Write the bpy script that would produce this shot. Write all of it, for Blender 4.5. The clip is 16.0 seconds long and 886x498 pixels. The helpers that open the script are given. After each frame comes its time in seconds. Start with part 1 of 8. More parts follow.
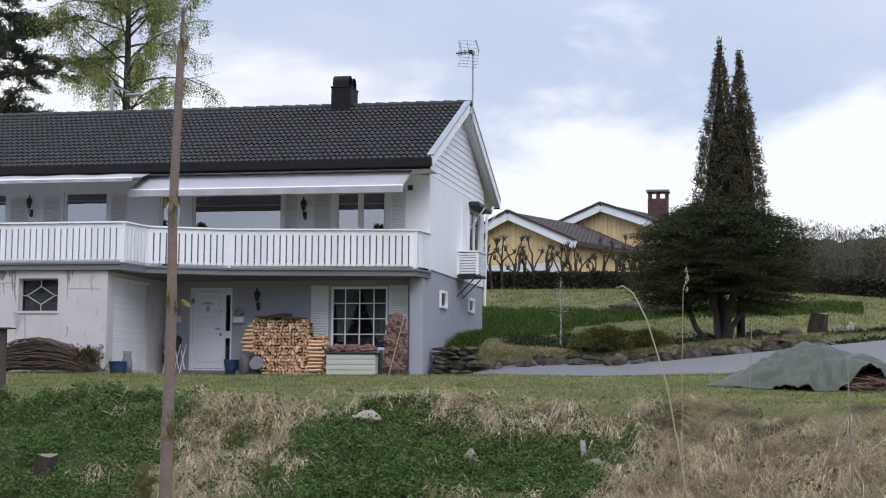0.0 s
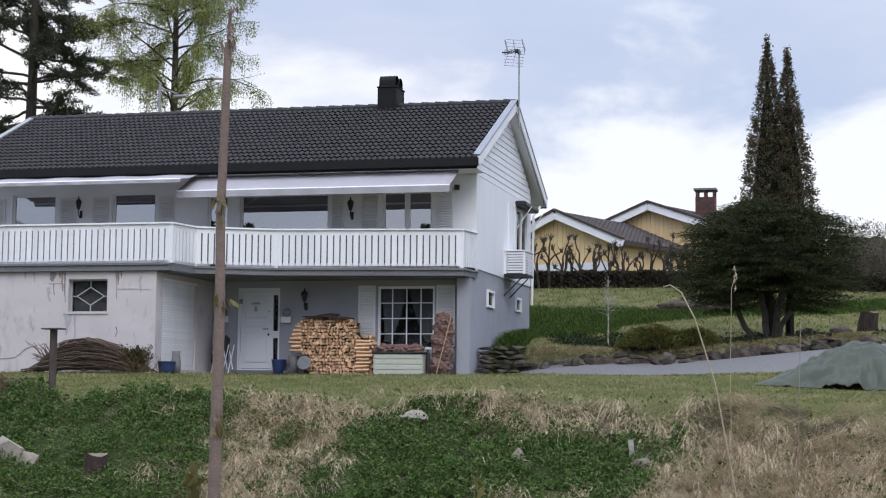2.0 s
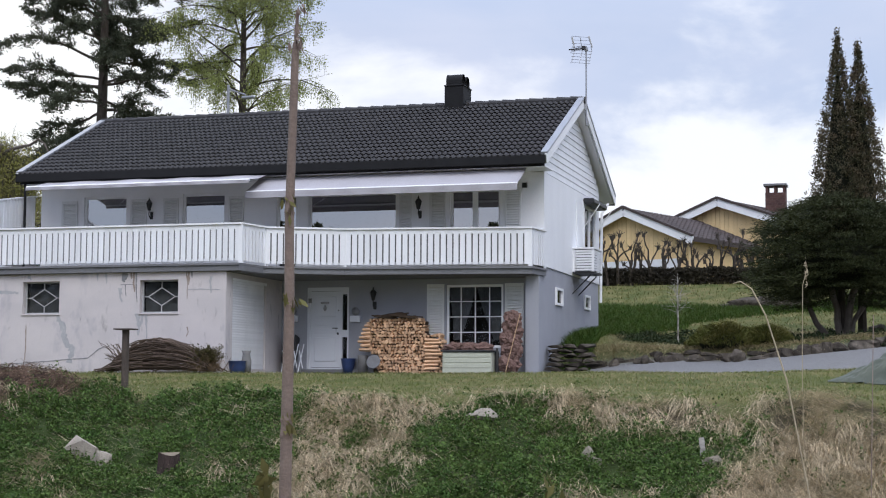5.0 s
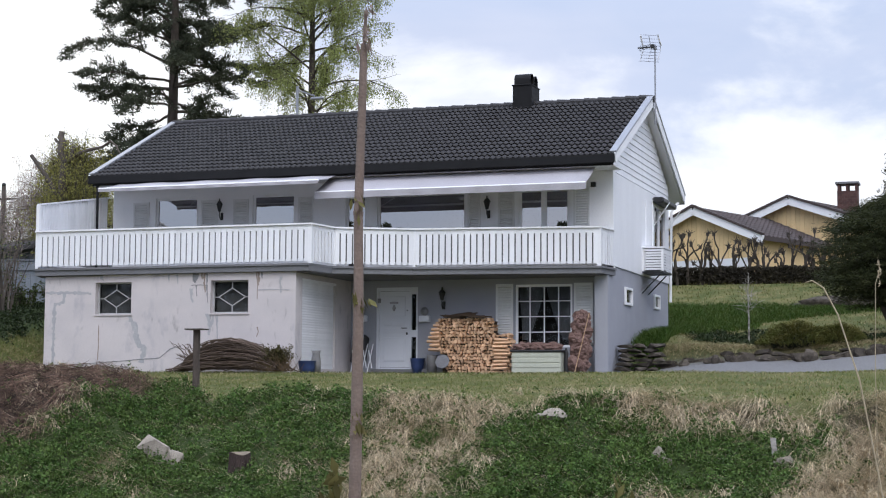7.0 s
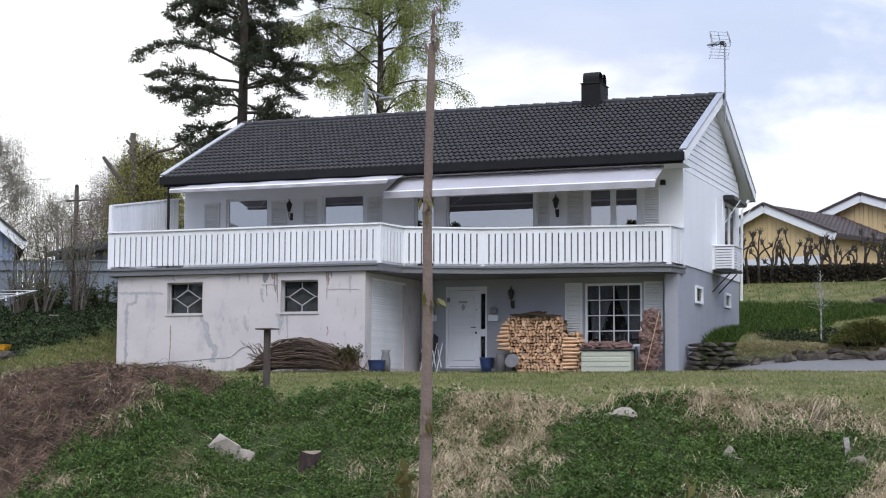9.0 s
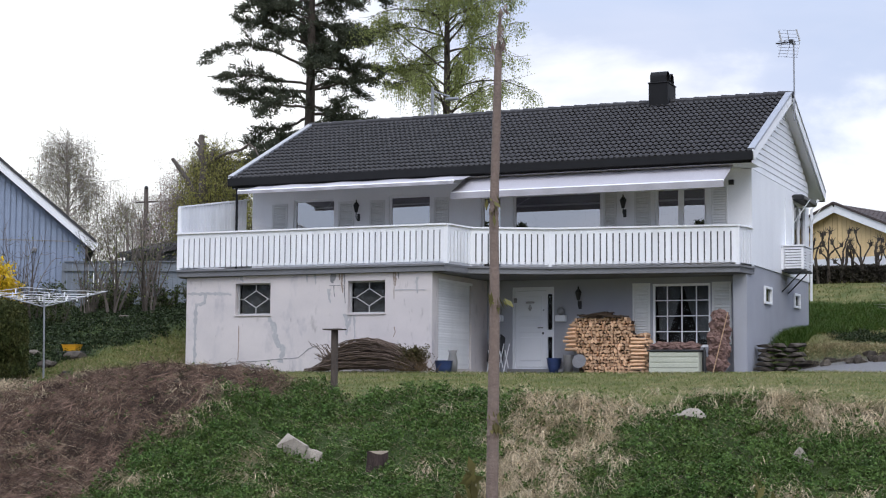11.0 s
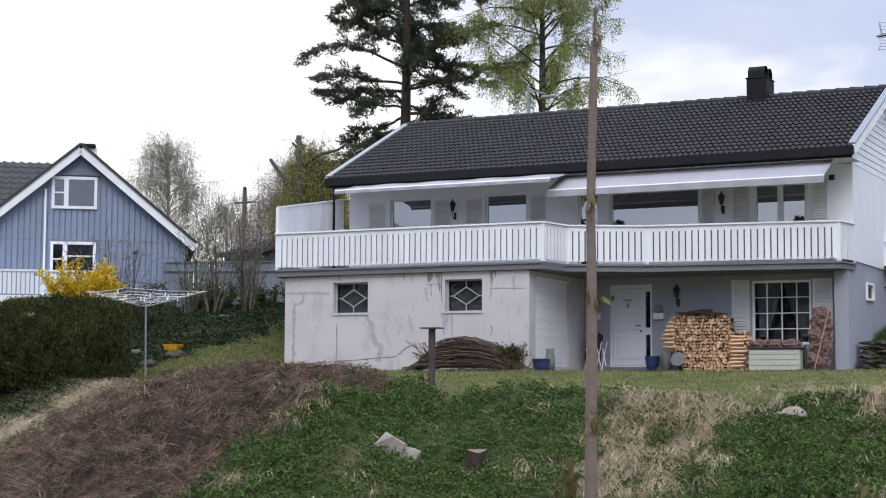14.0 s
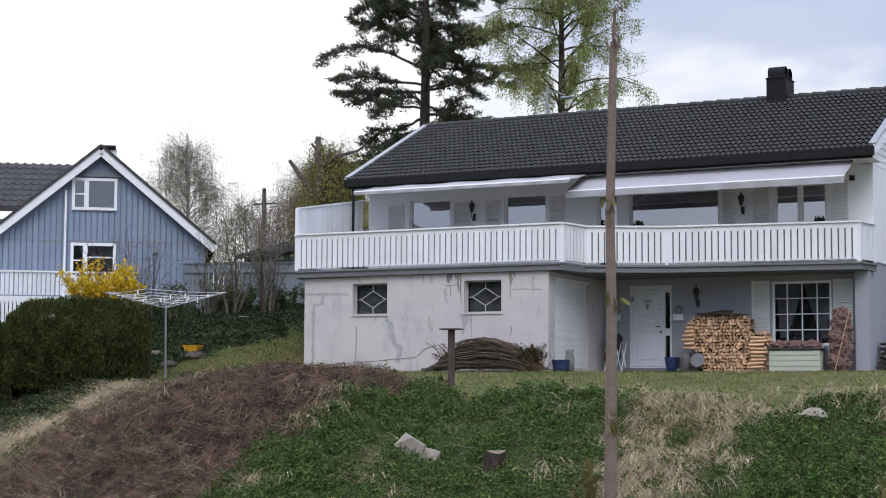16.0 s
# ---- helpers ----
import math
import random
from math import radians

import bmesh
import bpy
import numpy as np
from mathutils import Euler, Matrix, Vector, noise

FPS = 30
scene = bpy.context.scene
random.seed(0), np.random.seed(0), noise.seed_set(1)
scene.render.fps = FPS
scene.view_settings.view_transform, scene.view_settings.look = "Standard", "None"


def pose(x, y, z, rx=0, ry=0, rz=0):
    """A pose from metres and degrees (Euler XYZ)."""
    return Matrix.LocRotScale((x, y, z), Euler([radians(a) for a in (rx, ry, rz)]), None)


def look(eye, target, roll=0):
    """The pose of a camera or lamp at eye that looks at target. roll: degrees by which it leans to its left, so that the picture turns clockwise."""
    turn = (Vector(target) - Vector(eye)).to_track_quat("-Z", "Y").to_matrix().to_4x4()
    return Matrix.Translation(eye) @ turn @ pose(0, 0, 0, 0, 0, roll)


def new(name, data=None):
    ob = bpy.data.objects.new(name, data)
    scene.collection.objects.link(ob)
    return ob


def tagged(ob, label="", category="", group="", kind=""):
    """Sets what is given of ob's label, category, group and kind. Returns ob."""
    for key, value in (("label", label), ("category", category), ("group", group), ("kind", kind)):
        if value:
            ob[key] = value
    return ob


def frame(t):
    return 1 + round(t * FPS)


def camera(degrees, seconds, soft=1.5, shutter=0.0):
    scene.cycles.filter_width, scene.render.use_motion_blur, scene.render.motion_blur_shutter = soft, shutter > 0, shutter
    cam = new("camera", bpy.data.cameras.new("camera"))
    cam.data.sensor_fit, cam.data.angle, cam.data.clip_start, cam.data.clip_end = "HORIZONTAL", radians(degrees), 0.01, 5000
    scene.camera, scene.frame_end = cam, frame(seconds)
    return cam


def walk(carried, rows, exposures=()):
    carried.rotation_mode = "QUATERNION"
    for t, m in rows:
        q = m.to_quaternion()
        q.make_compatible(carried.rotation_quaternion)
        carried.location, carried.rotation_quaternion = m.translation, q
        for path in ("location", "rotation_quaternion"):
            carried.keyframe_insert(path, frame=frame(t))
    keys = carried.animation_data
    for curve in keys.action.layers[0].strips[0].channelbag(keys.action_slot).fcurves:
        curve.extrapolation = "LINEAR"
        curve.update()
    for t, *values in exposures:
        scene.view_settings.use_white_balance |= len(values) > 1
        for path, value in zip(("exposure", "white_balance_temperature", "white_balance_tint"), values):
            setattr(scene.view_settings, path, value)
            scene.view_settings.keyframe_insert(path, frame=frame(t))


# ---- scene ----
# The camera stands still at eye height below the garden bank and pans to its left.
EYE = Vector((8.96, -38.93, -0.54))
PATH = [
    (0, 12.431, 5.103, 0.572),
    (0.5, 12.42, 5.091, 0.469),
    (1, 13.182, 5.085, 0.451),
    (1.5, 13.914, 5.069, 0.465),
    (2, 14.1, 5.071, 0.501),
    (2.5, 14.201, 5.063, 0.467),
    (3, 14.715, 5.046, 0.432),
    (3.5, 15.15, 5.037, 0.413),
    (4, 15.537, 5.035, 0.38),
    (4.2, 15.7, 5.03, 0.36),
    (6.3, 18.111, 4.983, 0.268),
    (6.5, 18.343, 4.991, 0.298),
    (7, 18.974, 4.979, 0.303),
    (7.5, 19.525, 4.971, 0.286),
    (8, 20.142, 4.965, 0.276),
    (8.5, 20.746, 4.945, 0.24),
    (9, 21.428, 4.939, 0.271),
    (9.2, 21.65, 4.94, 0.207),
    (11.3, 24.115, 4.914, 0.319),
    (11.5, 24.316, 4.89, 0.236),
    (12, 25.072, 4.882, 0.192),
    (12.5, 25.772, 4.879, 0.203),
    (13, 26.425, 4.877, 0.266),
    (13.5, 26.891, 4.872, 0.29),
    (14, 27.248, 4.867, 0.286),
    (14.5, 27.548, 4.865, 0.311),
    (15, 27.847, 4.867, 0.332),
    (15.5, 27.748, 4.894, 0.334),
    (16, 27.935, 4.9, 0.295),
]


def aim(yaw, pitch, roll):
    a, b = radians(yaw), radians(pitch)
    way = Vector((-math.sin(a) * math.cos(b), math.cos(a) * math.cos(b), math.sin(b)))
    return look(EYE, EYE + way, roll)


cam = camera(30.70, 16.0, soft=1.1)
walk(cam, [(t, aim(a, b, c)) for t, a, b, c in PATH], exposures=((0.0, 0.07), (6.0, 0.13), (9.0, 0.23), (12.0, 0.18), (14.0, 0.12), (16.0, 0.02)))

# ---- world, sun ----
world = bpy.data.worlds.new("world")
scene.world = world
world.use_nodes = True
wn = world.node_tree.nodes
wl = world.node_tree.links
wn.clear()


def wnode(kind, **values):
    nd = wn.new(kind)
    for key, value in values.items():
        nd.inputs[key].default_value = value
    return nd


SUN_ELEV, SUN_ROT = radians(50), radians(200)
sky = wn.new("ShaderNodeTexSky")
sky.sky_type, sky.sun_disc = "NISHITA", False
sky.sun_elevation, sky.sun_rotation = SUN_ELEV, SUN_ROT
w_co = wn.new("ShaderNodeTexCoord")
w_map = wn.new("ShaderNodeMapping")
w_map.inputs["Scale"].default_value = (1.0, 1.0, 2.6)
w_map.inputs["Location"].default_value = (0.37, 0.1, 0.05)
w_noise = wnode("ShaderNodeTexNoise", Scale=3.1, Detail=6.0, Roughness=0.52, Distortion=0.35)
w_ramp = wn.new("ShaderNodeValToRGB")
w_ramp.color_ramp.elements[0].position, w_ramp.color_ramp.elements[1].position = 0.42, 0.72
w_ramp.color_ramp.elements[0].color = (0.47, 0.55, 0.74, 1)
w_ramp.color_ramp.elements[1].color = (0.62, 0.655, 0.80, 1)
# overcast cloud layer: brighter towards the zenith and towards the west
w_sep = wn.new("ShaderNodeSeparateXYZ")
w_up = wn.new("ShaderNodeMapRange")
for key, value in (("From Min", 0.22), ("From Max", 1.0), ("To Min", 1.0), ("To Max", 2.5)):
    w_up.inputs[key].default_value = value
w_west = wn.new("ShaderNodeMapRange")
w_west.interpolation_type = "SMOOTHSTEP"
for key, value in (("From Min", -0.36), ("From Max", -0.50), ("To Min", 0.0), ("To Max", 1.0)):
    w_west.inputs[key].default_value = value
w_white = wn.new("ShaderNodeMix")
w_white.data_type = "RGBA"
w_white.inputs["B"].default_value = (1.0, 1.0, 1.0, 1)
w_mul = wn.new("ShaderNodeVectorMath")
w_mul.operation = "SCALE"
w_add = wn.new("ShaderNodeVectorMath")
w_add.operation = "MULTIPLY_ADD"
w_add.inputs[1].default_value = (0.012, 0.012, 0.012)
w_bg = wnode("ShaderNodeBackground", Strength=1.0)
w_out = wn.new("ShaderNodeOutputWorld")
wl.new(w_co.outputs["Generated"], w_map.inputs["Vector"])
wl.new(w_map.outputs["Vector"], w_noise.inputs["Vector"])
wl.new(w_noise.outputs["Fac"], w_ramp.inputs["Fac"])
wl.new(w_co.outputs["Generated"], w_sep.inputs[0])
wl.new(w_sep.outputs["Z"], w_up.inputs["Value"])
# a bright bank of cumulus low in the sky, with a billowing upper edge
w_map2 = wn.new("ShaderNodeMapping")
w_map2.inputs["Scale"].default_value = (1.0, 1.0, 1.9)
w_map2.inputs["Location"].default_value = (0.9, 0.3, 0.12)
w_billow = wnode("ShaderNodeTexNoise", Scale=6.0, Detail=7.0, Roughness=0.55, Distortion=0.2)
w_edge = wn.new("ShaderNodeMath")
w_edge.operation = "MULTIPLY_ADD"
w_edge.inputs[1].default_value = 0.24
w_bank = wn.new("ShaderNodeMapRange")
w_bank.interpolation_type = "SMOOTHSTEP"
for key, value in (("From Min", 0.272), ("From Max", 0.318), ("To Min", 0.88), ("To Max", 0.0)):
    w_bank.inputs[key].default_value = value
w_low = wn.new("ShaderNodeMix")
w_low.data_type = "RGBA"
w_low.inputs["B"].default_value = (0.93, 0.94, 0.985, 1)
wl.new(w_co.outputs["Generated"], w_map2.inputs["Vector"])
wl.new(w_map2.outputs["Vector"], w_billow.inputs["Vector"])
wl.new(w_billow.outputs["Fac"], w_edge.inputs[0])
wl.new(w_sep.outputs["Z"], w_edge.inputs[2])
wl.new(w_edge.outputs[0], w_bank.inputs["Value"])
w_north = wn.new("ShaderNodeMapRange")
w_north.interpolation_type = "SMOOTHSTEP"
for key, value in (("From Min", -0.2), ("From Max", 0.4), ("To Min", 0.0), ("To Max", 1.0)):
    w_north.inputs[key].default_value = value
w_both = wn.new("ShaderNodeMath")
w_both.operation = "MULTIPLY"
wl.new(w_sep.outputs["Y"], w_north.inputs["Value"])
wl.new(w_bank.outputs["Result"], w_both.inputs[0])
wl.new(w_north.outputs["Result"], w_both.inputs[1])
wl.new(w_both.outputs[0], w_low.inputs["Factor"])
wl.new(w_ramp.outputs["Color"], w_low.inputs["A"])
wl.new(w_sep.outputs["X"], w_west.inputs["Value"])
w_nw = wn.new("ShaderNodeMath")
w_nw.operation = "MULTIPLY"
wl.new(w_west.outputs["Result"], w_nw.inputs[0])
wl.new(w_north.outputs["Result"], w_nw.inputs[1])
wl.new(w_nw.outputs[0], w_white.inputs["Factor"])
wl.new(w_low.outputs["Result"], w_white.inputs["A"])
wl.new(w_white.outputs["Result"], w_mul.inputs[0])
wl.new(w_up.outputs["Result"], w_mul.inputs["Scale"])
wl.new(sky.outputs["Color"], w_add.inputs[0])
wl.new(w_mul.outputs["Vector"], w_add.inputs[2])
wl.new(w_add.outputs["Vector"], w_bg.inputs["Color"])
wl.new(w_bg.outputs["Background"], w_out.inputs["Surface"])

sun_data = bpy.data.lights.new("sun", "SUN")
sun_data.energy, sun_data.angle, sun_data.color = 1.5, radians(40), (1.0, 0.97, 0.93)
sun = new("sun", sun_data)
sun.matrix_world = look((20, -40, 50), (0, 0, 0))

# ---- materials ----


def mat(name, base, second=None, rough=0.8, scale=4.0, fine=60.0, mix=0.5, bump=0.15, metal=0.0, stretch=(1, 1, 1), vary=0.0, island=False, trans=0.0, spec=0.5, bump_dist=0.01, grain=0.13):
    """A surface with two scales of tone, fine relief and, if asked, a tone of its own for each piece."""
    m = bpy.data.materials.new(name)
    m.use_nodes = True
    n, l = m.node_tree.nodes, m.node_tree.links
    b = n["Principled BSDF"]
    b.inputs["Roughness"].default_value = rough
    b.inputs["Metallic"].default_value = metal
    b.inputs["Specular IOR Level"].default_value = spec if rough < 0.9 else min(spec, 0.15)
    if second is None:
        second = tuple(c * 0.78 for c in base)
    g = n.new("ShaderNodeNewGeometry")
    mp = n.new("ShaderNodeMapping")
    mp.inputs["Scale"].default_value = stretch
    l.new(g.outputs["Position"], mp.inputs["Vector"])
    n1, n2 = n.new("ShaderNodeTexNoise"), n.new("ShaderNodeTexNoise")
    n1.inputs["Scale"].default_value, n1.inputs["Detail"].default_value = scale, 5
    n2.inputs["Scale"].default_value, n2.inputs["Detail"].default_value = fine, 3
    for q in (n1, n2):
        l.new(mp.outputs["Vector"], q.inputs["Vector"])
    ramp = n.new("ShaderNodeMapRange")
    for key, value in (("From Min", 0.35), ("From Max", 0.68), ("To Min", 0.0), ("To Max", mix)):
        ramp.inputs[key].default_value = value
    l.new(n1.outputs["Fac"], ramp.inputs["Value"])
    mx = n.new("ShaderNodeMix")
    mx.data_type = "RGBA"
    mx.inputs["A"].default_value, mx.inputs["B"].default_value = (*base, 1), (*second, 1)
    l.new(ramp.outputs["Result"], mx.inputs["Factor"])
    col = mx.outputs["Result"]
    f = n.new("ShaderNodeMapRange")
    for key, value in (("From Min", 0.3), ("From Max", 0.7), ("To Min", 1 - grain), ("To Max", 1 + 0.92 * grain)):
        f.inputs[key].default_value = value
    l.new(n2.outputs["Fac"], f.inputs["Value"])
    sc = n.new("ShaderNodeVectorMath")
    sc.operation = "SCALE"
    l.new(col, sc.inputs[0])
    l.new(f.outputs["Result"], sc.inputs["Scale"])
    col = sc.outputs["Vector"]
    if vary:
        r = g.outputs["Random Per Island"]
        if not island:
            r = n.new("ShaderNodeObjectInfo").outputs["Random"]
        v = n.new("ShaderNodeMapRange")
        v.inputs["To Min"].default_value, v.inputs["To Max"].default_value = 1 - vary, 1 + vary
        l.new(r, v.inputs["Value"])
        s2 = n.new("ShaderNodeVectorMath")
        s2.operation = "SCALE"
        l.new(col, s2.inputs[0])
        l.new(v.outputs["Result"], s2.inputs["Scale"])
        col = s2.outputs["Vector"]
    l.new(col, b.inputs["Base Color"])
    if trans:
        b.inputs["Transmission Weight"].default_value = 0.0
        t = n.new("ShaderNodeBsdfTranslucent")
        l.new(col, t.inputs["Color"])
        ms = n.new("ShaderNodeMixShader")
        ms.inputs["Fac"].default_value = trans
        l.new(b.outputs[0], ms.inputs[1])
        l.new(t.outputs[0], ms.inputs[2])
        l.new(ms.outputs[0], n["Material Output"].inputs["Surface"])
    if bump:
        bp = n.new("ShaderNodeBump")
        bp.inputs["Strength"].default_value, bp.inputs["Distance"].default_value = bump, bump_dist
        l.new(n2.outputs["Fac"], bp.inputs["Height"])
        l.new(bp.outputs["Normal"], b.inputs["Normal"])
    return m


WHITE = mat("white_paint", (0.84, 0.84, 0.855), (0.74, 0.74, 0.755), 0.55, 2.0, 40, 0.35, 0.04, stretch=(1, 1, 0.4), grain=0.03)
SLATW = mat("white_slat_paint", (0.82, 0.82, 0.84), (0.68, 0.68, 0.70), 0.5, 3.0, 50, 0.4, 0.03, vary=0.05, stretch=(1, 1, 0.3), grain=0.03)
SHUTTERW = mat("shutter_paint", (0.72, 0.72, 0.72), (0.6, 0.6, 0.6), 0.6, 3.0, 50, 0.3, 0.06)
STUCCO = mat("old_plaster", (0.60, 0.55, 0.545), (0.50, 0.465, 0.47), 0.9, 1.1, 90, 0.6, 0.22, bump_dist=0.006, stretch=(1, 1, 1.6))
PATCH = mat("plaster_repair", (0.43, 0.42, 0.43), (0.33, 0.33, 0.35), 0.9, 4, 40, 0.6, 0.4)
RUST = mat("rust_run", (0.33, 0.265, 0.225), (0.25, 0.20, 0.17), 0.9, 6, 50, 0.7, 0.2)
SOOT = mat("dark_run", (0.20, 0.20, 0.21), (0.32, 0.31, 0.31), 0.9, 7, 50, 0.8, 0.2)


def streaked(m, scale, stretch, colour, lo, hi, most):
    """Adds damp streaks of their own shape to a plaster."""
    n, l = m.node_tree.nodes, m.node_tree.links
    b = n["Principled BSDF"]
    col = b.inputs["Base Color"].links[0].from_socket
    g, mp, t, r, mx = n.new("ShaderNodeNewGeometry"), n.new("ShaderNodeMapping"), n.new("ShaderNodeTexNoise"), n.new("ShaderNodeMapRange"), n.new("ShaderNodeMix")
    mp.inputs["Scale"].default_value = stretch
    t.inputs["Scale"].default_value, t.inputs["Detail"].default_value, t.inputs["Roughness"].default_value = scale, 8, 0.65
    for key, value in (("From Min", lo), ("From Max", hi), ("To Min", 0.0), ("To Max", most)):
        r.inputs[key].default_value = value
    mx.data_type = "RGBA"
    mx.inputs["B"].default_value = (*colour, 1)
    l.new(g.outputs["Position"], mp.inputs["Vector"])
    l.new(mp.outputs["Vector"], t.inputs["Vector"])
    l.new(t.outputs["Fac"], r.inputs["Value"])
    l.new(r.outputs["Result"], mx.inputs["Factor"])
    l.new(col, mx.inputs["A"])
    l.new(mx.outputs["Result"], b.inputs["Base Color"])


streaked(STUCCO, 1.3, (1.6, 1.6, 0.8), (0.33, 0.32, 0.36), 0.56, 0.72, 0.6)
streaked(STUCCO, 3.2, (2.0, 2.0, 0.8), (0.22, 0.20, 0.20), 0.60, 0.76, 0.7)
GREYWALL = mat("grey_render", (0.34, 0.345, 0.38), (0.28, 0.285, 0.32), 0.85, 1.5, 50, 0.5, 0.4)
DECKGREY = mat("deck_edge_grey", (0.17, 0.17, 0.18), (0.11, 0.11, 0.12), 0.6, 3, 40, 0.5, 0.1, stretch=(0.3, 1, 1))
SOFFIT = mat("soffit_boards", (0.13, 0.125, 0.13), (0.09, 0.09, 0.095), 0.8, 2, 30, 0.5, 0.2)
TILE = mat("roof_tile", (0.030, 0.028, 0.030), (0.020, 0.019, 0.020), 0.62, 1.2, 50, 0.6, 0.2, vary=0.16, spec=0.4)
TILES = mat("roof_tile_far", (0.030, 0.028, 0.030), (0.020, 0.019, 0.020), 0.62, 1.2, 50, 0.6, 0.2, vary=0.16, island=True, spec=0.4)
BLACKTIN = mat("black_tin", (0.011, 0.011, 0.012), (0.018, 0.018, 0.019), 0.7, 3, 40, 0.5, 0.05, spec=0.2)
ZINC = mat("verge_tin", (0.32, 0.33, 0.36), (0.25, 0.26, 0.28), 0.45, 3, 40, 0.4, 0.05, metal=0.4)
AWNING = mat("awning_cloth", (0.40, 0.385, 0.41), (0.34, 0.325, 0.35), 0.85, 1.5, 80, 0.5, 0.1, stretch=(1, 0.3, 1))
# Rooms near black: the lack of light indoors is put into their colour.
DARKIN = mat("room_shade", (0.020, 0.017, 0.016), (0.035, 0.03, 0.027), 0.9, 1.0, 12, 0.6, 0.0)
CURTAIN = mat("net_curtain", (0.20, 0.20, 0.21), (0.12, 0.12, 0.125), 0.9, 8, 60, 0.5, 0.1, stretch=(3, 1, 0.2))
BLIND = mat("dark_blind", (0.018, 0.017, 0.018), (0.025, 0.024, 0.024), 0.7, 3, 40, 0.4, 0.0)
BLACKIRON = mat("black_iron", (0.015, 0.015, 0.016), (0.03, 0.03, 0.03), 0.5, 8, 60, 0.4, 0.1)
DOORW = mat("door_paint", (0.70, 0.71, 0.75), (0.62, 0.63, 0.68), 0.45, 2, 40, 0.3, 0.03, grain=0.03)
BARK = mat("bark", (0.085, 0.07, 0.058), (0.045, 0.038, 0.034), 0.95, 6, 40, 0.8, 0.8, stretch=(1, 1, 0.25), bump_dist=0.03)


def glass(name, ior, rough=0.01):
    m = bpy.data.materials.new(name)
    m.use_nodes = True
    n, l = m.node_tree.nodes, m.node_tree.links
    n.clear()
    fr = n.new("ShaderNodeFresnel")
    fr.inputs["IOR"].default_value = ior
    tr, gl, mx, out = n.new("ShaderNodeBsdfTransparent"), n.new("ShaderNodeBsdfGlossy"), n.new("ShaderNodeMixShader"), n.new("ShaderNodeOutputMaterial")
    tr.inputs["Color"].default_value = (0.75, 0.77, 0.78, 1)
    gl.inputs["Roughness"].default_value = rough
    l.new(fr.outputs[0], mx.inputs[0])
    l.new(tr.outputs[0], mx.inputs[1])
    l.new(gl.outputs[0], mx.inputs[2])
    l.new(mx.outputs[0], out.inputs["Surface"])
    return m


GLASS = glass("window_glass", 1.33)
HALFGLASS = glass("old_window_glass", 2.6)
SKYGLASS = glass("coated_window_glass", 5.6)

# ---- building blocks ----


def empty(name, at, label, category, group="", kind=""):
    ob = new(name)
    ob.location = at
    ob.empty_display_size = 0.2
    return tagged(ob, label, category, group, kind)


def origin_of(parent):
    at = Vector((0, 0, 0))
    while parent:
        at += parent.location
        parent = parent.parent
    return at


def part(name, bm, material, parent=None, label="", smooth=False):
    """Links a bmesh, given in world coordinates, as one mesh object under parent."""
    me = bpy.data.meshes.new(name)
    bmesh.ops.translate(bm, verts=bm.verts, vec=-origin_of(parent))
    bm.to_mesh(me)
    bm.free()
    me.materials.append(material)
    if smooth:
        me.polygons.foreach_set("use_smooth", [True] * len(me.polygons))
    ob = new(name, me)
    if parent:
        ob.parent = parent
    return tagged(ob, label)


def thing(name, bm, material, label, category, group="", kind="", smooth=False):
    return tagged(part(name, bm, material, None, "", smooth), label, category, group, kind)


def soup(name, verts, faces, material, parent=None, label="", smooth=False):
    """One mesh from arrays of places and of equally long faces."""
    verts = np.asarray(verts, dtype=np.float32).reshape(-1, 3) - np.array(origin_of(parent), dtype=np.float32)
    faces = np.asarray(faces, dtype=np.int32)
    k = faces.shape[1]
    me = bpy.data.meshes.new(name)
    me.vertices.add(len(verts))
    me.vertices.foreach_set("co", verts.ravel())
    me.loops.add(faces.size)
    me.loops.foreach_set("vertex_index", faces.ravel())
    me.polygons.add(len(faces))
    me.polygons.foreach_set("loop_start", np.arange(len(faces), dtype=np.int32) * k)
    me.polygons.foreach_set("use_smooth", np.full(len(faces), smooth))
    me.update(calc_edges=True)
    me.materials.append(material)
    ob = new(name, me)
    if parent:
        ob.parent = parent
    return tagged(ob, label)


def box(x0, x1, y0, y1, z0, z1, bm=None, bevel=0.0):
    bm = bm or bmesh.new()
    r = bmesh.ops.create_cube(bm, size=1)
    m = Matrix.Translation(((x0 + x1) / 2, (y0 + y1) / 2, (z0 + z1) / 2)) @ Matrix.Diagonal((abs(x1 - x0), abs(y1 - y0), abs(z1 - z0), 1))
    bmesh.ops.transform(bm, matrix=m, verts=r["verts"])
    if bevel:
        bmesh.ops.bevel(bm, geom=list({e for v in r["verts"] for e in v.link_edges}), offset=bevel, segments=1, affect="EDGES")
    return bm


def beam(a, b, w, h, bm=None, up=(0, 0, 1)):
    """A bar of w by h from a to b."""
    bm = bm or bmesh.new()
    a, b, up = Vector(a), Vector(b), Vector(up)
    d = (b - a).normalized()
    s = d.cross(up).normalized()
    t = s.cross(d)
    vs = []
    for p in (a, b):
        for i, j in ((-1, -1), (1, -1), (1, 1), (-1, 1)):
            vs.append(bm.verts.new(p + s * (i * w / 2) + t * (j * h / 2)))
    for i in range(4):
        bm.faces.new((vs[i], vs[(i + 1) % 4], vs[4 + (i + 1) % 4], vs[4 + i]))
    bm.faces.new(vs[3::-1])
    bm.faces.new(vs[4:])
    return bm


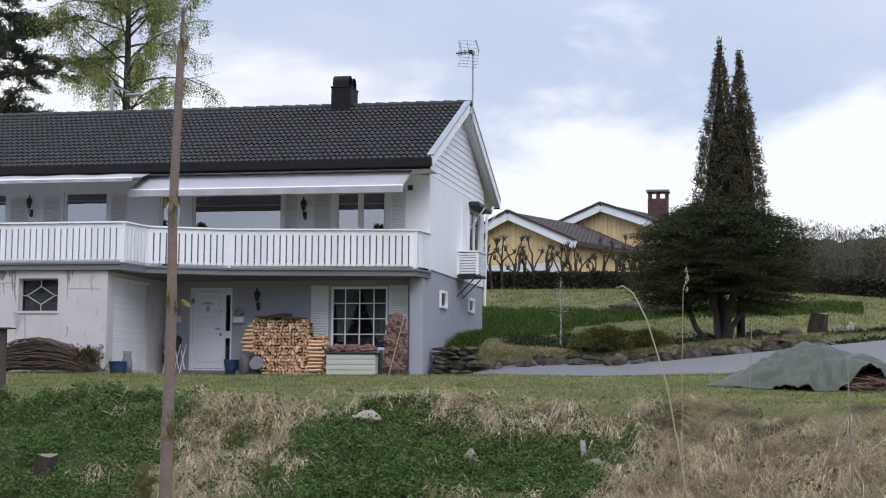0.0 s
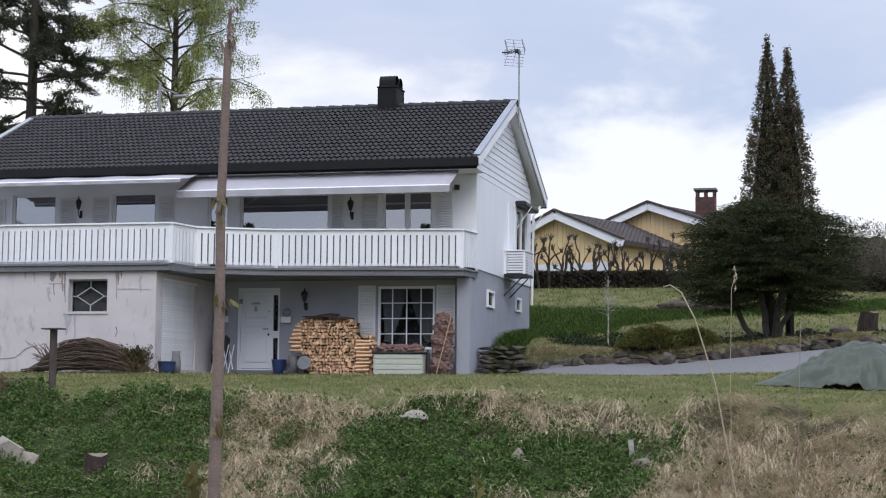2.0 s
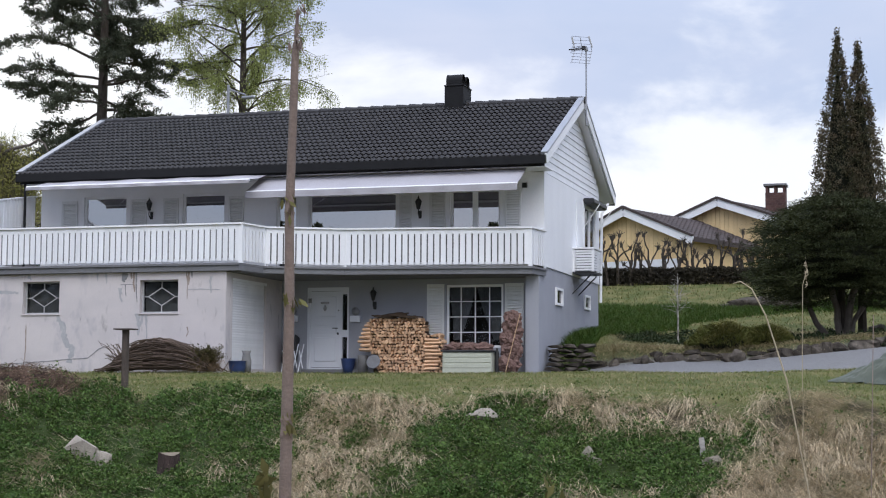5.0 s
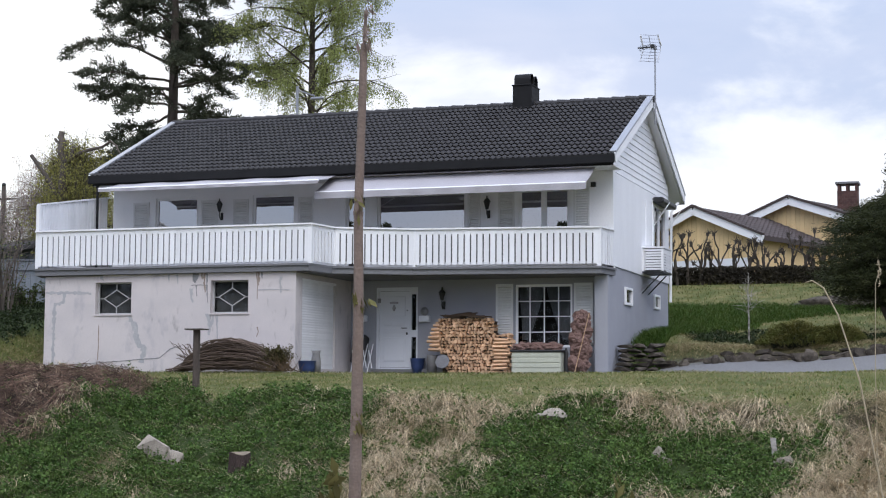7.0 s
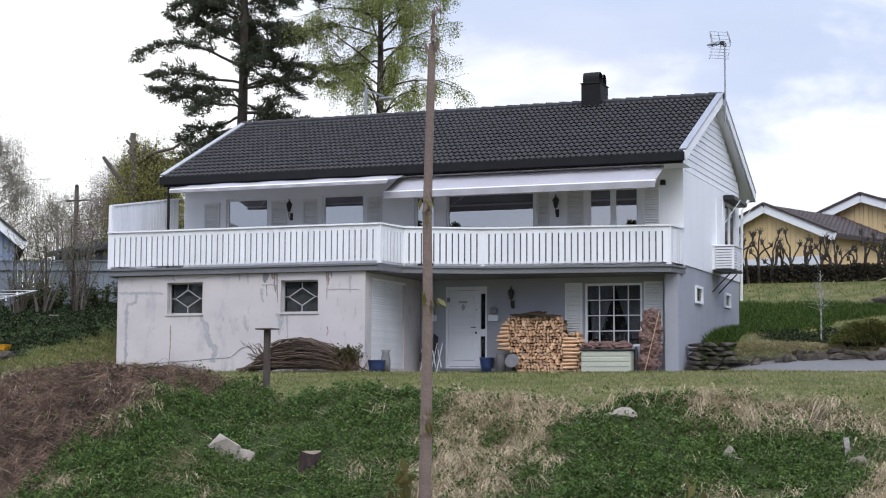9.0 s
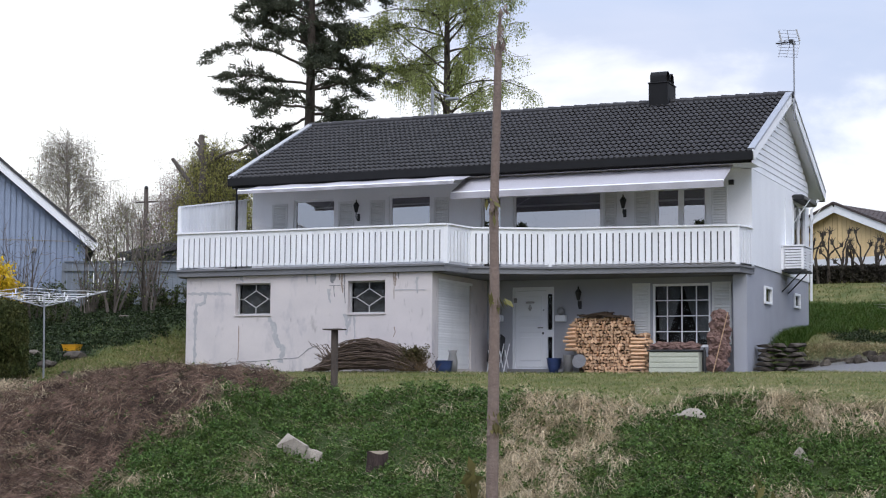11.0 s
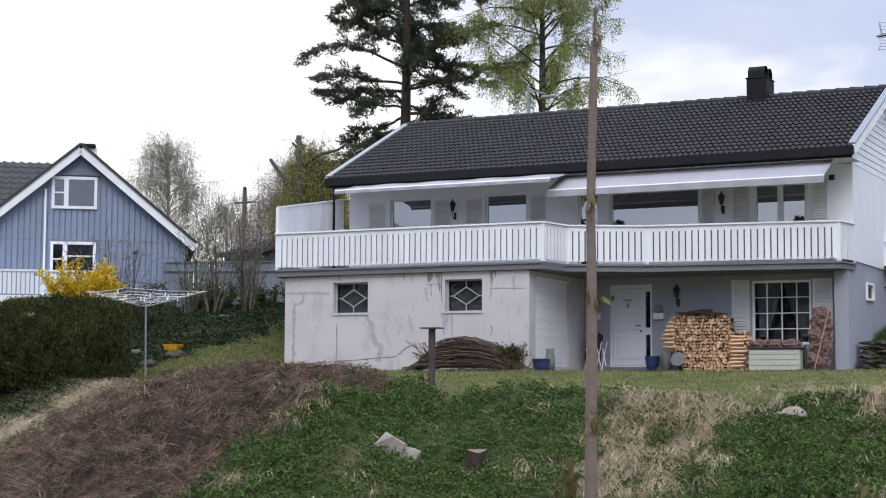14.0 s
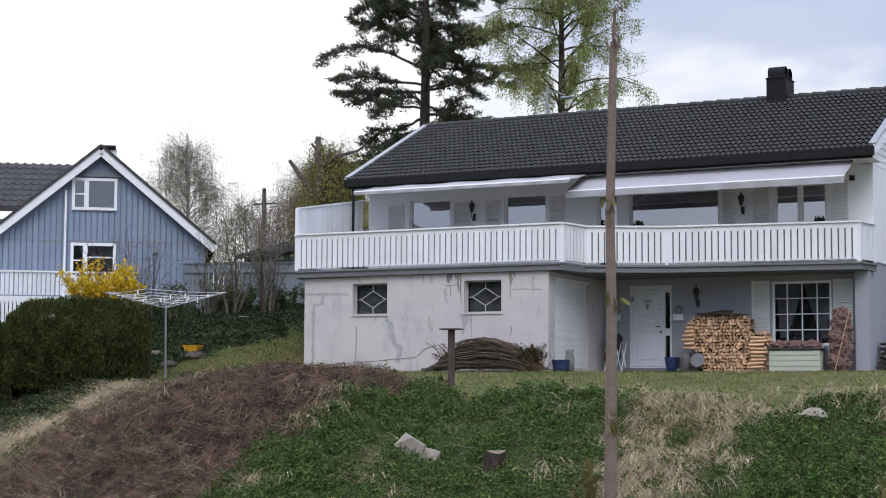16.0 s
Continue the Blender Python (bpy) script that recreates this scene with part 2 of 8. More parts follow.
def tube(points, radii, sides=8, bm=None):
    """A tapered tube through points, with closed ends."""
    bm = bm or bmesh.new()
    rings = []
    pts = [Vector(p) for p in points]
    for i, p in enumerate(pts):
        d = (pts[min(i + 1, len(pts) - 1)] - pts[max(i - 1, 0)]).normalized()
        s = d.cross(Vector((0.13, 0.99, 0.05)) if abs(d.y) < 0.9 else Vector((1, 0, 0))).normalized()
        t = d.cross(s)
        rings.append([bm.verts.new(p + (s * math.cos(a) + t * math.sin(a)) * radii[i]) for a in (2 * math.pi * k / sides for k in range(sides))])
    for r0, r1 in zip(rings, rings[1:]):
        for k in range(sides):
            bm.faces.new((r0[k], r0[(k + 1) % sides], r1[(k + 1) % sides], r1[k]))
    bm.faces.new(rings[0][::-1])
    bm.faces.new(rings[-1])
    return bm


def turned(profile, sides=16, at=(0, 0, 0), bm=None):
    """A turned body from (radius, height) pairs."""
    bm = bm or bmesh.new()
    rings = [[bm.verts.new((at[0] + r * math.cos(2 * math.pi * k / sides), at[1] + r * math.sin(2 * math.pi * k / sides), at[2] + z)) for k in range(sides)] for r, z in profile]
    for r0, r1 in zip(rings, rings[1:]):
        for k in range(sides):
            bm.faces.new((r0[k], r0[(k + 1) % sides], r1[(k + 1) % sides], r1[k]))
    bm.faces.new(rings[0][::-1])
    bm.faces.new(rings[-1])
    return bm


def prism(poly, z0, z1, bm=None):
    """An upright body over a plan outline."""
    bm = bm or bmesh.new()
    lo = [bm.verts.new((x, y, z0)) for x, y in poly]
    hi = [bm.verts.new((x, y, z1)) for x, y in poly]
    k = len(poly)
    for i in range(k):
        bm.faces.new((lo[i], lo[(i + 1) % k], hi[(i + 1) % k], hi[i]))
    bm.faces.new(lo[::-1])
    bm.faces.new(hi)
    bmesh.ops.recalc_face_normals(bm, faces=bm.faces)
    return bm


def wall_x(x0, x1, y0, y1, z0, z1, holes):
    """A wall along x with openings (xa, xb, za, zb) through it."""
    bm = bmesh.new()
    cx = sorted({x0, x1, *[v for h in holes for v in h[:2]]})
    cz = sorted({z0, z1, *[v for h in holes for v in h[2:]]})
    made = {}

    def corner(i, j, y):
        if (i, j, y) not in made:
            made[i, j, y] = bm.verts.new((cx[i], y, cz[j]))
        return made[i, j, y]

    def solid(i, j):
        if not (0 <= i < len(cx) - 1 and 0 <= j < len(cz) - 1):
            return False
        mx, mz = (cx[i] + cx[i + 1]) / 2, (cz[j] + cz[j + 1]) / 2
        return not any(h[0] < mx < h[1] and h[2] < mz < h[3] for h in holes)

    for i in range(len(cx) - 1):
        for j in range(len(cz) - 1):
            if not solid(i, j):
                continue
            ring = ((i, j), (i + 1, j), (i + 1, j + 1), (i, j + 1))
            bm.faces.new([corner(a, b, y0) for a, b in ring])
            bm.faces.new([corner(a, b, y1) for a, b in ring[::-1]])
            for (a, b), other in (((0, 1), (i, j - 1)), ((1, 2), (i + 1, j)), ((2, 3), (i, j + 1)), ((3, 0), (i - 1, j))):
                if not solid(*other):
                    p, q = ring[a], ring[b]
                    bm.faces.new((corner(*p, y0), corner(*p, y1), corner(*q, y1), corner(*q, y0)))
    return bm


def step(a, b, v):
    q = np.clip((v - a) / (b - a), 0, 1)
    return q * q * (3 - 2 * q)


def value_noise(x, y, seed=0):
    """Smooth noise between 0 and 1 on arrays."""
    xi, yi = np.floor(x).astype(np.int64), np.floor(y).astype(np.int64)
    fx, fy = x - xi, y - yi
    fx, fy = fx * fx * (3 - 2 * fx), fy * fy * (3 - 2 * fy)

    def h(a, b):
        n = (a * 374761393 + b * 668265263 + seed * 974711) & 0x7FFFFFFF
        n = ((n ^ (n >> 13)) * 1274126177) & 0x7FFFFFFF
        return ((n ^ (n >> 16)) & 0xFFFF) / 65535.0

    return (h(xi, yi) * (1 - fx) + h(xi + 1, yi) * fx) * (1 - fy) + (h(xi, yi + 1) * (1 - fx) + h(xi + 1, yi + 1) * fx) * fy


def fbm(x, y, seed=0):
    return 0.55 * value_noise(x, y, seed) + 0.3 * value_noise(2.1 * x, 2.1 * y, seed + 1) + 0.15 * value_noise(4.3 * x, 4.3 * y, seed + 2)


# ---- ground ----


def brow(x):
    return -10.3 + 2.8 * step(-12, -19, x) - 0.8 * step(6, 14, x)


def drive_edge(x):
    """The garden edge behind the gravel drive."""
    return 1.35 + 0.10 * np.maximum(0, x - 5) ** 1.5


def drive_front(x):
    return -1.4 - 1.5 * step(0, 6, x) + 0.05 * np.maximum(0, x - 6) ** 1.4


def ground_z(x, y):
    x, y = np.asarray(x, float), np.asarray(y, float)
    yb = brow(x)
    lawn = -0.17 - 0.085 * np.clip(-4.5 - y, 0, np.maximum(0, -4.5 - yb))
    down = np.maximum(0, yb - y + 0.5 * (fbm(x * 0.6, y * 0.6, 5) - 0.5))
    soft = 0.9
    down = np.where(down < soft, down * down / (2 * soft), down - soft / 2)
    z = lawn - np.minimum(0.34 * down, 2.2 + 0.02 * down)
    z = z + (-2.15 - z) * step(-19, -28, y)
    z = z + (0.26 * (fbm(x * 0.9, y * 0.9, 9) - 0.5) + 0.16 * (fbm(x * 2.6, y * 2.6, 10) - 0.5)) * step(-8.5, -11.5, y) * step(-30, -22, y)
    z = z + 0.05 * (fbm(x * 0.5, y * 0.5, 3) - 0.5) * step(-1.5, -4, y)
    # a turf lip along the brow, and the hollow below the hedge
    z = z - 0.20 * step(0.0, 0.45, down) * step(0, 2.5, x)
    # heap of cuttings on the brow
    hu, hv = (-0.58 * (x + 9.5) + 0.81 * (y + 12.4)) / 2.8, (0.81 * (x + 9.5) + 0.58 * (y + 12.4)) / 3.2
    bell = np.exp(-(hu * hu + hv * hv))
    z = z + 0.60 * bell * (0.8 + 0.4 * fbm(x * 1.4, y * 1.4, 11)) + 0.34 * step(0.1, 0.5, bell) * (fbm(x * 2.3, y * 2.3, 12) - 0.5)
    # garden behind the house and the drive
    e = drive_edge(x)
    right = 0.30 * step(e - 0.05, e + 0.15, y) + 0.09 * np.clip(y - e, 0, 2.7) + 0.215 * np.clip(y - e - 2.7, 0, 13) + 0.03 * np.clip(y - e - 15.7, 0, 60)
    rise = 0.10 * np.maximum(0, x - 4.5) * step(-6, 1, y) * (1 - step(3, 11, y)) * (1 - step(20, 40, x))
    rise = rise + 0.085 * np.clip(y + 2.9, 0, 4.2) * step(-0.5, 3, x) * (1 - step(2, 6, y))
    near = 0.55 * np.exp(-(((x - 0.6) / 1.6) ** 2 + ((y - 3.4) / 2.3) ** 2)) * step(0.9, 2.0, y)
    left = 0.22 * np.clip(y + 7.0, 0, 7.0) + 0.10 * np.clip(y, 0, 9) + 0.05 * np.clip(y - 9, 0, 40)
    side = step(-13.8, -15.6, x)
    back = np.where(x > -0.1, 1.0, step(7.4, 8.4, y))
    z = z + side * left + (1 - side) * (back * right + rise + near * (x > -0.1))
    return z



xs = np.unique(np.concatenate([np.linspace(-700, -60, 9), np.arange(-60, -24, 2.0), np.arange(-24, 18, 0.2), np.arange(18, 60, 2.0), np.linspace(60, 700, 9)]))
ys = np.unique(np.concatenate([np.linspace(-400, -42, 6), np.arange(-42, -18, 1.0), np.arange(-18, 8, 0.2), np.arange(8, 40, 0.8), np.linspace(40, 900, 10)]))
gx, gy = np.meshgrid(xs, ys)
gz = ground_z(gx, gy)


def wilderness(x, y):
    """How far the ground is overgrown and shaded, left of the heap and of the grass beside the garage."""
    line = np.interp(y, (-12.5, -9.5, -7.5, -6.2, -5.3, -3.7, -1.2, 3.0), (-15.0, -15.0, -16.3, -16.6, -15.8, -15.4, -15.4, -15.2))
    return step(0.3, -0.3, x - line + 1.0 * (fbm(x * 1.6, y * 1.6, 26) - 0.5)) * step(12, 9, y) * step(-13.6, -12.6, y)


def zones(x, y):
    """How far the ground at x, y is dead straw, green weeds and brown cuttings, each from 0 to 1."""
    w = 2.2 * (fbm(x * 0.55, y * 0.55, 21) - 0.5) + 1.5 * (fbm(x * 1.9, y * 1.9, 25) - 0.5)
    bank = step(0.0, 0.9, brow(x) - y + 0.9 * w)
    below = brow(x) - y
    # brown cuttings, with a tongue reaching along the top of the bank
    heap = step(-14.0, -13.0, x + 0.5 * w + 0.12 * (y + 13)) * step(-7.1, -7.9, x + 0.55 * w - 1.0 * step(-12.2, -11.4, y)) * step(-9.2, -10.2, y + 0.3 * w)
    mid = step(-2.3, -1.6, x + 0.5 * w - 0.20 * np.clip(below, 0, 5)) * step(1.5, 0.8, x + 0.5 * w + 0.10 * np.clip(below, 0, 5))
    east = step(6.3, 7.2, x + 0.6 * w + 0.22 * np.clip(below, 0, 5))
    lip = step(1.9, 0.7, below + 0.8 * w) * step(1.5, 3.0, x) * 0.85
    west = step(-13.2, -13.9, x + 0.4 * w)
    straw = np.maximum.reduce([0.82 * mid, east, lip, west])
    patchy = step(0.20, 0.50, 0.6 * fbm(x * 0.9, y * 0.9, 31) + 0.4 * fbm(x * 3.3, y * 3.3, 32) + 0.06)
    weeds = (1 - straw) * (0.25 + 0.75 * patchy)
    # bare dark earth below the turf lip, the overhang's shade put into its colour
    earth_shade = step(0.52, 0.62, fbm(x * 1.5, y * 1.9, 35)) * step(0.15, 0.5, below) * step(2.2, 1.4, below) * step(2.5, 3.6, x) * 0.8
    # shaded growth between the hedge, the fence and the grass beside the garage
    wild = wilderness(x, y)
    heap = np.maximum(heap * bank, earth_shade)
    weeds = np.maximum(weeds * bank * (1 - heap), wild * (1 - heap))
    straw = bank * (1 - heap) * (1 - weeds)
    return straw, weeds, heap


def ground_sheet():
    nx = len(xs)
    i, j = np.meshgrid(np.arange(nx - 1), np.arange(len(ys) - 1))
    a = (j * nx + i).ravel()
    ob = soup("ground", np.stack([gx, gy, gz], -1), np.stack([a, a + 1, a + nx + 1, a + nx], -1), GROUND, smooth=True)
    straw, weeds, heap = zones(gx.ravel(), gy.ravel())
    x, y = gx.ravel(), gy.ravel()
    grit = step(-0.25, 0.05, y - drive_front(x) - 0.5 * (fbm(x * 1.5, y * 1.5, 41) - 0.5)) * step(0.10, -0.10, y - drive_edge(x)) * step(-7.2, -6.6, x)
    at = ob.data.attributes.new("cover", "FLOAT_COLOR", "POINT")
    at.data.foreach_set("color", np.stack([straw, weeds, heap, grit], -1).astype(np.float32).ravel())
    return tagged(ob, "sloping lawn and rough grass bank below the house", "ground", kind="structure")


def ground_material():
    m = mat("ground_cover", (0.070, 0.088, 0.026), (0.18, 0.155, 0.068), 0.95, 1.6, 26, 0.8, 0.9, bump_dist=0.04)
    n, l = m.node_tree.nodes, m.node_tree.links
    b = n["Principled BSDF"]
    col = b.inputs["Base Color"].links[0].from_socket
    at = n.new("ShaderNodeAttribute")
    at.attribute_name = "cover"
    sp = n.new("ShaderNodeSeparateColor")
    l.new(at.outputs["Color"], sp.inputs[0])
    fine = n.new("ShaderNodeTexNoise")
    fine.inputs["Scale"].default_value, fine.inputs["Detail"].default_value = 15, 7
    g = n.new("ShaderNodeNewGeometry")
    l.new(g.outputs["Position"], fine.inputs["Vector"])
    for src, c1, c2 in ((sp.outputs[0], (0.12, 0.098, 0.055), (0.27, 0.22, 0.135)), (sp.outputs[1], (0.022, 0.036, 0.010), (0.05, 0.072, 0.022)), (sp.outputs[2], (0.022, 0.016, 0.013), (0.05, 0.036, 0.028)), (at.outputs["Alpha"], (0.125, 0.123, 0.124), (0.25, 0.246, 0.245))):
        two = n.new("ShaderNodeMix")
        two.data_type = "RGBA"
        two.inputs["A"].default_value, two.inputs["B"].default_value = (*c1, 1), (*c2, 1)
        l.new(fine.outputs["Fac"], two.inputs["Factor"])
        mx = n.new("ShaderNodeMix")
        mx.data_type = "RGBA"
        l.new(src, mx.inputs["Factor"])
        l.new(col, mx.inputs["A"])
        l.new(two.outputs["Result"], mx.inputs["B"])
        col = mx.outputs["Result"]
    l.new(col, b.inputs["Base Color"])
    return m


GROUND = ground_material()
ground_sheet()

# ---- the white house ----
RIDGE_Y, RIDGE_Z, EAVE_Y, EAVE_Z, BACK_Y = 3.55, 7.33, -1.03, 5.17, 7.1
X_LEFT, X_VERGE_R, X_VERGE_L = -14.05, 0.31, -14.2
house = empty("house", (-7, 3.5, 0), "white two-storey house with dark tiled roof and grey lower storey", "house")

GARAGE_WIN = ((-12.44, -11.42, 1.29, 2.09), (-9.23, -8.21, 1.29, 2.09))
LOW_WIN = (-2.50, -1.02, 0.52, 2.10)
LOW_DOOR = (-6.24, -5.10, -0.02, 2.08)
UP_WIN = ((-12.74, -11.45, 3.45, 4.62), (-9.82, -8.58, 3.45, 4.62), (-6.24, -3.82, 3.30, 4.50), (-2.41, -1.10, 3.30, 4.50))
UP_DOOR = (-7.13, -6.55, 2.45, 4.50)
DECK = ((-14.12, -3.56), (-6.58, -3.52), (-6.42, -2.45), (-4.65, -1.55), (-0.12, -0.88), (0.02, -0.02))

part("garage_wall", wall_x(-13.9, -6.95, -3.50, -3.25, -0.4, 2.27, GARAGE_WIN), STUCCO, house, "stained pale plaster with cracks")
part("garage_wall", box(-13.9, -13.65, -3.25, 0.0, -0.4, 2.27), STUCCO, house)
side_door = (-3.12, -1.06, -0.05, 2.10)
part("front_wall", wall_x(-6.95, -0.25, 0.0, 0.2, -0.3, 2.30, (LOW_DOOR, LOW_WIN)), GREYWALL, house, "grey painted render")
part("front_wall", wall_x(X_LEFT, 0.03, 0.0, 0.2, 2.42, 5.05, (*UP_WIN, UP_DOOR)), WHITE, house, "white painted boards")
part("wing_wall", box(-0.33, 0.0, -0.5, 0.0, -0.3, 2.27), GREYWALL, house)
GABLE_LOW = ((1.35, 2.15, 1.64, 2.09), (5.0, 5.75, 1.71, 2.11))
GABLE_UP = ((4.9, 6.5, 3.25, 4.60),)


def wall_y(x0, x1, y0, y1, z0, z1, holes):
    bm = wall_x(y0, y1, -x1, -x0, z0, z1, holes)
    bmesh.ops.rotate(bm, verts=bm.verts, cent=(0, 0, 0), matrix=Matrix.Rotation(radians(90), 3, "Z"))
    return bm


part("garage_wall", wall_y(-7.15, -6.95, -3.25, 0.0, -0.4, 2.27, (side_door,)), STUCCO, house)
part("gable_wall", wall_y(-0.25, 0.0, 0.0, BACK_Y, -0.4, 2.53, GABLE_LOW), GREYWALL, house, "grey painted render")
part("gable_wall", wall_y(-0.2, 0.03, 0.2, BACK_Y, 2.53, 4.88, GABLE_UP), WHITE, house, "smooth white boards")
part("back_wall", box(X_LEFT, -0.2, BACK_Y - 0.2, BACK_Y - 0.003, -0.4, 5.0), WHITE, house)
part("end_wall", box(X_LEFT, X_LEFT + 0.2, 0.2, BACK_Y - 0.2, -0.4, 5.0), WHITE, house)
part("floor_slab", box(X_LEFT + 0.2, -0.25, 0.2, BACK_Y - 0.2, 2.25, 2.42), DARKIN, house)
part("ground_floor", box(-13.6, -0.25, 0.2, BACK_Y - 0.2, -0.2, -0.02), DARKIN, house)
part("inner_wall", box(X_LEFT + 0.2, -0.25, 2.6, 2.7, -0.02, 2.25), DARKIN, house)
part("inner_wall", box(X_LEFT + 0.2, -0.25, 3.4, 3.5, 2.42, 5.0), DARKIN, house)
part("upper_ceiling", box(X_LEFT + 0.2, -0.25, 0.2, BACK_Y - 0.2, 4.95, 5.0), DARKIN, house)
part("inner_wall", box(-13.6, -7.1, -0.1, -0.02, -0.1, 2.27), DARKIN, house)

# gable triangles with their boards
for gxx, sgn in ((0.0, 1), (X_LEFT, -1)):
    bm = bmesh.new()
    for xo in (gxx - 0.2 * (sgn > 0), gxx + 0.2 * (sgn < 0)):
        bm.faces.new([bm.verts.new((xo, y, z)) for y, z in ((0.0, 4.88), (BACK_Y, 4.88), (BACK_Y, 5.16), (RIDGE_Y, 7.1), (0.0, 5.16))])
    bm.verts.ensure_lookup_table()
    for k in range(5):
        bm.faces.new((bm.verts[k], bm.verts[(k + 1) % 5], bm.verts[5 + (k + 1) % 5], bm.verts[5 + k]))
    bmesh.ops.recalc_face_normals(bm, faces=bm.faces)
    gable = part("gable", bm, WHITE, house)
    if sgn > 0:
        z = 4.90
        while z < 6.95:
            half = min(BACK_Y / 2, (7.12 - z) / 0.545)
            bm = bmesh.new()
            c = [bm.verts.new(p) for p in ((0.014, RIDGE_Y - half, z + 0.155), (0.014, RIDGE_Y + half, z + 0.155), (0.034, RIDGE_Y + half, z - 0.01), (0.034, RIDGE_Y - half, z - 0.01), (0.002, RIDGE_Y - half, z - 0.01), (0.002, RIDGE_Y + half, z - 0.01))]
            bm.faces.new((c[0], c[3], c[2], c[1]))
            bm.faces.new((c[3], c[4], c[5], c[2]))
            part("board", bm, SLATW, gable)
            z += 0.165

# roof
roof = part("roof", bmesh.new(), BLACKTIN, house, "dark grey concrete pantiles")
SLOPE = math.atan2(RIDGE_Z - EAVE_Z, RIDGE_Y - EAVE_Y)
for s in (-1, 1):
    y_e = EAVE_Y if s < 0 else 2 * RIDGE_Y - EAVE_Y
    bm = bmesh.new()
    poly = ((RIDGE_Y, RIDGE_Z - 0.06), (RIDGE_Y, RIDGE_Z - 0.2), (y_e, EAVE_Z - 0.2), (y_e, EAVE_Z - 0.06))
    for x in (X_VERGE_L + 0.05, X_VERGE_R - 0.05):
        bm.faces.new([bm.verts.new((x, *p)) for p in poly])
    bm.verts.ensure_lookup_table()
    for k in range(4):
        bm.faces.new((bm.verts[k], bm.verts[(k + 1) % 4], bm.verts[4 + (k + 1) % 4], bm.verts[4 + k]))
    bmesh.ops.recalc_face_normals(bm, faces=bm.faces)
    part("roof_deck", bm, WHITE, house, "white soffit boards")
    for x, w in ((X_VERGE_R, 0.035), (X_VERGE_L, 0.035)):
        a, b = Vector((x, RIDGE_Y, RIDGE_Z - 0.11)), Vector((x, y_e, EAVE_Z - 0.11))
        part("bargeboard", beam(a, b, w, 0.24), WHITE, house)
        part("verge_flashing", beam(a + Vector((-0.05 if x > 0 else 0.05, 0, 0.155)), b + Vector((-0.05 if x > 0 else 0.05, 0, 0.155)), 0.17, 0.05), ZINC, house, "grey sheet-metal verge")
    part("gutter", box(X_VERGE_L - 0.02, X_VERGE_R + 0.0, y_e - 0.06 if s < 0 else y_e, y_e if s < 0 else y_e + 0.06, EAVE_Z - 0.23, EAVE_Z - 0.0, bevel=0.015), BLACKTIN, house, "black gutter and fascia")
part("fascia", box(X_VERGE_L + 0.05, X_VERGE_R - 0.06, EAVE_Y + 0.06, EAVE_Y + 0.10, EAVE_Z - 0.27, EAVE_Z - 0.19), BLACKTIN, house)
part("soffit", box(X_VERGE_L + 0.06, X_VERGE_R - 0.06, EAVE_Y + 0.10, -0.01, 4.90, 4.93), WHITE, house)

# windows

def window(x0, x1, z0, z1, y, name="window", bars=(), rails=(), frame_w=0.06, material=WHITE, deep=0.07):
    """A framed window in a wall along x: bars and rails are shares of its width and height."""
    fr = part(name, bmesh.new(), material, house)
    bm = bmesh.new()
    for a, b, c, d in ((x0, x0 + frame_w, z0, z1), (x1 - frame_w, x1, z0, z1), (x0 + frame_w, x1 - frame_w, z0, z0 + frame_w), (x0 + frame_w, x1 - frame_w, z1 - frame_w, z1)):
        box(a, b, y, y + deep, c, d, bm)
    part("frame", bm, material, fr)
    for u, w in bars:
        part("mullion", box(x0 + u * (x1 - x0) - w / 2, x0 + u * (x1 - x0) + w / 2, y + 0.004, y + deep - 0.01, z0 + frame_w, z1 - frame_w), material, fr)
    for u, w in rails:
        part("glazing_bar", box(x0 + frame_w, x1 - frame_w, y + 0.008, y + deep - 0.014, z0 + u * (z1 - z0) - w / 2, z0 + u * (z1 - z0) + w / 2), material, fr)
    pane = part("pane", box(x0 + frame_w, x1 - frame_w, y + 0.03, y + 0.036, z0 + frame_w, z1 - frame_w), GLASS if z0 < 2.4 else SKYGLASS, fr)
    pane.visible_shadow = False
    return fr


for x0, x1, z0, z1 in UP_WIN[:2]:
    window(x0, x1, z0, z1, 0.06)
window(*UP_WIN[2], 0.06)
window(*UP_WIN[3], 0.06, bars=((0.49, 0.14),))
window(*UP_DOOR, 0.06, name="balcony_door")
window(*LOW_WIN, 0.05, bars=((0.25, 0.022), (0.5, 0.022), (0.75, 0.022)), rails=((0.245, 0.022), (0.49, 0.022), (0.735, 0.022)))

# balcony
bm = prism([(-14.2, 0.0)] + [(x + (0.06 if i > 3 else 0.0), y - 0.07) for i, (x, y) in enumerate(DECK)] + [(0.08, 0.0)], 2.28, 2.41)
balcony = part("balcony", bm, DECKGREY, house, "grey deck edge")
part("deck_lip", prism([(-14.24, 0.0)] + [(x + (0.09 if i > 3 else 0.0), y - 0.11) for i, (x, y) in enumerate(DECK)] + [(0.11, 0.0)], 2.412, 2.46), DECKGREY, balcony)
part("deck_soffit", prism([(-14.1, 0.0)] + [(x - (0.06 if i > 3 else 0.0), y + 0.05) for i, (x, y) in enumerate(DECK)] + [(-0.05, 0.0)], 2.255, 2.278), SOFFIT, balcony)
RAIL_TOP = 3.43
# Backing added behind the slats: shade in the gaps put into its tone.
RAILBACK = mat("dark_gap_backing", (0.11, 0.107, 0.11), (0.20, 0.196, 0.20), 0.85, 3, 40, 0.5, 0.1)
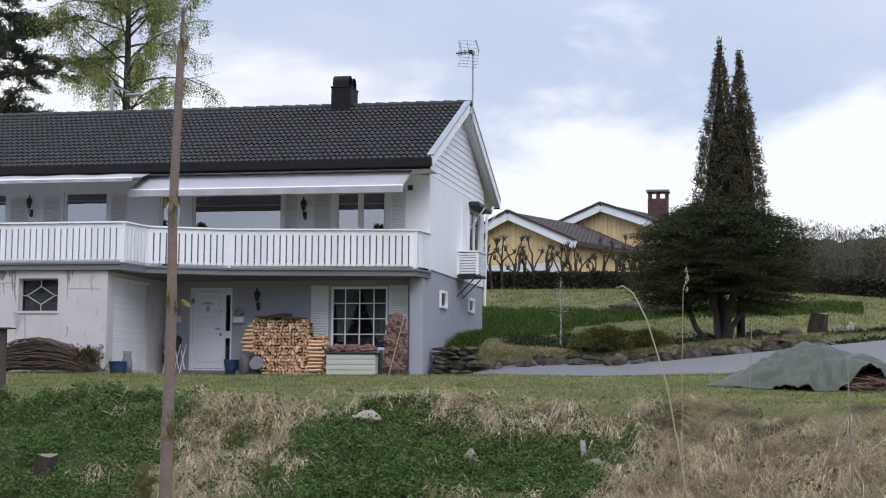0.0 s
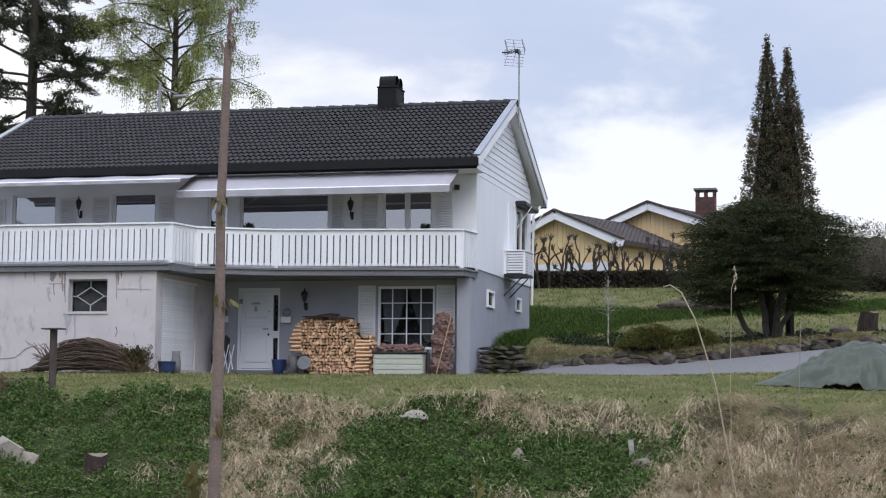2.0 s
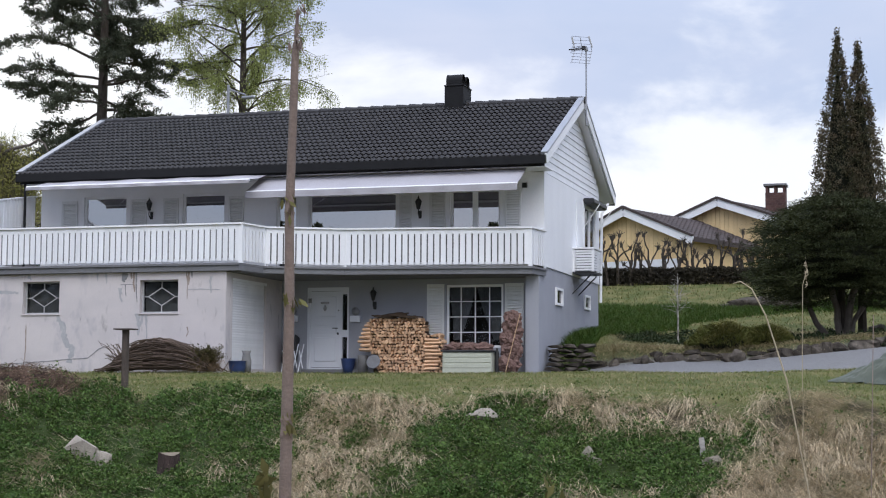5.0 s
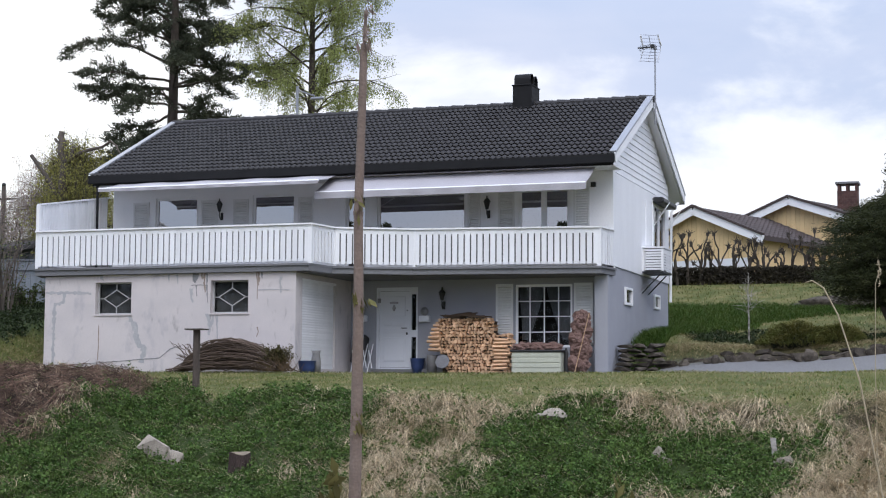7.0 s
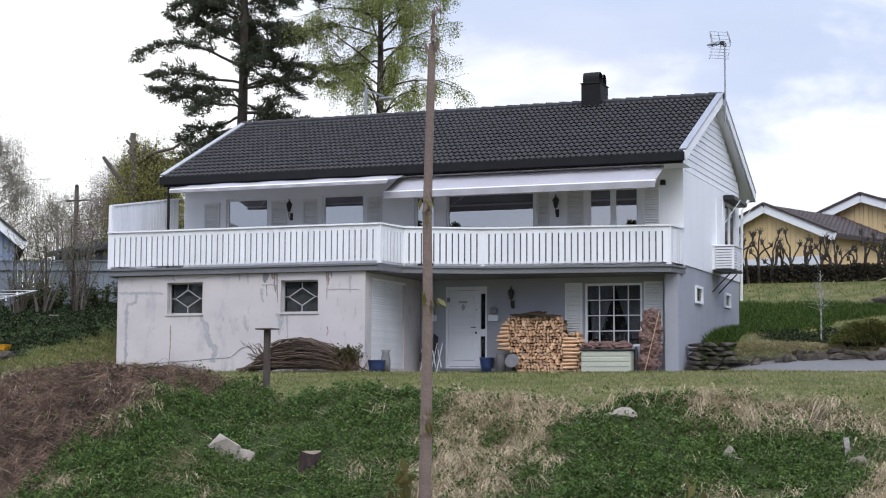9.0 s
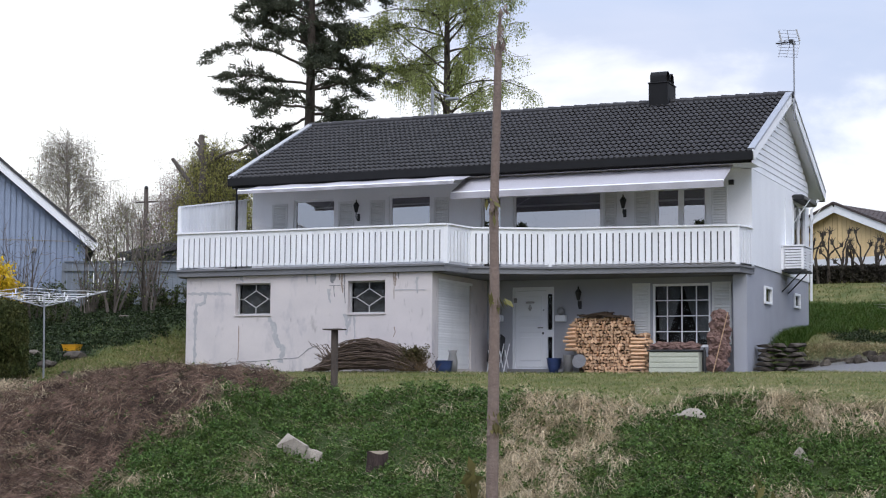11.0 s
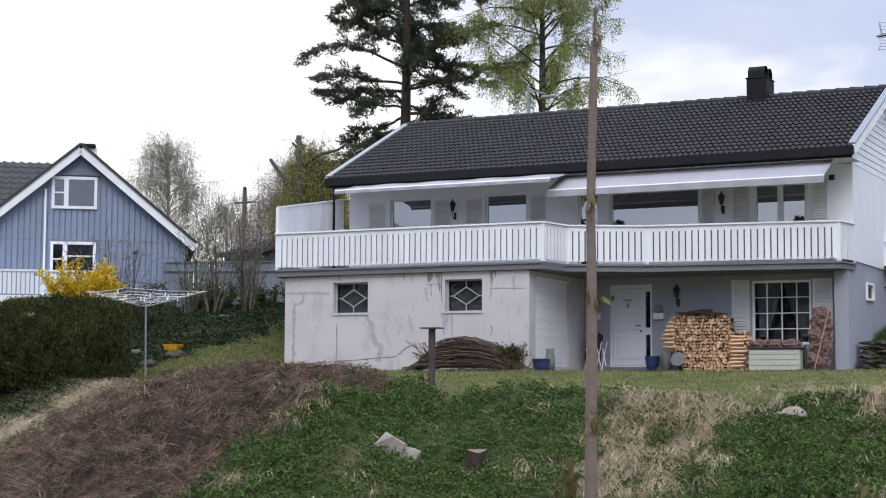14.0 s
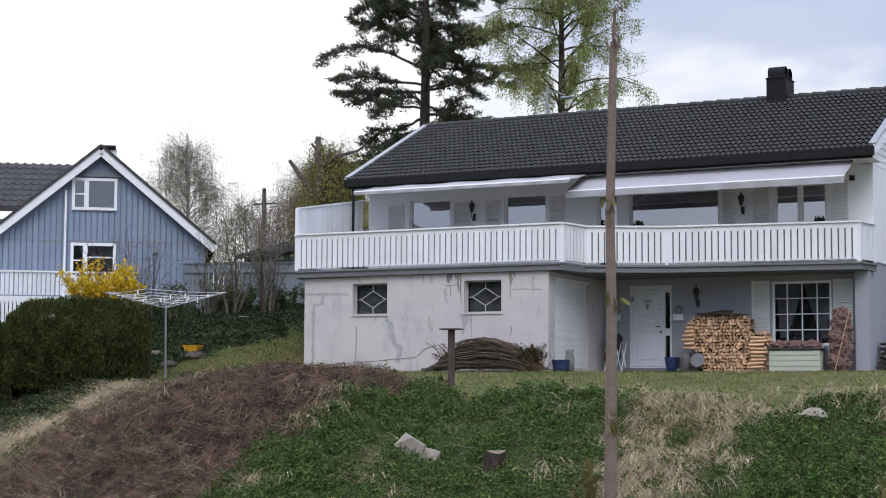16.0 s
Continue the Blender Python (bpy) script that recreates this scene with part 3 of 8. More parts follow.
RAILPALE = mat("grey_gap_backing", (0.20, 0.20, 0.21), (0.28, 0.28, 0.29), 0.85, 3, 40, 0.5, 0.1)
railing = part("railing", bmesh.new(), WHITE, house, "white painted board railing")
rail_line = [Vector((-14.12, -0.1, 0))] + [Vector((x, y, 0)) for x, y in DECK]
slat_mesh = None
for a, b in zip(rail_line, rail_line[1:]):
    d = (b - a).normalized()
    nrm = Vector((d.y, -d.x, 0))
    up = Vector((0, 0, 1))
    part("rail_cap", beam(a + up * (RAIL_TOP - 0.02) - d * 0.03, b + up * (RAIL_TOP - 0.02) + d * 0.03, 0.15, 0.04), WHITE, railing)
    part("top_board", beam(a + up * (RAIL_TOP - 0.10) + nrm * 0.005, b + up * (RAIL_TOP - 0.10) + nrm * 0.005, 0.05, 0.11), WHITE, railing)
    part("bottom_rail", beam(a + up * 2.62 - nrm * 0.03, b + up * 2.62 - nrm * 0.03, 0.04, 0.09), WHITE, railing)
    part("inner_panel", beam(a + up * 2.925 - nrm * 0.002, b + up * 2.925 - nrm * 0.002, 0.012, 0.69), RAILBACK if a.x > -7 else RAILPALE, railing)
    length = (b - a).length
    count = max(1, round(length / 0.156))
    for k in range(count):
        p = a + d * (length * (k + 0.5) / count)
        w = 0.121 * length / count / 0.156
        bm = beam(p + up * 2.52 + nrm * 0.02, p + up * (RAIL_TOP - 0.06) + nrm * 0.02, 0.022, w, up=d)
        part("slat", bm, SLATW, railing)
for x, y in DECK[1:5]:
    part("rail_post", box(x - 0.05, x + 0.05, y - 0.035, y + 0.055, 2.46, RAIL_TOP - 0.04), WHITE, railing)

SPOT = bpy.data.materials.new("lit_bulb")
SPOT.use_nodes = True
SPOT.node_tree.nodes["Principled BSDF"].inputs["Emission Color"].default_value = (1.0, 0.72, 0.42, 1)
SPOT.node_tree.nodes["Principled BSDF"].inputs["Emission Strength"].default_value = 30.0
for x in (-5.10, -4.80, -4.40):
    spot = empty("ceiling_spot", (x, 1.5, 4.5), "small lit spotlight hanging in the living room", "spotlight", "room spotlights")
    part("rim", turned(((0.05, 0.0), (0.055, 0.03), (0.03, 0.45)), 10, (x, 1.5, 4.5)), BLACKIRON, spot)
    part("bulb", turned(((0.012, -0.03), (0.032, -0.015), (0.032, -0.002)), 10, (x, 1.5, 4.5)), SPOT, spot)

# privacy screen at the far end of the balcony
screen = part("privacy_screen", bmesh.new(), WHITE, house, "white upright boards")
for k in range(23):
    y = -3.52 + k * 0.145
    top = 4.10 + 0.55 * k / 23
    part("board", box(-14.15, -14.115, y, y + 0.125, 3.30, top), SLATW, screen)
part("cap", beam((-14.13, -3.55, 4.11), (-14.13, -0.15, 4.67), 0.08, 0.04), WHITE, screen)
part("post", box(-14.17, -14.08, -3.58, -3.50, 2.46, 4.1), WHITE, screen)

# chimney
chim = part("chimney", box(-3.52, -2.98, 3.2, 4.0, 6.6, 7.83, bevel=0.01), BLACKTIN, house, "black sheet-metal clad chimney with two arched cowls")
part("collar", box(-3.54, -2.96, 3.18, 4.02, 7.80, 7.835, bevel=0.008), BLACKTIN, chim)


def cowl(y0, y1, z0, z1):
    """A barrel-vaulted metal hood, open at both ends."""
    bm = bmesh.new()
    r, c = (y1 - y0) / 2, (y0 + y1) / 2
    ring = [(y0, z0)] + [(c - r * math.cos(a), z1 - r + r * math.sin(a)) for a in (math.pi * k / 12 for k in range(13))] + [(y1, z0)]
    grid = []
    for x, inset in ((-3.48, 0.0), (-3.02, 0.0), (-3.02, 0.012), (-3.48, 0.012)):
        grid.append([bm.verts.new((x, c + (y - c) * (1 - inset / r), z - (inset if z > z0 else 0))) for y, z in ring])
    grid.append(grid[0])
    for a, b in zip(grid, grid[1:]):
        for k in range(len(ring) - 1):
            bm.faces.new((a[k], a[k + 1], b[k + 1], b[k]))
    bmesh.ops.recalc_face_normals(bm, faces=bm.faces)
    return part("cowl", bm, BLACKTIN, chim, smooth=False)


cowl(3.22, 3.58, 7.836, 8.15)
cowl(3.62, 3.98, 7.836, 8.15)


# garage windows with diamond leads, low gable windows, entrance
LEAD = mat("window_lead", (0.42, 0.42, 0.43), (0.3, 0.3, 0.3), 0.6, 10, 60, 0.4, 0.1)
FROST = mat("dusty_pane_back", (0.11, 0.11, 0.114), (0.20, 0.20, 0.205), 0.8, 5, 40, 0.7, 0.0)
for x0, x1, z0, z1 in GARAGE_WIN:
    fr = window(x0, x1, z0, z1, -3.36, frame_w=0.035, material=LEAD, deep=0.06)
    cx, cz = (x0 + x1) / 2, (z0 + z1) / 2
    hw, hh = (x1 - x0) * 0.35, (z1 - z0) * 0.27
    tips = ((cx - hw, cz), (cx, cz + hh), (cx + hw, cz), (cx, cz - hh))
    ends = ((x0 + 0.03, cz), (cx, z1 - 0.03), (x1 - 0.03, cz), (cx, z0 + 0.03))
    for k in range(4):
        a, b = tips[k], tips[(k + 1) % 4]
        part("lead", beam((a[0], -3.335, a[1]), (b[0], -3.335, b[1]), 0.02, 0.022, up=(0, 1, 0)), LEAD, fr)
        part("lead", beam((a[0], -3.333, a[1]), (ends[k][0], -3.333, ends[k][1]), 0.02, 0.018, up=(0, 1, 0)), LEAD, fr)
    part("net_curtain", box(x0 + 0.04, x1 - 0.04, -3.24, -3.235, z0 + 0.02, z1 - 0.02), FROST, fr)
    part("sill", box(x0 - 0.03, x1 + 0.03, -3.53, -3.37, z0 - 0.035, z0 - 0.002), STUCCO, fr)
# repairs and runs on the garage plaster
STRIPS = []


def plaster_strip(points, w, material, name, depth=0.003, taper=0.0):
    """A thin mark on the plaster along points, with a ragged edge."""
    STRIPS.append(name)
    depth = depth + 0.0009 * (len(STRIPS) % 9)
    fine = [points[0]]
    for a, b in zip(points, points[1:]):
        n = max(2, int(math.hypot(b[0] - a[0], b[1] - a[1]) / 0.05))
        fine += [(a[0] + (b[0] - a[0]) * k / n, a[1] + (b[1] - a[1]) * k / n) for k in range(1, n + 1)]
    bm = bmesh.new()
    rows, back = [], []
    for k, (x, z) in enumerate(fine):
        p, q = fine[min(k + 1, len(fine) - 1)], fine[max(k - 1, 0)]
        d = Vector((p[0] - q[0], 0, p[1] - q[1])).normalized()
        n = Vector((-d.z, 0, d.x))
        ww = w * (1 - taper * k / len(fine)) * 0.5
        pair = [Vector((x, -3.50, z)) + n * s * ww * (0.35 + 1.2 * random.random()) for s in (1, -1)]
        rows.append([bm.verts.new(v - Vector((0, depth, 0))) for v in pair])
        back.append([bm.verts.new(v + Vector((0, 0.02, 0))) for v in pair])
    for a, b, c, d in zip(rows, rows[1:], back, back[1:]):
        bm.faces.new((a[0], b[0], b[1], a[1]))
        bm.faces.new((a[0], c[0], d[0], b[0]))
        bm.faces.new((a[1], b[1], d[1], c[1]))
    bmesh.ops.recalc_face_normals(bm, faces=bm.faces)
    return part(name, bm, material, house)


random.seed(4)
plaster_strip([(-13.88, 1.85), (-13.2, 1.84), (-12.56, 1.82)], 0.07, PATCH, "plaster_repair")
plaster_strip([(-13.35, 1.82), (-13.36, 1.60), (-13.60, 1.56), (-13.63, 0.9), (-13.62, 0.06)], 0.09, PATCH, "plaster_repair")
plaster_strip([(-11.46, 1.25), (-11.30, 0.95), (-11.22, 0.6), (-11.05, 0.42), (-11.10, 0.08)], 0.13, PATCH, "plaster_repair")
plaster_strip([(-12.33, 1.02), (-12.32, 0.5), (-12.34, 0.15)], 0.025, RUST, "rust_run")
for x, z0, z1, w, m in ((-9.66, 2.27, 2.04, 0.13, SOOT), (-9.60, 2.27, 2.10, 0.09, SOOT), (-9.40, 2.27, 1.80, 0.06, RUST), (-9.33, 2.27, 1.55, 0.045, SOOT), (-9.48, 2.27, 2.12, 0.05, RUST), (-10.15, 2.27, 2.02, 0.05, PATCH), (-10.38, 2.27, 2.08, 0.06, PATCH), (-7.94, 2.27, 1.95, 0.06, RUST), (-7.99, 2.27, 1.62, 0.03, RUST), (-7.86, 2.27, 2.12, 0.05, SOOT), (-7.35, 2.15, 1.75, 0.07, PATCH), (-9.27, 1.28, 0.75, 0.12, PATCH), (-9.05, 1.24, 0.62, 0.06, PATCH), (-9.16, 1.24, 0.95, 0.08, PATCH), (-9.75, 1.90, 1.55, 0.09, PATCH), (-9.62, 1.98, 1.70, 0.04, SOOT), (-12.25, 2.26, 2.13, 0.09, PATCH), (-7.95, 0.95, 0.70, 0.03, RUST)):
    plaster_strip([(x, z0), (x + random.uniform(-0.03, 0.03), (z0 + z1) / 2), (x + random.uniform(-0.04, 0.04), z1)], w, m, "damp_run" if m is SOOT else "rust_run" if m is RUST else "plaster_repair", taper=0.7)
plaster_strip([(-13.88, 0.03), (-13.2, 0.02), (-12.5, 0.07), (-11.7, 0.12), (-11.2, 0.16), (-10.6, 0.2), (-10.3, 0.42), (-10.0, 0.5)], 0.022, SOOT, "crack", 0.002)
plaster_strip([(-9.75, 1.98), (-9.5, 1.99), (-9.3, 1.97)], 0.02, SOOT, "crack", 0.002)
plaster_strip([(-7.95, 1.84), (-7.6, 1.85), (-7.1, 1.83)], 0.022, PATCH, "crack", 0.002)

# garage side door of horizontal slats
gdoor = part("garage_door", box(-7.05, -7.02, side_door[0], side_door[1], side_door[2], side_door[3]), WHITE, house, "white ribbed garage door")
k = 0
while side_door[2] + 0.062 * (k + 1) < side_door[3] - 0.02:
    z = side_door[2] + 0.02 + 0.062 * k
    part("slat", box(-7.02, -6.985, side_door[0] + 0.04, side_door[1] - 0.04, z, z + 0.052), SLATW, gdoor)
    k += 1
part("frame", box(-6.99, -6.93, side_door[0] - 0.02, side_door[1] + 0.02, side_door[3] - 0.03, side_door[3] + 0.03), WHITE, gdoor)

# front door with its side light
def entrance():
    x0, x1, z0, z1 = LOW_DOOR
    fr = part("door", bmesh.new(), DOORW, house, "white panelled front door with dark side light")
    for a, b, c, d in ((x0, x0 + 0.07, z0, z1), (x1 - 0.05, x1, z0, z1), (x0 + 0.07, x1 - 0.05, z1 - 0.09, z1), (x0 + 0.07, x1 - 0.05, z0, z0 + 0.04)):
        part("frame", box(a, b, 0.02, 0.12, c, d), DOORW, fr)
    leaf = part("leaf", box(x0 + 0.075, x0 + 0.90, 0.05, 0.10, 0.03, z1 - 0.10), DOORW, fr)
    lx0, lx1 = x0 + 0.19, x0 + 0.79
    for za, zb in ((1.32, 1.85), (1.10, 1.25), (0.90, 1.04), (0.18, 0.80)):
        bm = box(lx0, lx1, 0.030, 0.052, za, zb)
        bmesh.ops.bevel(bm, geom=bm.edges[:], offset=0.012, segments=1, affect="EDGES")
        part("panel", bm, DOORW, leaf)
    part("handle", beam((x0 + 0.70, 0.0, 1.03), (x0 + 0.84, 0.0, 1.03), 0.025, 0.022), BLACKIRON, leaf, "black lever handle")
    part("lock", box(x0 + 0.81, x0 + 0.85, 0.03, 0.055, 0.86, 0.92), BLACKIRON, leaf)
    part("door_eye", box(x0 + 0.83, x0 + 0.855, 0.035, 0.055, 1.47, 1.50), BLACKIRON, leaf)
    part("jamb", box(x0 + 0.905, x0 + 0.955, 0.03, 0.11, 0.0, z1 - 0.09), DOORW, fr)
    part("jamb", box(x0 + 0.955, x1 - 0.05, 0.03, 0.11, 0.80, 0.98), DOORW, fr)
    for za, zb in ((0.05, 0.80), (0.98, 1.90)):
        part("pane", box(x0 + 0.955, x1 - 0.05, 0.06, 0.066, za, zb), GLASS, fr).visible_shadow = False
    part("jamb", box(x0 + 0.955, x1 - 0.05, 0.03, 0.11, 1.90, z1 - 0.09), DOORW, fr)
    part("threshold", box(x0 - 0.05, x1 + 0.35, -0.25, 0.02, -0.10, -0.03), DECKGREY, fr)
    # hanging ornament on the leaf
    orn = empty("door_ornament", (x0 + 0.48, 0.02, 1.55), "grey metal heart-shaped ornament hanging on the front door", "ornament")
    part("bow", turned(((0.11, 0.0), (0.12, 0.04), (0.06, 0.05)), 10, (x0 + 0.48, 0.02, 1.66)), PATCH, orn)
    part("drop", turned(((0.012, 0.0), (0.05, 0.06), (0.035, 0.12), (0.012, 0.16)), 8, (x0 + 0.48, 0.02, 1.47)), PATCH, orn)
    num = thing("number_plate", box(x0 + 0.03, x0 + 0.12, -0.005, 0.018, 1.68, 1.80, bevel=0.004), SOOT, "small grey plate beside the front door", "sign")


entrance()
# dark sheet added behind the net curtain, toned as the unlit room
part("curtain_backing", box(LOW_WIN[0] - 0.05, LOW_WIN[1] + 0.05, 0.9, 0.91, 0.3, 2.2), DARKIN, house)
# parted net curtain in the lower window
for s in (-1, 1):
    bm = bmesh.new()
    cx = (LOW_WIN[0] + LOW_WIN[1]) / 2
    rows = []
    for i in range(9):
        z = 2.08 - i * 0.17
        reach = 0.72 - 0.10 * math.sin(i * 0.2)
        inner = 0.02 + 0.42 * (i / 8) ** 1.3
        rows.append([bm.verts.new((cx + s * (reach + (inner - reach) * j / 10), 0.20 + 0.03 * math.sin(j * 2.4 + i * 0.3), z)) for j in range(11)])
    for a, b in zip(rows, rows[1:]):
        for j in range(10):
            bm.faces.new((a[j], a[j + 1], b[j + 1], b[j]))
    tagged(part("curtain", bm, CURTAIN, house, smooth=True), "parted grey net curtain")


def gable_window(y0, y1, z0, z1, bars=()):
    fr = part("window", bmesh.new(), WHITE, house)
    for a, b, c, d in ((y0, y0 + 0.06, z0, z1), (y1 - 0.06, y1, z0, z1), (y0 + 0.06, y1 - 0.06, z0, z0 + 0.06), (y0 + 0.06, y1 - 0.06, z1 - 0.06, z1)):
        part("frame", box(-0.05, 0.05, a, b, c, d), WHITE, fr)
    for u in bars:
        part("mullion", box(-0.04, 0.04, u - 0.04, u + 0.04, z0 + 0.06, z1 - 0.06), WHITE, fr)
    part("pane", box(-0.01, -0.004, y0 + 0.06, y1 - 0.06, z0 + 0.06, z1 - 0.06), GLASS, fr).visible_shadow = False
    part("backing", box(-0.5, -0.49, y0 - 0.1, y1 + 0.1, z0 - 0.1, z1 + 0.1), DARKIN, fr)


for q in GABLE_LOW:
    gable_window(*q)
gable_window(*GABLE_UP[0], bars=(5.7,))
part("window_trim", box(0.03, 0.05, 4.75, 4.88, 3.15, 4.7), WHITE, house)
part("corner_board", box(0.03, 0.05, 3.86, 4.0, 3.3, 4.6), WHITE, house)
roll = part("awning_case", box(0.03, 0.35, 4.75, 6.7, 4.62, 4.78, bevel=0.04), BLACKIRON, house, "rolled dark awning over the gable window")
for y in (4.85, 6.6):
    part("awning_arm", tube([(0.06, y, 4.0), (0.5, y, 4.62)], (0.012, 0.012), 6), WHITE, roll)
part("eave_light", box(-0.52, -0.40, -0.10, -0.01, 4.50, 4.62), BLACKIRON, house)


def shutter(x0, x1, z0, z1, y=0.0, material=SHUTTERW):
    sh = part("shutter", bmesh.new(), material, house, "white louvred shutter")
    for a, b, c, d in ((x0, x0 + 0.05, z0, z1), (x1 - 0.05, x1, z0, z1), (x0 + 0.05, x1 - 0.05, z0, z0 + 0.06), (x0 + 0.05, x1 - 0.05, z1 - 0.06, z1)):
        part("stile", box(a, b, y - 0.035, y - 0.001, c, d), material, sh)
    n = int((z1 - z0 - 0.12) / 0.062)
    for k in range(n):
        z = z0 + 0.06 + (z1 - z0 - 0.12) * (k + 0.5) / n
        bm = box(x0 + 0.05, x1 - 0.05, -0.022, 0.022, -0.005, 0.005)
        bmesh.ops.rotate(bm, verts=bm.verts, cent=(0, 0, 0), matrix=Matrix.Rotation(radians(55), 3, "X"))
        bmesh.ops.translate(bm, verts=bm.verts, vec=(0, y - 0.02, z))
        part("louvre", bm, material, sh)
    part("back", box(x0 + 0.05, x1 - 0.05, y - 0.006, y - 0.002, z0 + 0.06, z1 - 0.06), material, sh)


for x0, x1 in ((-13.41, -12.93), (-11.34, -10.86), (-10.38, -9.93), (-8.48, -8.05), (-3.76, -3.42), (-2.95, -2.52), (-0.98, -0.56)):
    shutter(x0, x1, 2.95, 4.52)
for x0, x1 in ((-3.0, -2.55), (-0.97, -0.49)):
    shutter(x0, x1, 0.58, 2.12)


def wall_lamp(x, z, y=0.0):
    lamp = empty("wall_lamp", (x, y, z), "black iron wall lantern on a curled bracket", "lamp", "wall lanterns")
    part("plate", box(x - 0.04, x + 0.04, y - 0.02, y - 0.001, z - 0.28, z - 0.08, bevel=0.006), BLACKIRON, lamp)
    part("bracket", tube([(x, y - 0.02, z - 0.22), (x, y - 0.10, z - 0.26), (x, y - 0.17, z - 0.18), (x, y - 0.16, z - 0.06)], (0.014,) * 4, 6), BLACKIRON, lamp)
    part("lantern", turned(((0.04, -0.06), (0.085, 0.12), (0.085, 0.13)), 6, (x, y - 0.16, z)), BLACKIRON, lamp)
    part("roof", turned(((0.10, 0.13), (0.05, 0.20), (0.02, 0.22), (0.02, 0.26), (0.006, 0.29)), 6, (x, y - 0.16, z)), BLACKIRON, lamp)


for x, z in ((-10.72, 4.25), (-3.20, 4.08), (-4.39, 1.78)):
    wall_lamp(x, z)


def post_box(x, z):
    pb = empty("wall_planter", (x, 0, z), "small white box with dark dried plant on the grey wall", "planter", "wall planters")
    part("box", box(x - 0.14, x + 0.14, -0.13, -0.002, z - 0.08, z + 0.08, bevel=0.01), DOORW, pb)
    part("plant", turned(((0.03, 0.08), (0.10, 0.14), (0.11, 0.22), (0.04, 0.30)), 9, (x, -0.07, z)), SOOT, pb)


post_box(-4.89, 1.26)
post_box(-6.62, 1.28)


def awning(x0, x1, y_top, z_top, y_front, z_front, drop, sag, label):
    aw = empty("awning", ((x0 + x1) / 2, y_top, z_top), label, "awning", "balcony awnings")
    n = 24
    bm = bmesh.new()
    rows = []
    for j in range(9):
        v = j / 8
        rows.append([bm.verts.new((x0 + (x1 - x0) * i / n, y_top + (y_front - y_top) * v, z_top + (z_front - z_top) * v - sag * math.sin(math.pi * v) * (0.6 + 0.4 * math.sin(i * 1.1)))) for i in range(n + 1)])
    for a, b in zip(rows, rows[1:]):
        for i in range(n):
            bm.faces.new((a[i], a[i + 1], b[i + 1], b[i]))
    ret = bmesh.ops.extrude_face_region(bm, geom=bm.faces[:])
    bmesh.ops.translate(bm, verts=[v for v in ret["geom"] if isinstance(v, bmesh.types.BMVert)], vec=(0, 0, -0.008))
    bmesh.ops.recalc_face_normals(bm, faces=bm.faces)
    part("cloth", bm, AWNING, aw, smooth=True)
    part("front_bar", tube([(x0, y_front, z_front - 0.02), (x1, y_front, z_front - 0.02)], (0.03, 0.03), 8), WHITE, aw)
    bm = bmesh.new()
    rows = []
    for j in range(3):
        rows.append([bm.verts.new((x0 + (x1 - x0) * i / 60, y_front - 0.03 + 0.008 * math.sin(i * 0.9) * j, z_front - 0.02 - drop * j / 2)) for i in range(61)])
    for a, b in zip(rows, rows[1:]):
        for i in range(60):
            bm.faces.new((a[i], a[i + 1], b[i + 1], b[i]))
    part("valance", bm, AWNING, aw, smooth=True)
    part("case", box(x0, x1, y_top - 0.02, y_top + 0.14, z_top - 0.02, z_top + 0.06, bevel=0.02), WHITE, aw)
    for x in (x0 + 0.4, x1 - 0.4):
        part("arm", tube([(x, y_top + 0.1, z_top - 0.12), ((x0 + x1) / 2 * 0.2 + x * 0.8, (y_top + y_front) / 2, (z_top + z_front) / 2 - 0.09), (x, y_front, z_front - 0.04)], (0.02,) * 3, 6), WHITE, aw)


awning(-7.30, -0.26, -0.70, 4.90, -1.62, 4.43, 0.16, 0.02, "pale grey cloth awning half rolled out over the balcony")
awning(-13.30, -7.02, -0.75, 5.0, -2.05, 4.68, 0.08, 0.05, "pale grey slack cloth awning partly rolled out over the balcony")

# air conditioner housing on the gable
ac = empty("heat_pump_cover", (0.25, 3.9, 2.6), "white slatted heat pump cover on brackets on the gable wall", "cover")
for x, y in ((0.06, 3.38), (0.58, 3.38), (0.06, 4.42), (0.58, 4.42)):
    part("post", box(x - 0.03, x + 0.03, y - 0.03, y + 0.03, 2.62, 3.24), WHITE, ac)
part("roof", box(0.03, 0.64, 3.32, 4.48, 3.24, 3.28), WHITE, ac)
part("base", box(0.04, 0.62, 3.34, 4.46, 2.58, 2.63), BLACKIRON, ac)
for k in range(8):
    z = 2.66 + k * 0.072
    part("slat", box(0.09, 0.55, 3.345, 3.365, z, z + 0.052), SLATW, ac)
    part("slat", box(0.60, 0.62, 3.41, 4.39, z, z + 0.052), SLATW, ac)
part("unit", box(0.12, 0.50, 3.45, 4.3, 2.64, 3.18), DECKGREY, ac)
for y in (3.5, 4.3):
    part("bracket", beam((0.0, y, 2.05), (0.5, y, 2.56), 0.03, 0.03), BLACKIRON, ac)

# aerial on the ridge end
aerial = empty("aerial", (0.38, 3.55, 7.2), "galvanised mast with a grid television aerial", "aerial")
part("mast", tube([(0.38, 3.55, 6.6), (0.38, 3.55, 8.78)], (0.024, 0.022), 8), ZINC, aerial)
for k in range(9):
    q = k / 8
    z = 8.30 + 0.72 * q
    bend = 0.13 * abs(2 * q - 1)
    part("rod", tube([(-0.02 + 0.02 * q, 3.55 - bend, z + 0.03), (0.50 + 0.02 * (1 - abs(2 * q - 1)), 3.62 - bend, z - 0.02)], (0.006, 0.006), 4), ZINC, aerial)
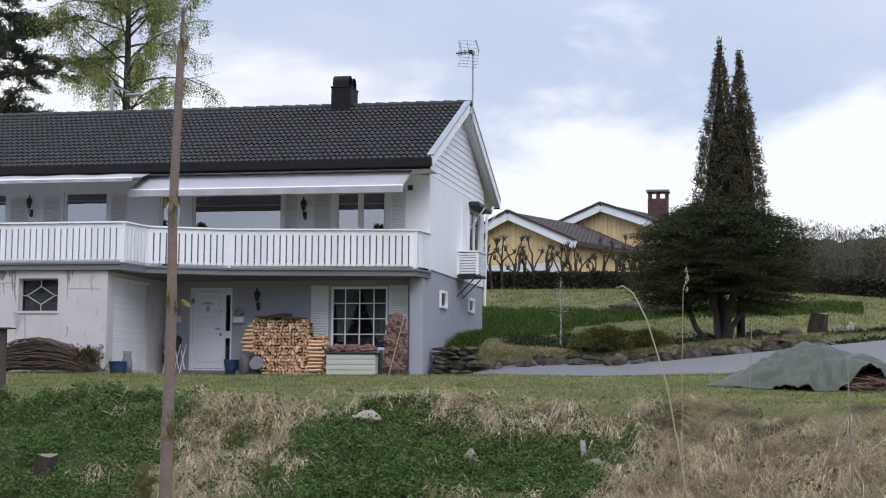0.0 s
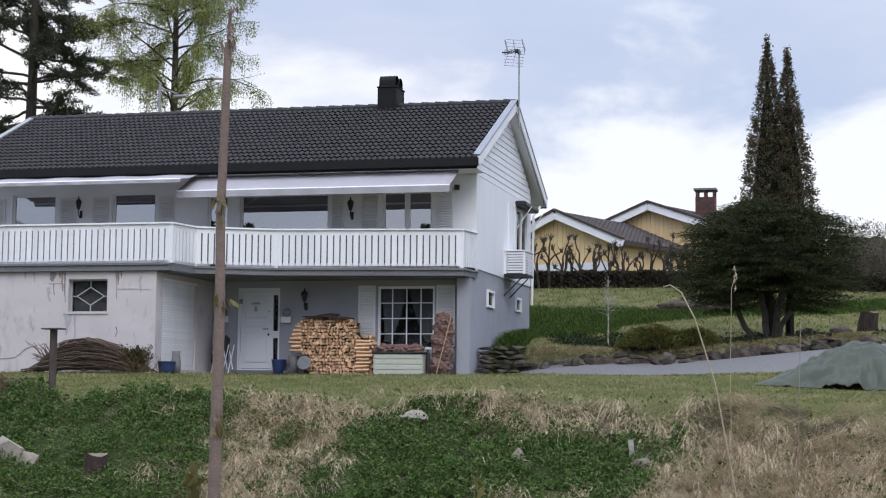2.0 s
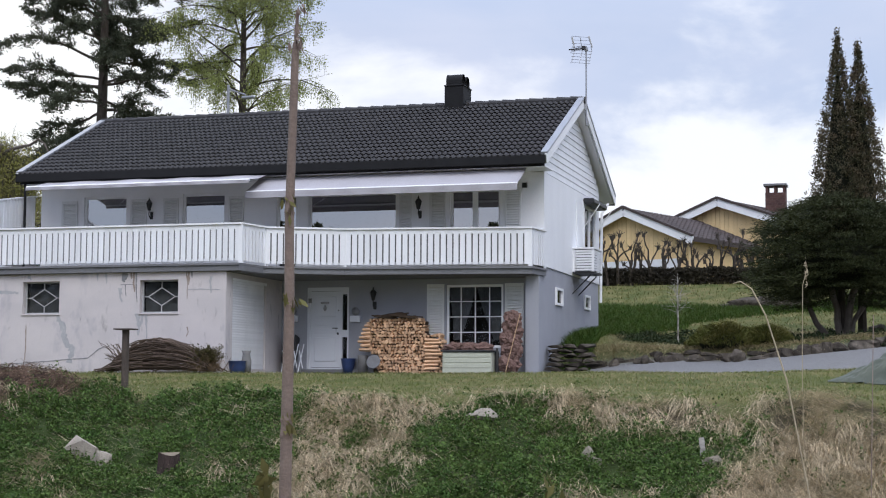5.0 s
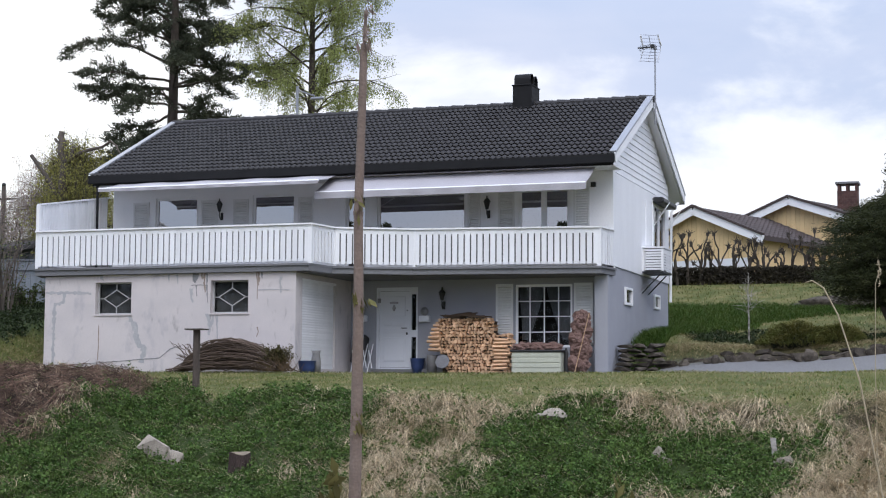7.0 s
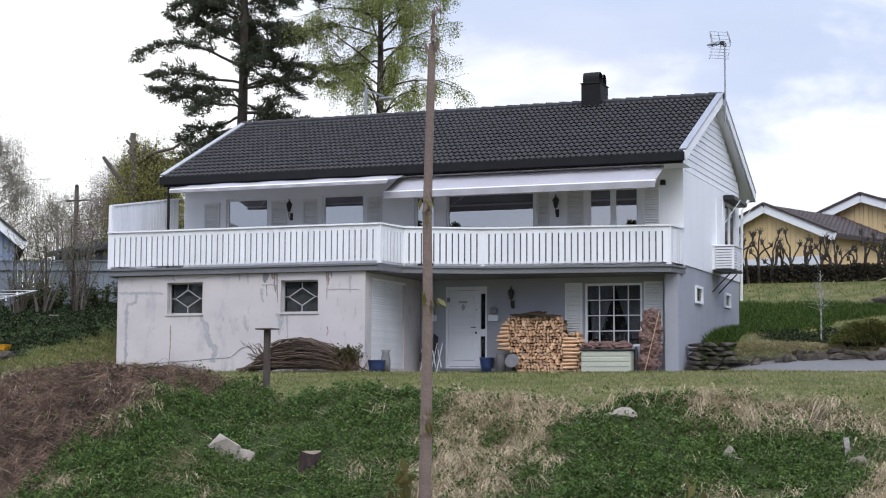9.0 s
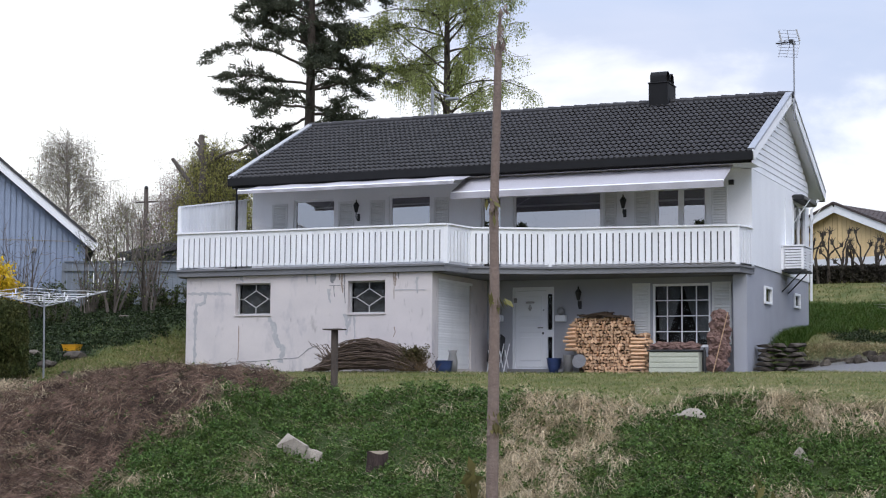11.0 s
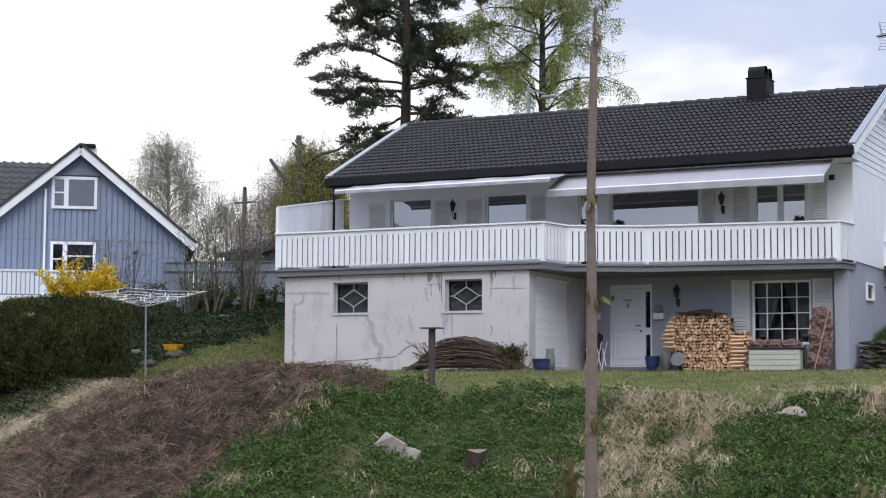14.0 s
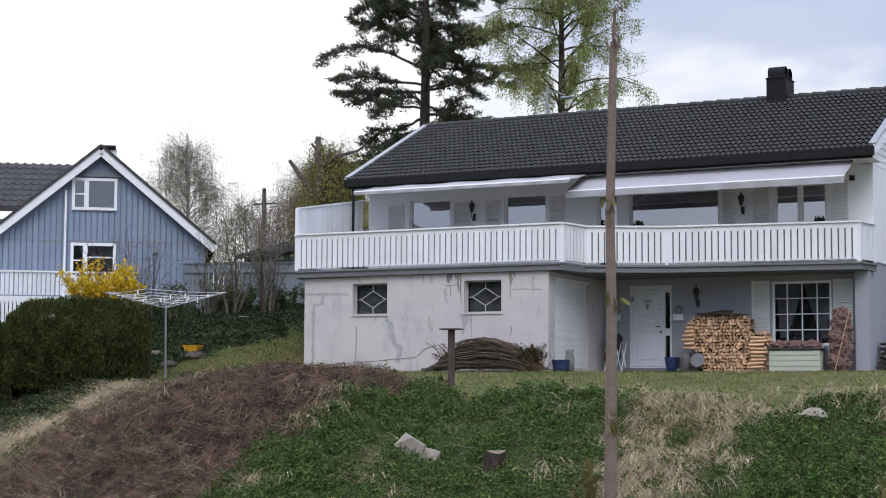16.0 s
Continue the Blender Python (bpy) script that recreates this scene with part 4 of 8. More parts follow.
for x in (0.02, 0.24, 0.50):
    part("frame_bar", tube([(x - 0.02, 3.42, 8.31), (x + 0.03, 3.58, 8.66), (x, 3.42, 9.01)], (0.009,) * 3, 5), ZINC, aerial)
for x, lean in ((0.02, 0.04), (0.48, 0.07)):
    part("reflector_strip", beam((x, 3.40, 9.02), (x + lean, 3.54, 8.73), 0.05, 0.008), WHITE, aerial)
for k in range(4):
    part("dipole", tube([(0.02, 3.20 + 0.03 * k, 8.56 + 0.045 * k), (0.30, 3.34, 8.66 + 0.03 * k)], (0.008, 0.008), 4), ZINC, aerial)
part("boom", beam((0.40, 3.60, 8.73), (0.02, 3.05, 8.60), 0.035, 0.035), BLACKIRON, aerial)
part("junction_box", box(0.28, 0.38, 3.42, 3.50, 8.66, 8.77, bevel=0.01), BLACKIRON, aerial)
part("clamp", box(0.34, 0.43, 3.51, 3.60, 8.64, 8.70, bevel=0.008), ZINC, aerial)
part("drainpipe", tube([(0.27, 7.3, 4.9), (0.10, 7.16, 4.6), (0.06, 7.15, 2.0)], (0.04,) * 3, 8), WHITE, house)
part("drainpipe", tube([(-13.98, -0.98, 4.94), (-13.98, -0.96, 4.4), (-13.98, -0.96, 2.45)], (0.035,) * 3, 8), BLACKTIN, house)

# ---- beside the front door ----
LOGEND = mat("split_wood", (0.66, 0.43, 0.27), (0.48, 0.29, 0.17), 0.85, 9, 70, 0.6, 0.3, vary=0.26)
LOGBARK = mat("log_bark", (0.05, 0.037, 0.028), (0.09, 0.06, 0.04), 0.95, 7, 50, 0.7, 0.5, vary=0.2)


def log_mesh(seed):
    """A split log with its cut end towards the front."""
    rnd = random.Random(seed)
    kind = rnd.choice((3, 3, 4, 4, 5))
    turn = rnd.uniform(0, 6.28)
    pts = []
    for k in range(kind):
        a = turn + 2 * math.pi * k / kind + rnd.uniform(-0.25, 0.25)
        r = rnd.uniform(0.72, 1.12)
        pts.append((math.cos(a) * r, math.sin(a) * r * 0.85))
    bm = bmesh.new()
    fr = [bm.verts.new((x, rnd.uniform(-0.02, 0.02), z)) for x, z in pts]
    bk = [bm.verts.new((x * rnd.uniform(0.85, 1.1), 0.36, z * rnd.uniform(0.85, 1.1))) for x, z in pts]
    f = bm.faces.new(fr)
    for k in range(kind):
        g = bm.faces.new((fr[k], bk[k], bk[(k + 1) % kind], fr[(k + 1) % kind]))
        g.material_index = 1 if k % 3 == 0 else 0
    bm.faces.new(bk[::-1])
    bmesh.ops.recalc_face_normals(bm, faces=bm.faces)
    bmesh.ops.bevel(bm, geom=[e for e in f.edges], offset=0.08, segments=1, affect="EDGES")
    me = bpy.data.meshes.new("log")
    bm.to_mesh(me)
    bm.free()
    me.materials.append(LOGEND)
    me.materials.append(LOGBARK)
    return me


def wood_pile():
    pile = empty("firewood_stack", (-3.5, -0.6, -0.13), "stack of split pale firewood against the grey wall", "firewood")
    meshes = [log_mesh(k) for k in range(14)]
    rnd = random.Random(8)
    z = -0.13
    made = 0
    while z < 1.2:
        x = -4.62
        while x < -2.40:
            s = rnd.uniform(0.042, 0.064)
            x += s * 1.6
            top = 1.20 + 0.06 * math.sin((x + 4.2) * 3) if x < -2.86 else 0.80
            left = -4.12 if z < 0.30 else (-4.55 + 0.20 * max(0, z - 0.55) / 0.6 if z > 0.42 else -4.3)
            if x < left or x > -2.43 or z > top or made >= 430:
                continue
            ob = new("log", meshes[rnd.randrange(14)])
            ob.parent = pile
            ob.location = Vector((x, -0.62 + rnd.uniform(-0.03, 0.03), z + s * 0.8 + rnd.uniform(-0.008, 0.008))) - pile.location
            ob.scale = (s * 1.16, 1.0, s * 1.14)
            ob.rotation_euler = (0, rnd.uniform(0, 6.28), rnd.uniform(-0.06, 0.06))
            made += 1
        z += 0.081
    # laid lengthways in the lower end and at the corner
    for k in range(9):
        zz = -0.02 + k * 0.09
        part("log", tube([(-2.86 + rnd.uniform(-0.04, 0.04), -0.66, zz), (-2.44 + rnd.uniform(-0.08, 0.03), -0.66, zz + rnd.uniform(-0.015, 0.015))], (0.040, 0.034), 4), LOGEND, pile)
    for k in range(7):
        zz = 0.46 + k * 0.10
        part("log", tube([(-4.58 + 0.06 * max(0, k - 3) + rnd.uniform(-0.05, 0.06), -0.66, zz), (-4.28, -0.66, zz + rnd.uniform(-0.015, 0.015))], (0.036, 0.045), 4), LOGEND, pile)
    for k in range(16):
        a = rnd.uniform(-4.3, -3.4)
        part("bark_strip", beam((a, -0.6 + rnd.uniform(-0.15, 0.1), 1.25 + rnd.uniform(0, 0.08)), (a + rnd.uniform(0.3, 0.6), -0.6, 1.26 + rnd.uniform(-0.03, 0.14)), 0.10, 0.03), LOGBARK, pile)
    part("core", box(-4.25, -2.9, -0.5, -0.3, -0.13, 1.12), LOGBARK, pile)


wood_pile()
BOXGREEN = mat("cushion_box_plastic", (0.47, 0.48, 0.39), (0.40, 0.41, 0.34), 0.55, 3, 40, 0.4, 0.08)
SACK = mat("net_sack", (0.23, 0.145, 0.125), (0.12, 0.075, 0.065), 0.9, 14, 60, 0.8, 0.6, bump_dist=0.03)
BLUEPOT = mat("blue_pot", (0.035, 0.06, 0.16), (0.03, 0.045, 0.11), 0.4, 5, 40, 0.4, 0.1)
GREYPOT = mat("grey_stoneware", (0.20, 0.195, 0.19), (0.2, 0.19, 0.19), 0.8, 6, 50, 0.6, 0.3)
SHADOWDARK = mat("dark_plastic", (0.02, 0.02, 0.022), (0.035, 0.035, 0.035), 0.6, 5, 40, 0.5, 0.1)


def lumpy(cx, cy, cz, rx, ry, rz, seed, amount=0.18, bm=None, sub=3):
    """A sagging lump."""
    bm = bm or bmesh.new()
    r = bmesh.ops.create_icosphere(bm, subdivisions=sub, radius=1)
    for v in r["verts"]:
        d = 1 + amount * noise.noise(v.co * 2.2 + Vector((seed * 3.1, seed, 0))) + amount * 0.5 * noise.noise(v.co * 5 + Vector((seed, 0, 7)))
        v.co = Vector((cx + v.co.x * rx * d, cy + v.co.y * ry * d, cz + max(v.co.z, -0.8) * rz * d))
    return bm


chest = empty("cushion_box", (-1.65, -0.85, -0.13), "pale green plastic garden box with dark lid", "box")
part("body", box(-2.27, -1.03, -1.10, -0.62, -0.13, 0.38, bevel=0.015), BOXGREEN, chest)
for k in range(3):
    part("rib", box(-2.25, -1.05, -1.112, -1.098, 0.0 + 0.13 * k, 0.10 + 0.13 * k, bevel=0.008), BOXGREEN, chest)
part("lid", box(-2.31, -0.99, -1.14, -0.58, 0.385, 0.43, bevel=0.015), SHADOWDARK, chest, "dark lid")
for k in range(3):
    thing("firewood_sack", lumpy(-2.03 + 0.36 * k, -0.86, 0.50, 0.27, 0.19, 0.12, k, 0.35, sub=4), SACK, "reddish net sack of kindling lying on the garden box", "sack", "firewood sacks")
for k, (x, z, rx, rz) in enumerate(((-0.70, 0.12, 0.29, 0.24), (-0.62, 0.42, 0.27, 0.24), (-0.66, 0.70, 0.26, 0.24), (-0.60, 0.96, 0.25, 0.24), (-0.60, 1.20, 0.21, 0.20))):
    thing("firewood_sack", lumpy(x, -0.70, z, rx, 0.2, rz, 10 + k, 0.38, sub=4), SACK, "reddish net sack of kindling stacked by the wall", "sack", "firewood sacks")
thing("broom_handle", tube([(-0.72, -0.98, -0.13), (-0.36, -0.93, 1.32)], (0.013, 0.012), 6), LOGEND, "thin wooden handle leaning on the sacks", "handle")
thing("furled_parasol", turned(((0.05, 0.0), (0.06, 0.25), (0.045, 0.5), (0.02, 0.62)), 8, (-0.97, -0.8, -0.13)), SHADOWDARK, "dark bundle standing beside the garden box", "bundle")
def open_pot(name, at, prof, material, label, group=""):
    """A pot with an open, hollow mouth."""
    pot = empty(name, at, label, "pot", group)
    inner = [(r - 0.015, z) for r, z in prof[::-1]]
    part("body", turned(prof + inner[:-1] + [(0.02, prof[0][1] + 0.03)], 14, at), material, pot, smooth=True)
    return pot


pot = open_pot("flower_pot", (-5.02, -0.22, -0.13), [(0.12, 0.0), (0.16, 0.18), (0.19, 0.36), (0.20, 0.38)], BLUEPOT, "blue glazed flower pot beside the front door")
part("soil", turned(((0.17, 0.33), (0.16, 0.34)), 12, (-5.02, -0.22, -0.13)), SHADOWDARK, pot)
pot = open_pot("flower_pot", (-6.48, -3.85, -0.19), [(0.17, 0.0), (0.19, 0.15), (0.215, 0.30), (0.225, 0.31)], BLUEPOT, "blue glazed pot at the garage corner")
open_pot("stone_jar", (-6.38, -3.55, -0.19), [(0.11, 0.0), (0.12, 0.3), (0.085, 0.48), (0.115, 0.56)], GREYPOT, "tall grey stoneware jar behind the blue pot")
open_pot("stone_jar", (-4.55, -0.45, -0.13), [(0.12, 0.0), (0.13, 0.4), (0.14, 0.46)], GREYPOT, "grey cylindrical pot beside the firewood")
dish = turned(((0.05, 0.0), (0.16, 0.03), (0.185, 0.06), (0.175, 0.065), (0.04, 0.02)), 18, (0, 0, 0))
bmesh.ops.rotate(dish, verts=dish.verts, cent=(0, 0, 0), matrix=Matrix.Rotation(radians(72), 3, "X"))
bmesh.ops.translate(dish, verts=dish.verts, vec=(-4.16, -0.72, 0.14))
thing("round_dish", dish, DECKGREY, "round grey dish leaning on the firewood", "dish", smooth=True)


def folded_chair(x, label):
    ch = empty("folding_chair", (x, -0.3, -0.13), label, "chair", "folded chairs")
    for s in (0, 0.30):
        part("leg", tube([(x + s * 0.5, -0.55, -0.13), (x + s * 0.5 + 0.02, -0.18, 0.62)], (0.016, 0.016), 6), DOORW, ch)
        part("arm", tube([(x + s * 0.5 + 0.02, -0.50, 0.45), (x + s * 0.5 + 0.12, -0.52, 0.0)], (0.016, 0.016), 6), DOORW, ch)
    bm = beam((x - 0.02, -0.36, 0.12), (x - 0.02, -0.16, 0.82), 0.30, 0.03, up=(1, 0, 0))
    part("backrest", bm, SHADOWDARK, ch, "black mesh backrest")


folded_chair(-6.72, "folded white garden chair with black back against the wall")
folded_chair(-6.42, "folded white garden chair leaning beside the front door")

# ---- pile of prunings at the garage wall ----
STICK = mat("pruned_stick", (0.13, 0.095, 0.075), (0.07, 0.052, 0.043), 0.9, 5, 50, 0.7, 0.3, vary=0.3, island=True)


def sticks(count, make, name, material, label, category, sides=4, parent=None):
    """Many thin bent sticks in one mesh: make(k) gives points and a radius."""
    verts, faces, base = [], [], 0
    for k in range(count):
        pts, rad = make(k)
        pts = np.asarray(pts, float)
        n = len(pts)
        d = np.gradient(pts, axis=0)
        d /= np.linalg.norm(d, axis=1)[:, None] + 1e-9
        s = np.cross(d, (0.31, 0.2, 0.93))
        s /= np.linalg.norm(s, axis=1)[:, None] + 1e-9
        t = np.cross(d, s)
        rr = rad * np.linspace(1, 0.45, n)
        for q in range(sides):
            a = 2 * math.pi * q / sides
            verts.append(pts + (s * math.cos(a) + t * math.sin(a)) * rr[:, None])
        for q in range(sides):
            q2 = (q + 1) % sides
            i = np.arange(n - 1)
            faces.append(np.stack([base + q * n + i, base + q2 * n + i, base + q2 * n + i + 1, base + q * n + i + 1], -1))
        base += sides * n
    ob = soup(name, np.concatenate(verts), np.concatenate(faces), material, parent)
    if category:
        tagged(ob, label, category, kind="stuff")
    return ob


rs = np.random.RandomState(3)


def pile_stick(k):
    u = rs.uniform(-1, 1)
    h = rs.uniform(0.02, 0.72) ** 0.8
    length = rs.uniform(1.0, 2.7)
    c = -8.25 + 0.35 * u
    t = np.linspace(-0.5, 0.5, 9)
    x = c + t * length
    z = -0.13 + h * np.clip(1 - ((x + 8.2) / 1.35) ** 2 * 0.9, 0.04, 1) + 0.02 * rs.normal(size=9)
    y = -4.25 + rs.uniform(-0.45, 0.35) + 0.15 * t + 0.02 * rs.normal(size=9)
    if k % 9 == 0:
        x = -9.0 - (t + 0.5) * rs.uniform(0.3, 0.75)
        z = 0.05 + (t + 0.5) * rs.uniform(-0.05, 0.55) + 0.03 * rs.normal(size=9)
    return np.stack([x, y, z], -1), rs.uniform(0.010, 0.022)


def dry_sprig(k):
    a, l = rs.uniform(0, 6.28), rs.uniform(0.15, 0.5)
    t = np.linspace(0, 1, 4)
    z = -0.13 + t * l * rs.uniform(0.3, 1.1)
    return np.stack([-7.12 + 0.22 * rs.normal() + t * l * 0.6 * math.cos(a), -4.3 + 0.12 * rs.normal() + t * l * 0.5 * math.sin(a), z], -1), rs.uniform(0.004, 0.009)


sticks(300, dry_sprig, "dry_brushwood", mat("dry_sprigs", (0.16, 0.11, 0.065), (0.09, 0.062, 0.04), 0.95, 5, 50, 0.7, 0.2, vary=0.35, island=True), "brown dried conifer sprigs at the end of the pruning pile", "branches", 3)
sticks(210, pile_stick, "pruning_pile", STICK, "heap of long brown pruned branches beside the garage wall", "branches")


# ---- plants: shared makers ----


def leaf_mat(name, base, second, trans=0.25, vary=0.35, rough=0.6):
    return mat(name, base, second, rough, 3.0, 30, 0.7, 0.0, vary=vary, island=True, trans=trans, spec=0.12)


def leaf_quads(centres, size, seed, aspect=0.6, up=0.0, jitter=0.35, axis=None):
    """Small kite-shaped leaves round centres; up turns them to the sky, axis lays them along a way."""
    rs = np.random.RandomState(seed)
    c = np.asarray(centres, float)
    n = len(c)
    a = rs.normal(size=(n, 3))
    if axis is not None:
        a = a * 0.45 + axis
    a /= np.linalg.norm(a, axis=1)[:, None] + 1e-9
    b = rs.normal(size=(n, 3)) + np.array((0, 0, 0.0))
    nrm = np.cross(a, b)
    nrm += np.array((0, 0, up)) * np.linalg.norm(nrm, axis=1)[:, None]
    b = np.cross(nrm, a)
    b /= np.linalg.norm(b, axis=1)[:, None] + 1e-9
    s = (size * (1 + jitter * rs.uniform(-1, 1, n)))[:, None]
    w = s * aspect * 0.5
    v = np.stack([c - a * s * 0.5, c + b * w, c + a * s * 0.5, c - b * w], 1)
    f = np.arange(n * 4).reshape(n, 4)
    return v.reshape(-1, 3), f


def limb_mesh(limbs, sides=5):
    """One mesh of tapered limbs, each (points, first radius, last radius)."""
    verts, faces, base = [], [], 0
    for pts, r0, r1 in limbs:
        pts = np.asarray(pts, float)
        n = len(pts)
        d = np.gradient(pts, axis=0)
        d /= np.linalg.norm(d, axis=1)[:, None] + 1e-9
        s = np.cross(d, (0.83, 0.55, 0.11))
        s /= np.linalg.norm(s, axis=1)[:, None] + 1e-9
        t = np.cross(d, s)
        rr = np.linspace(r0, r1, n)
        for q in range(sides):
            a = 2 * math.pi * q / sides
            verts.append(pts + (s * math.cos(a) + t * math.sin(a)) * rr[:, None])
        i = np.arange(n - 1)
        for q in range(sides):
            q2 = (q + 1) % sides
            faces.append(np.stack([base + q * n + i, base + q2 * n + i, base + q2 * n + i + 1, base + q * n + i + 1], -1))
        base += sides * n
    return np.concatenate(verts), np.concatenate(faces)


def grow(start, way, length, radius, rs, wander=0.18, lift=0.0, n=7):
    """A wandering limb."""
    p = np.array(start, float)
    d = np.array(way, float)
    d /= np.linalg.norm(d)
    pts = [p.copy()]
    for k in range(n - 1):
        d = d + rs.normal(size=3) * wander + np.array((0, 0, lift))
        d /= np.linalg.norm(d)
        p = p + d * length / (n - 1)
        pts.append(p.copy())
    return np.array(pts)


PINE_LEAF = leaf_mat("pine_needles", (0.058, 0.068, 0.045), (0.095, 0.102, 0.066), 0.2)
BIRCH_LEAF = leaf_mat("birch_leaves", (0.26, 0.30, 0.09), (0.35, 0.37, 0.16), 0.5)
YEW_LEAF = leaf_mat("yew_sprays", (0.024, 0.032, 0.013), (0.052, 0.054, 0.020), 0.05, 0.45)
SPIRE_LEAF = leaf_mat("cypress_sprays", (0.066, 0.066, 0.036), (0.125, 0.088, 0.060), 0.15, 0.5)
HEDGE_LEAF = leaf_mat("hedge_sprays", (0.040, 0.052, 0.016), (0.086, 0.082, 0.028), 0.08, 0.5)
BUSH_LEAF = leaf_mat("bush_leaves", (0.035, 0.050, 0.016), (0.065, 0.075, 0.026), 0.2, 0.4)
FORSYTHIA = leaf_mat("yellow_blossom", (0.62, 0.42, 0.02), (0.50, 0.36, 0.04), 0.25, 0.3)
SHRUB_LEAF = leaf_mat("shrub_leaves", (0.075, 0.075, 0.032), (0.11, 0.10, 0.05), 0.2, 0.4)
YOUNG_LEAF = leaf_mat("young_leaves", (0.14, 0.17, 0.05), (0.20, 0.21, 0.08), 0.3, 0.35)
SPRING_LEAF = leaf_mat("spring_leaves", (0.26, 0.26, 0.065), (0.33, 0.30, 0.12), 0.45)
PALELEAF = leaf_mat("pale_leaves", (0.22, 0.22, 0.12), (0.30, 0.27, 0.20), 0.4)
PALETWIG = mat("pale_twig", (0.30, 0.265, 0.245), (0.20, 0.17, 0.155), 0.95, 6, 40, 0.6, 0.3, vary=0.3, island=True)
PINKBUD = leaf_mat("pink_buds", (0.30, 0.22, 0.20), (0.24, 0.20, 0.14), 0.3, 0.35)
TWIG = mat("bare_twig", (0.065, 0.055, 0.048), (0.105, 0.088, 0.075), 0.95, 6, 40, 0.6, 0.3, vary=0.25, island=True)
GREYTWIG = mat("grey_twig", (0.135, 0.115, 0.10), (0.075, 0.062, 0.055), 0.95, 6, 40, 0.6, 0.3, vary=0.3, island=True)
BIRCHBARK = mat("birch_bark", (0.42, 0.40, 0.37), (0.12, 0.10, 0.09), 0.85, 5, 40, 0.9, 0.4, stretch=(1, 1, 2.5))
# Bodies added inside foliage; the shade within is put into their colour.
DARKCORE = mat("foliage_shade_core", (0.010, 0.012, 0.007), (0.016, 0.017, 0.010), 0.95, 5, 40, 0.6, 0.3)


def pine(x, y, z_base, height, seed):
    rs = np.random.RandomState(seed)
    tree = empty("pine_tree", (x, y, z_base), "tall old Scots pine with dark needles and drooping limbs", "tree")
    trunk = np.stack([x + 0.25 * np.sin(np.linspace(0, 2.4, 14)), np.full(14, y), np.linspace(z_base, z_base + height, 14)], -1)
    v, f = limb_mesh([(trunk, 0.32, 0.07)], 9)
    soup("trunk", v, f, BARK, tree, smooth=True)
    limbs, tufts, axes_ = [], [], []
    zc, k = z_base + 5.9, 0
    while zc < z_base + height - 0.3:
        share = (zc - z_base - 5.9) / (height - 5.9)
        first = rs.uniform(0, 6.28)
        for b in range(5):
            a = first + b * 1.256 + rs.uniform(-0.35, 0.35)
            reach = (4.3 * (1 - share) ** 0.5 + 0.7) * rs.uniform(0.55, 1.08) * (0.6 + 0.4 * min(1, share / 0.16))
            way = np.array((math.cos(a), math.sin(a), rs.uniform(-0.05, 0.45) + 0.3 * share))
            start = np.array((np.interp(zc, trunk[:, 2], trunk[:, 0]), y, zc + rs.uniform(-0.25, 0.25)))
            main = grow(start, way, reach, 0.07, rs, 0.13, -0.09 + 0.06 * share, 10)
            limbs.append((main, 0.075 * (1 - 0.5 * share), 0.016))
            for q in range(3, 10):
                dv = main[q] - main[q - 1]
                dv = dv / np.linalg.norm(dv)
                for s in (-1, 1, 0):
                    side = np.cross(dv, (0, 0, 1)) * s * rs.uniform(0.5, 1.1) + dv * 0.8 + np.array((0, 0, rs.uniform(-0.45, 0.25)))
                    tw = grow(main[q], side, rs.uniform(0.45, 1.0) * (1.15 - 0.05 * q), 0.02, rs, 0.25, -0.02, 6)
                    limbs.append((tw, 0.014, 0.005))
                    for g in range(1, 6):
                        d = tw[g] - tw[g - 1]
                        d = d / (np.linalg.norm(d) + 1e-9)
                        m = rs.randint(14, 22)
                        tufts.append(tw[g] + rs.normal(size=(m, 3)) * np.array((0.10, 0.10, 0.055)) + np.array((0, 0, 0.04)))
                        axes_.append(np.tile(d * 0.7 + np.array((0, 0, 0.35)), (m, 1)))
        zc += rs.uniform(0.75, 1.1)
        k += 1
    v, f = limb_mesh(limbs, 4)
    soup("branchwork", v, f, BARK, tree)
    v, f = leaf_quads(np.concatenate(tufts), 0.17, seed, 0.24, axis=np.concatenate(axes_))
    soup("crown", v, f, PINE_LEAF, tree)
    return tree


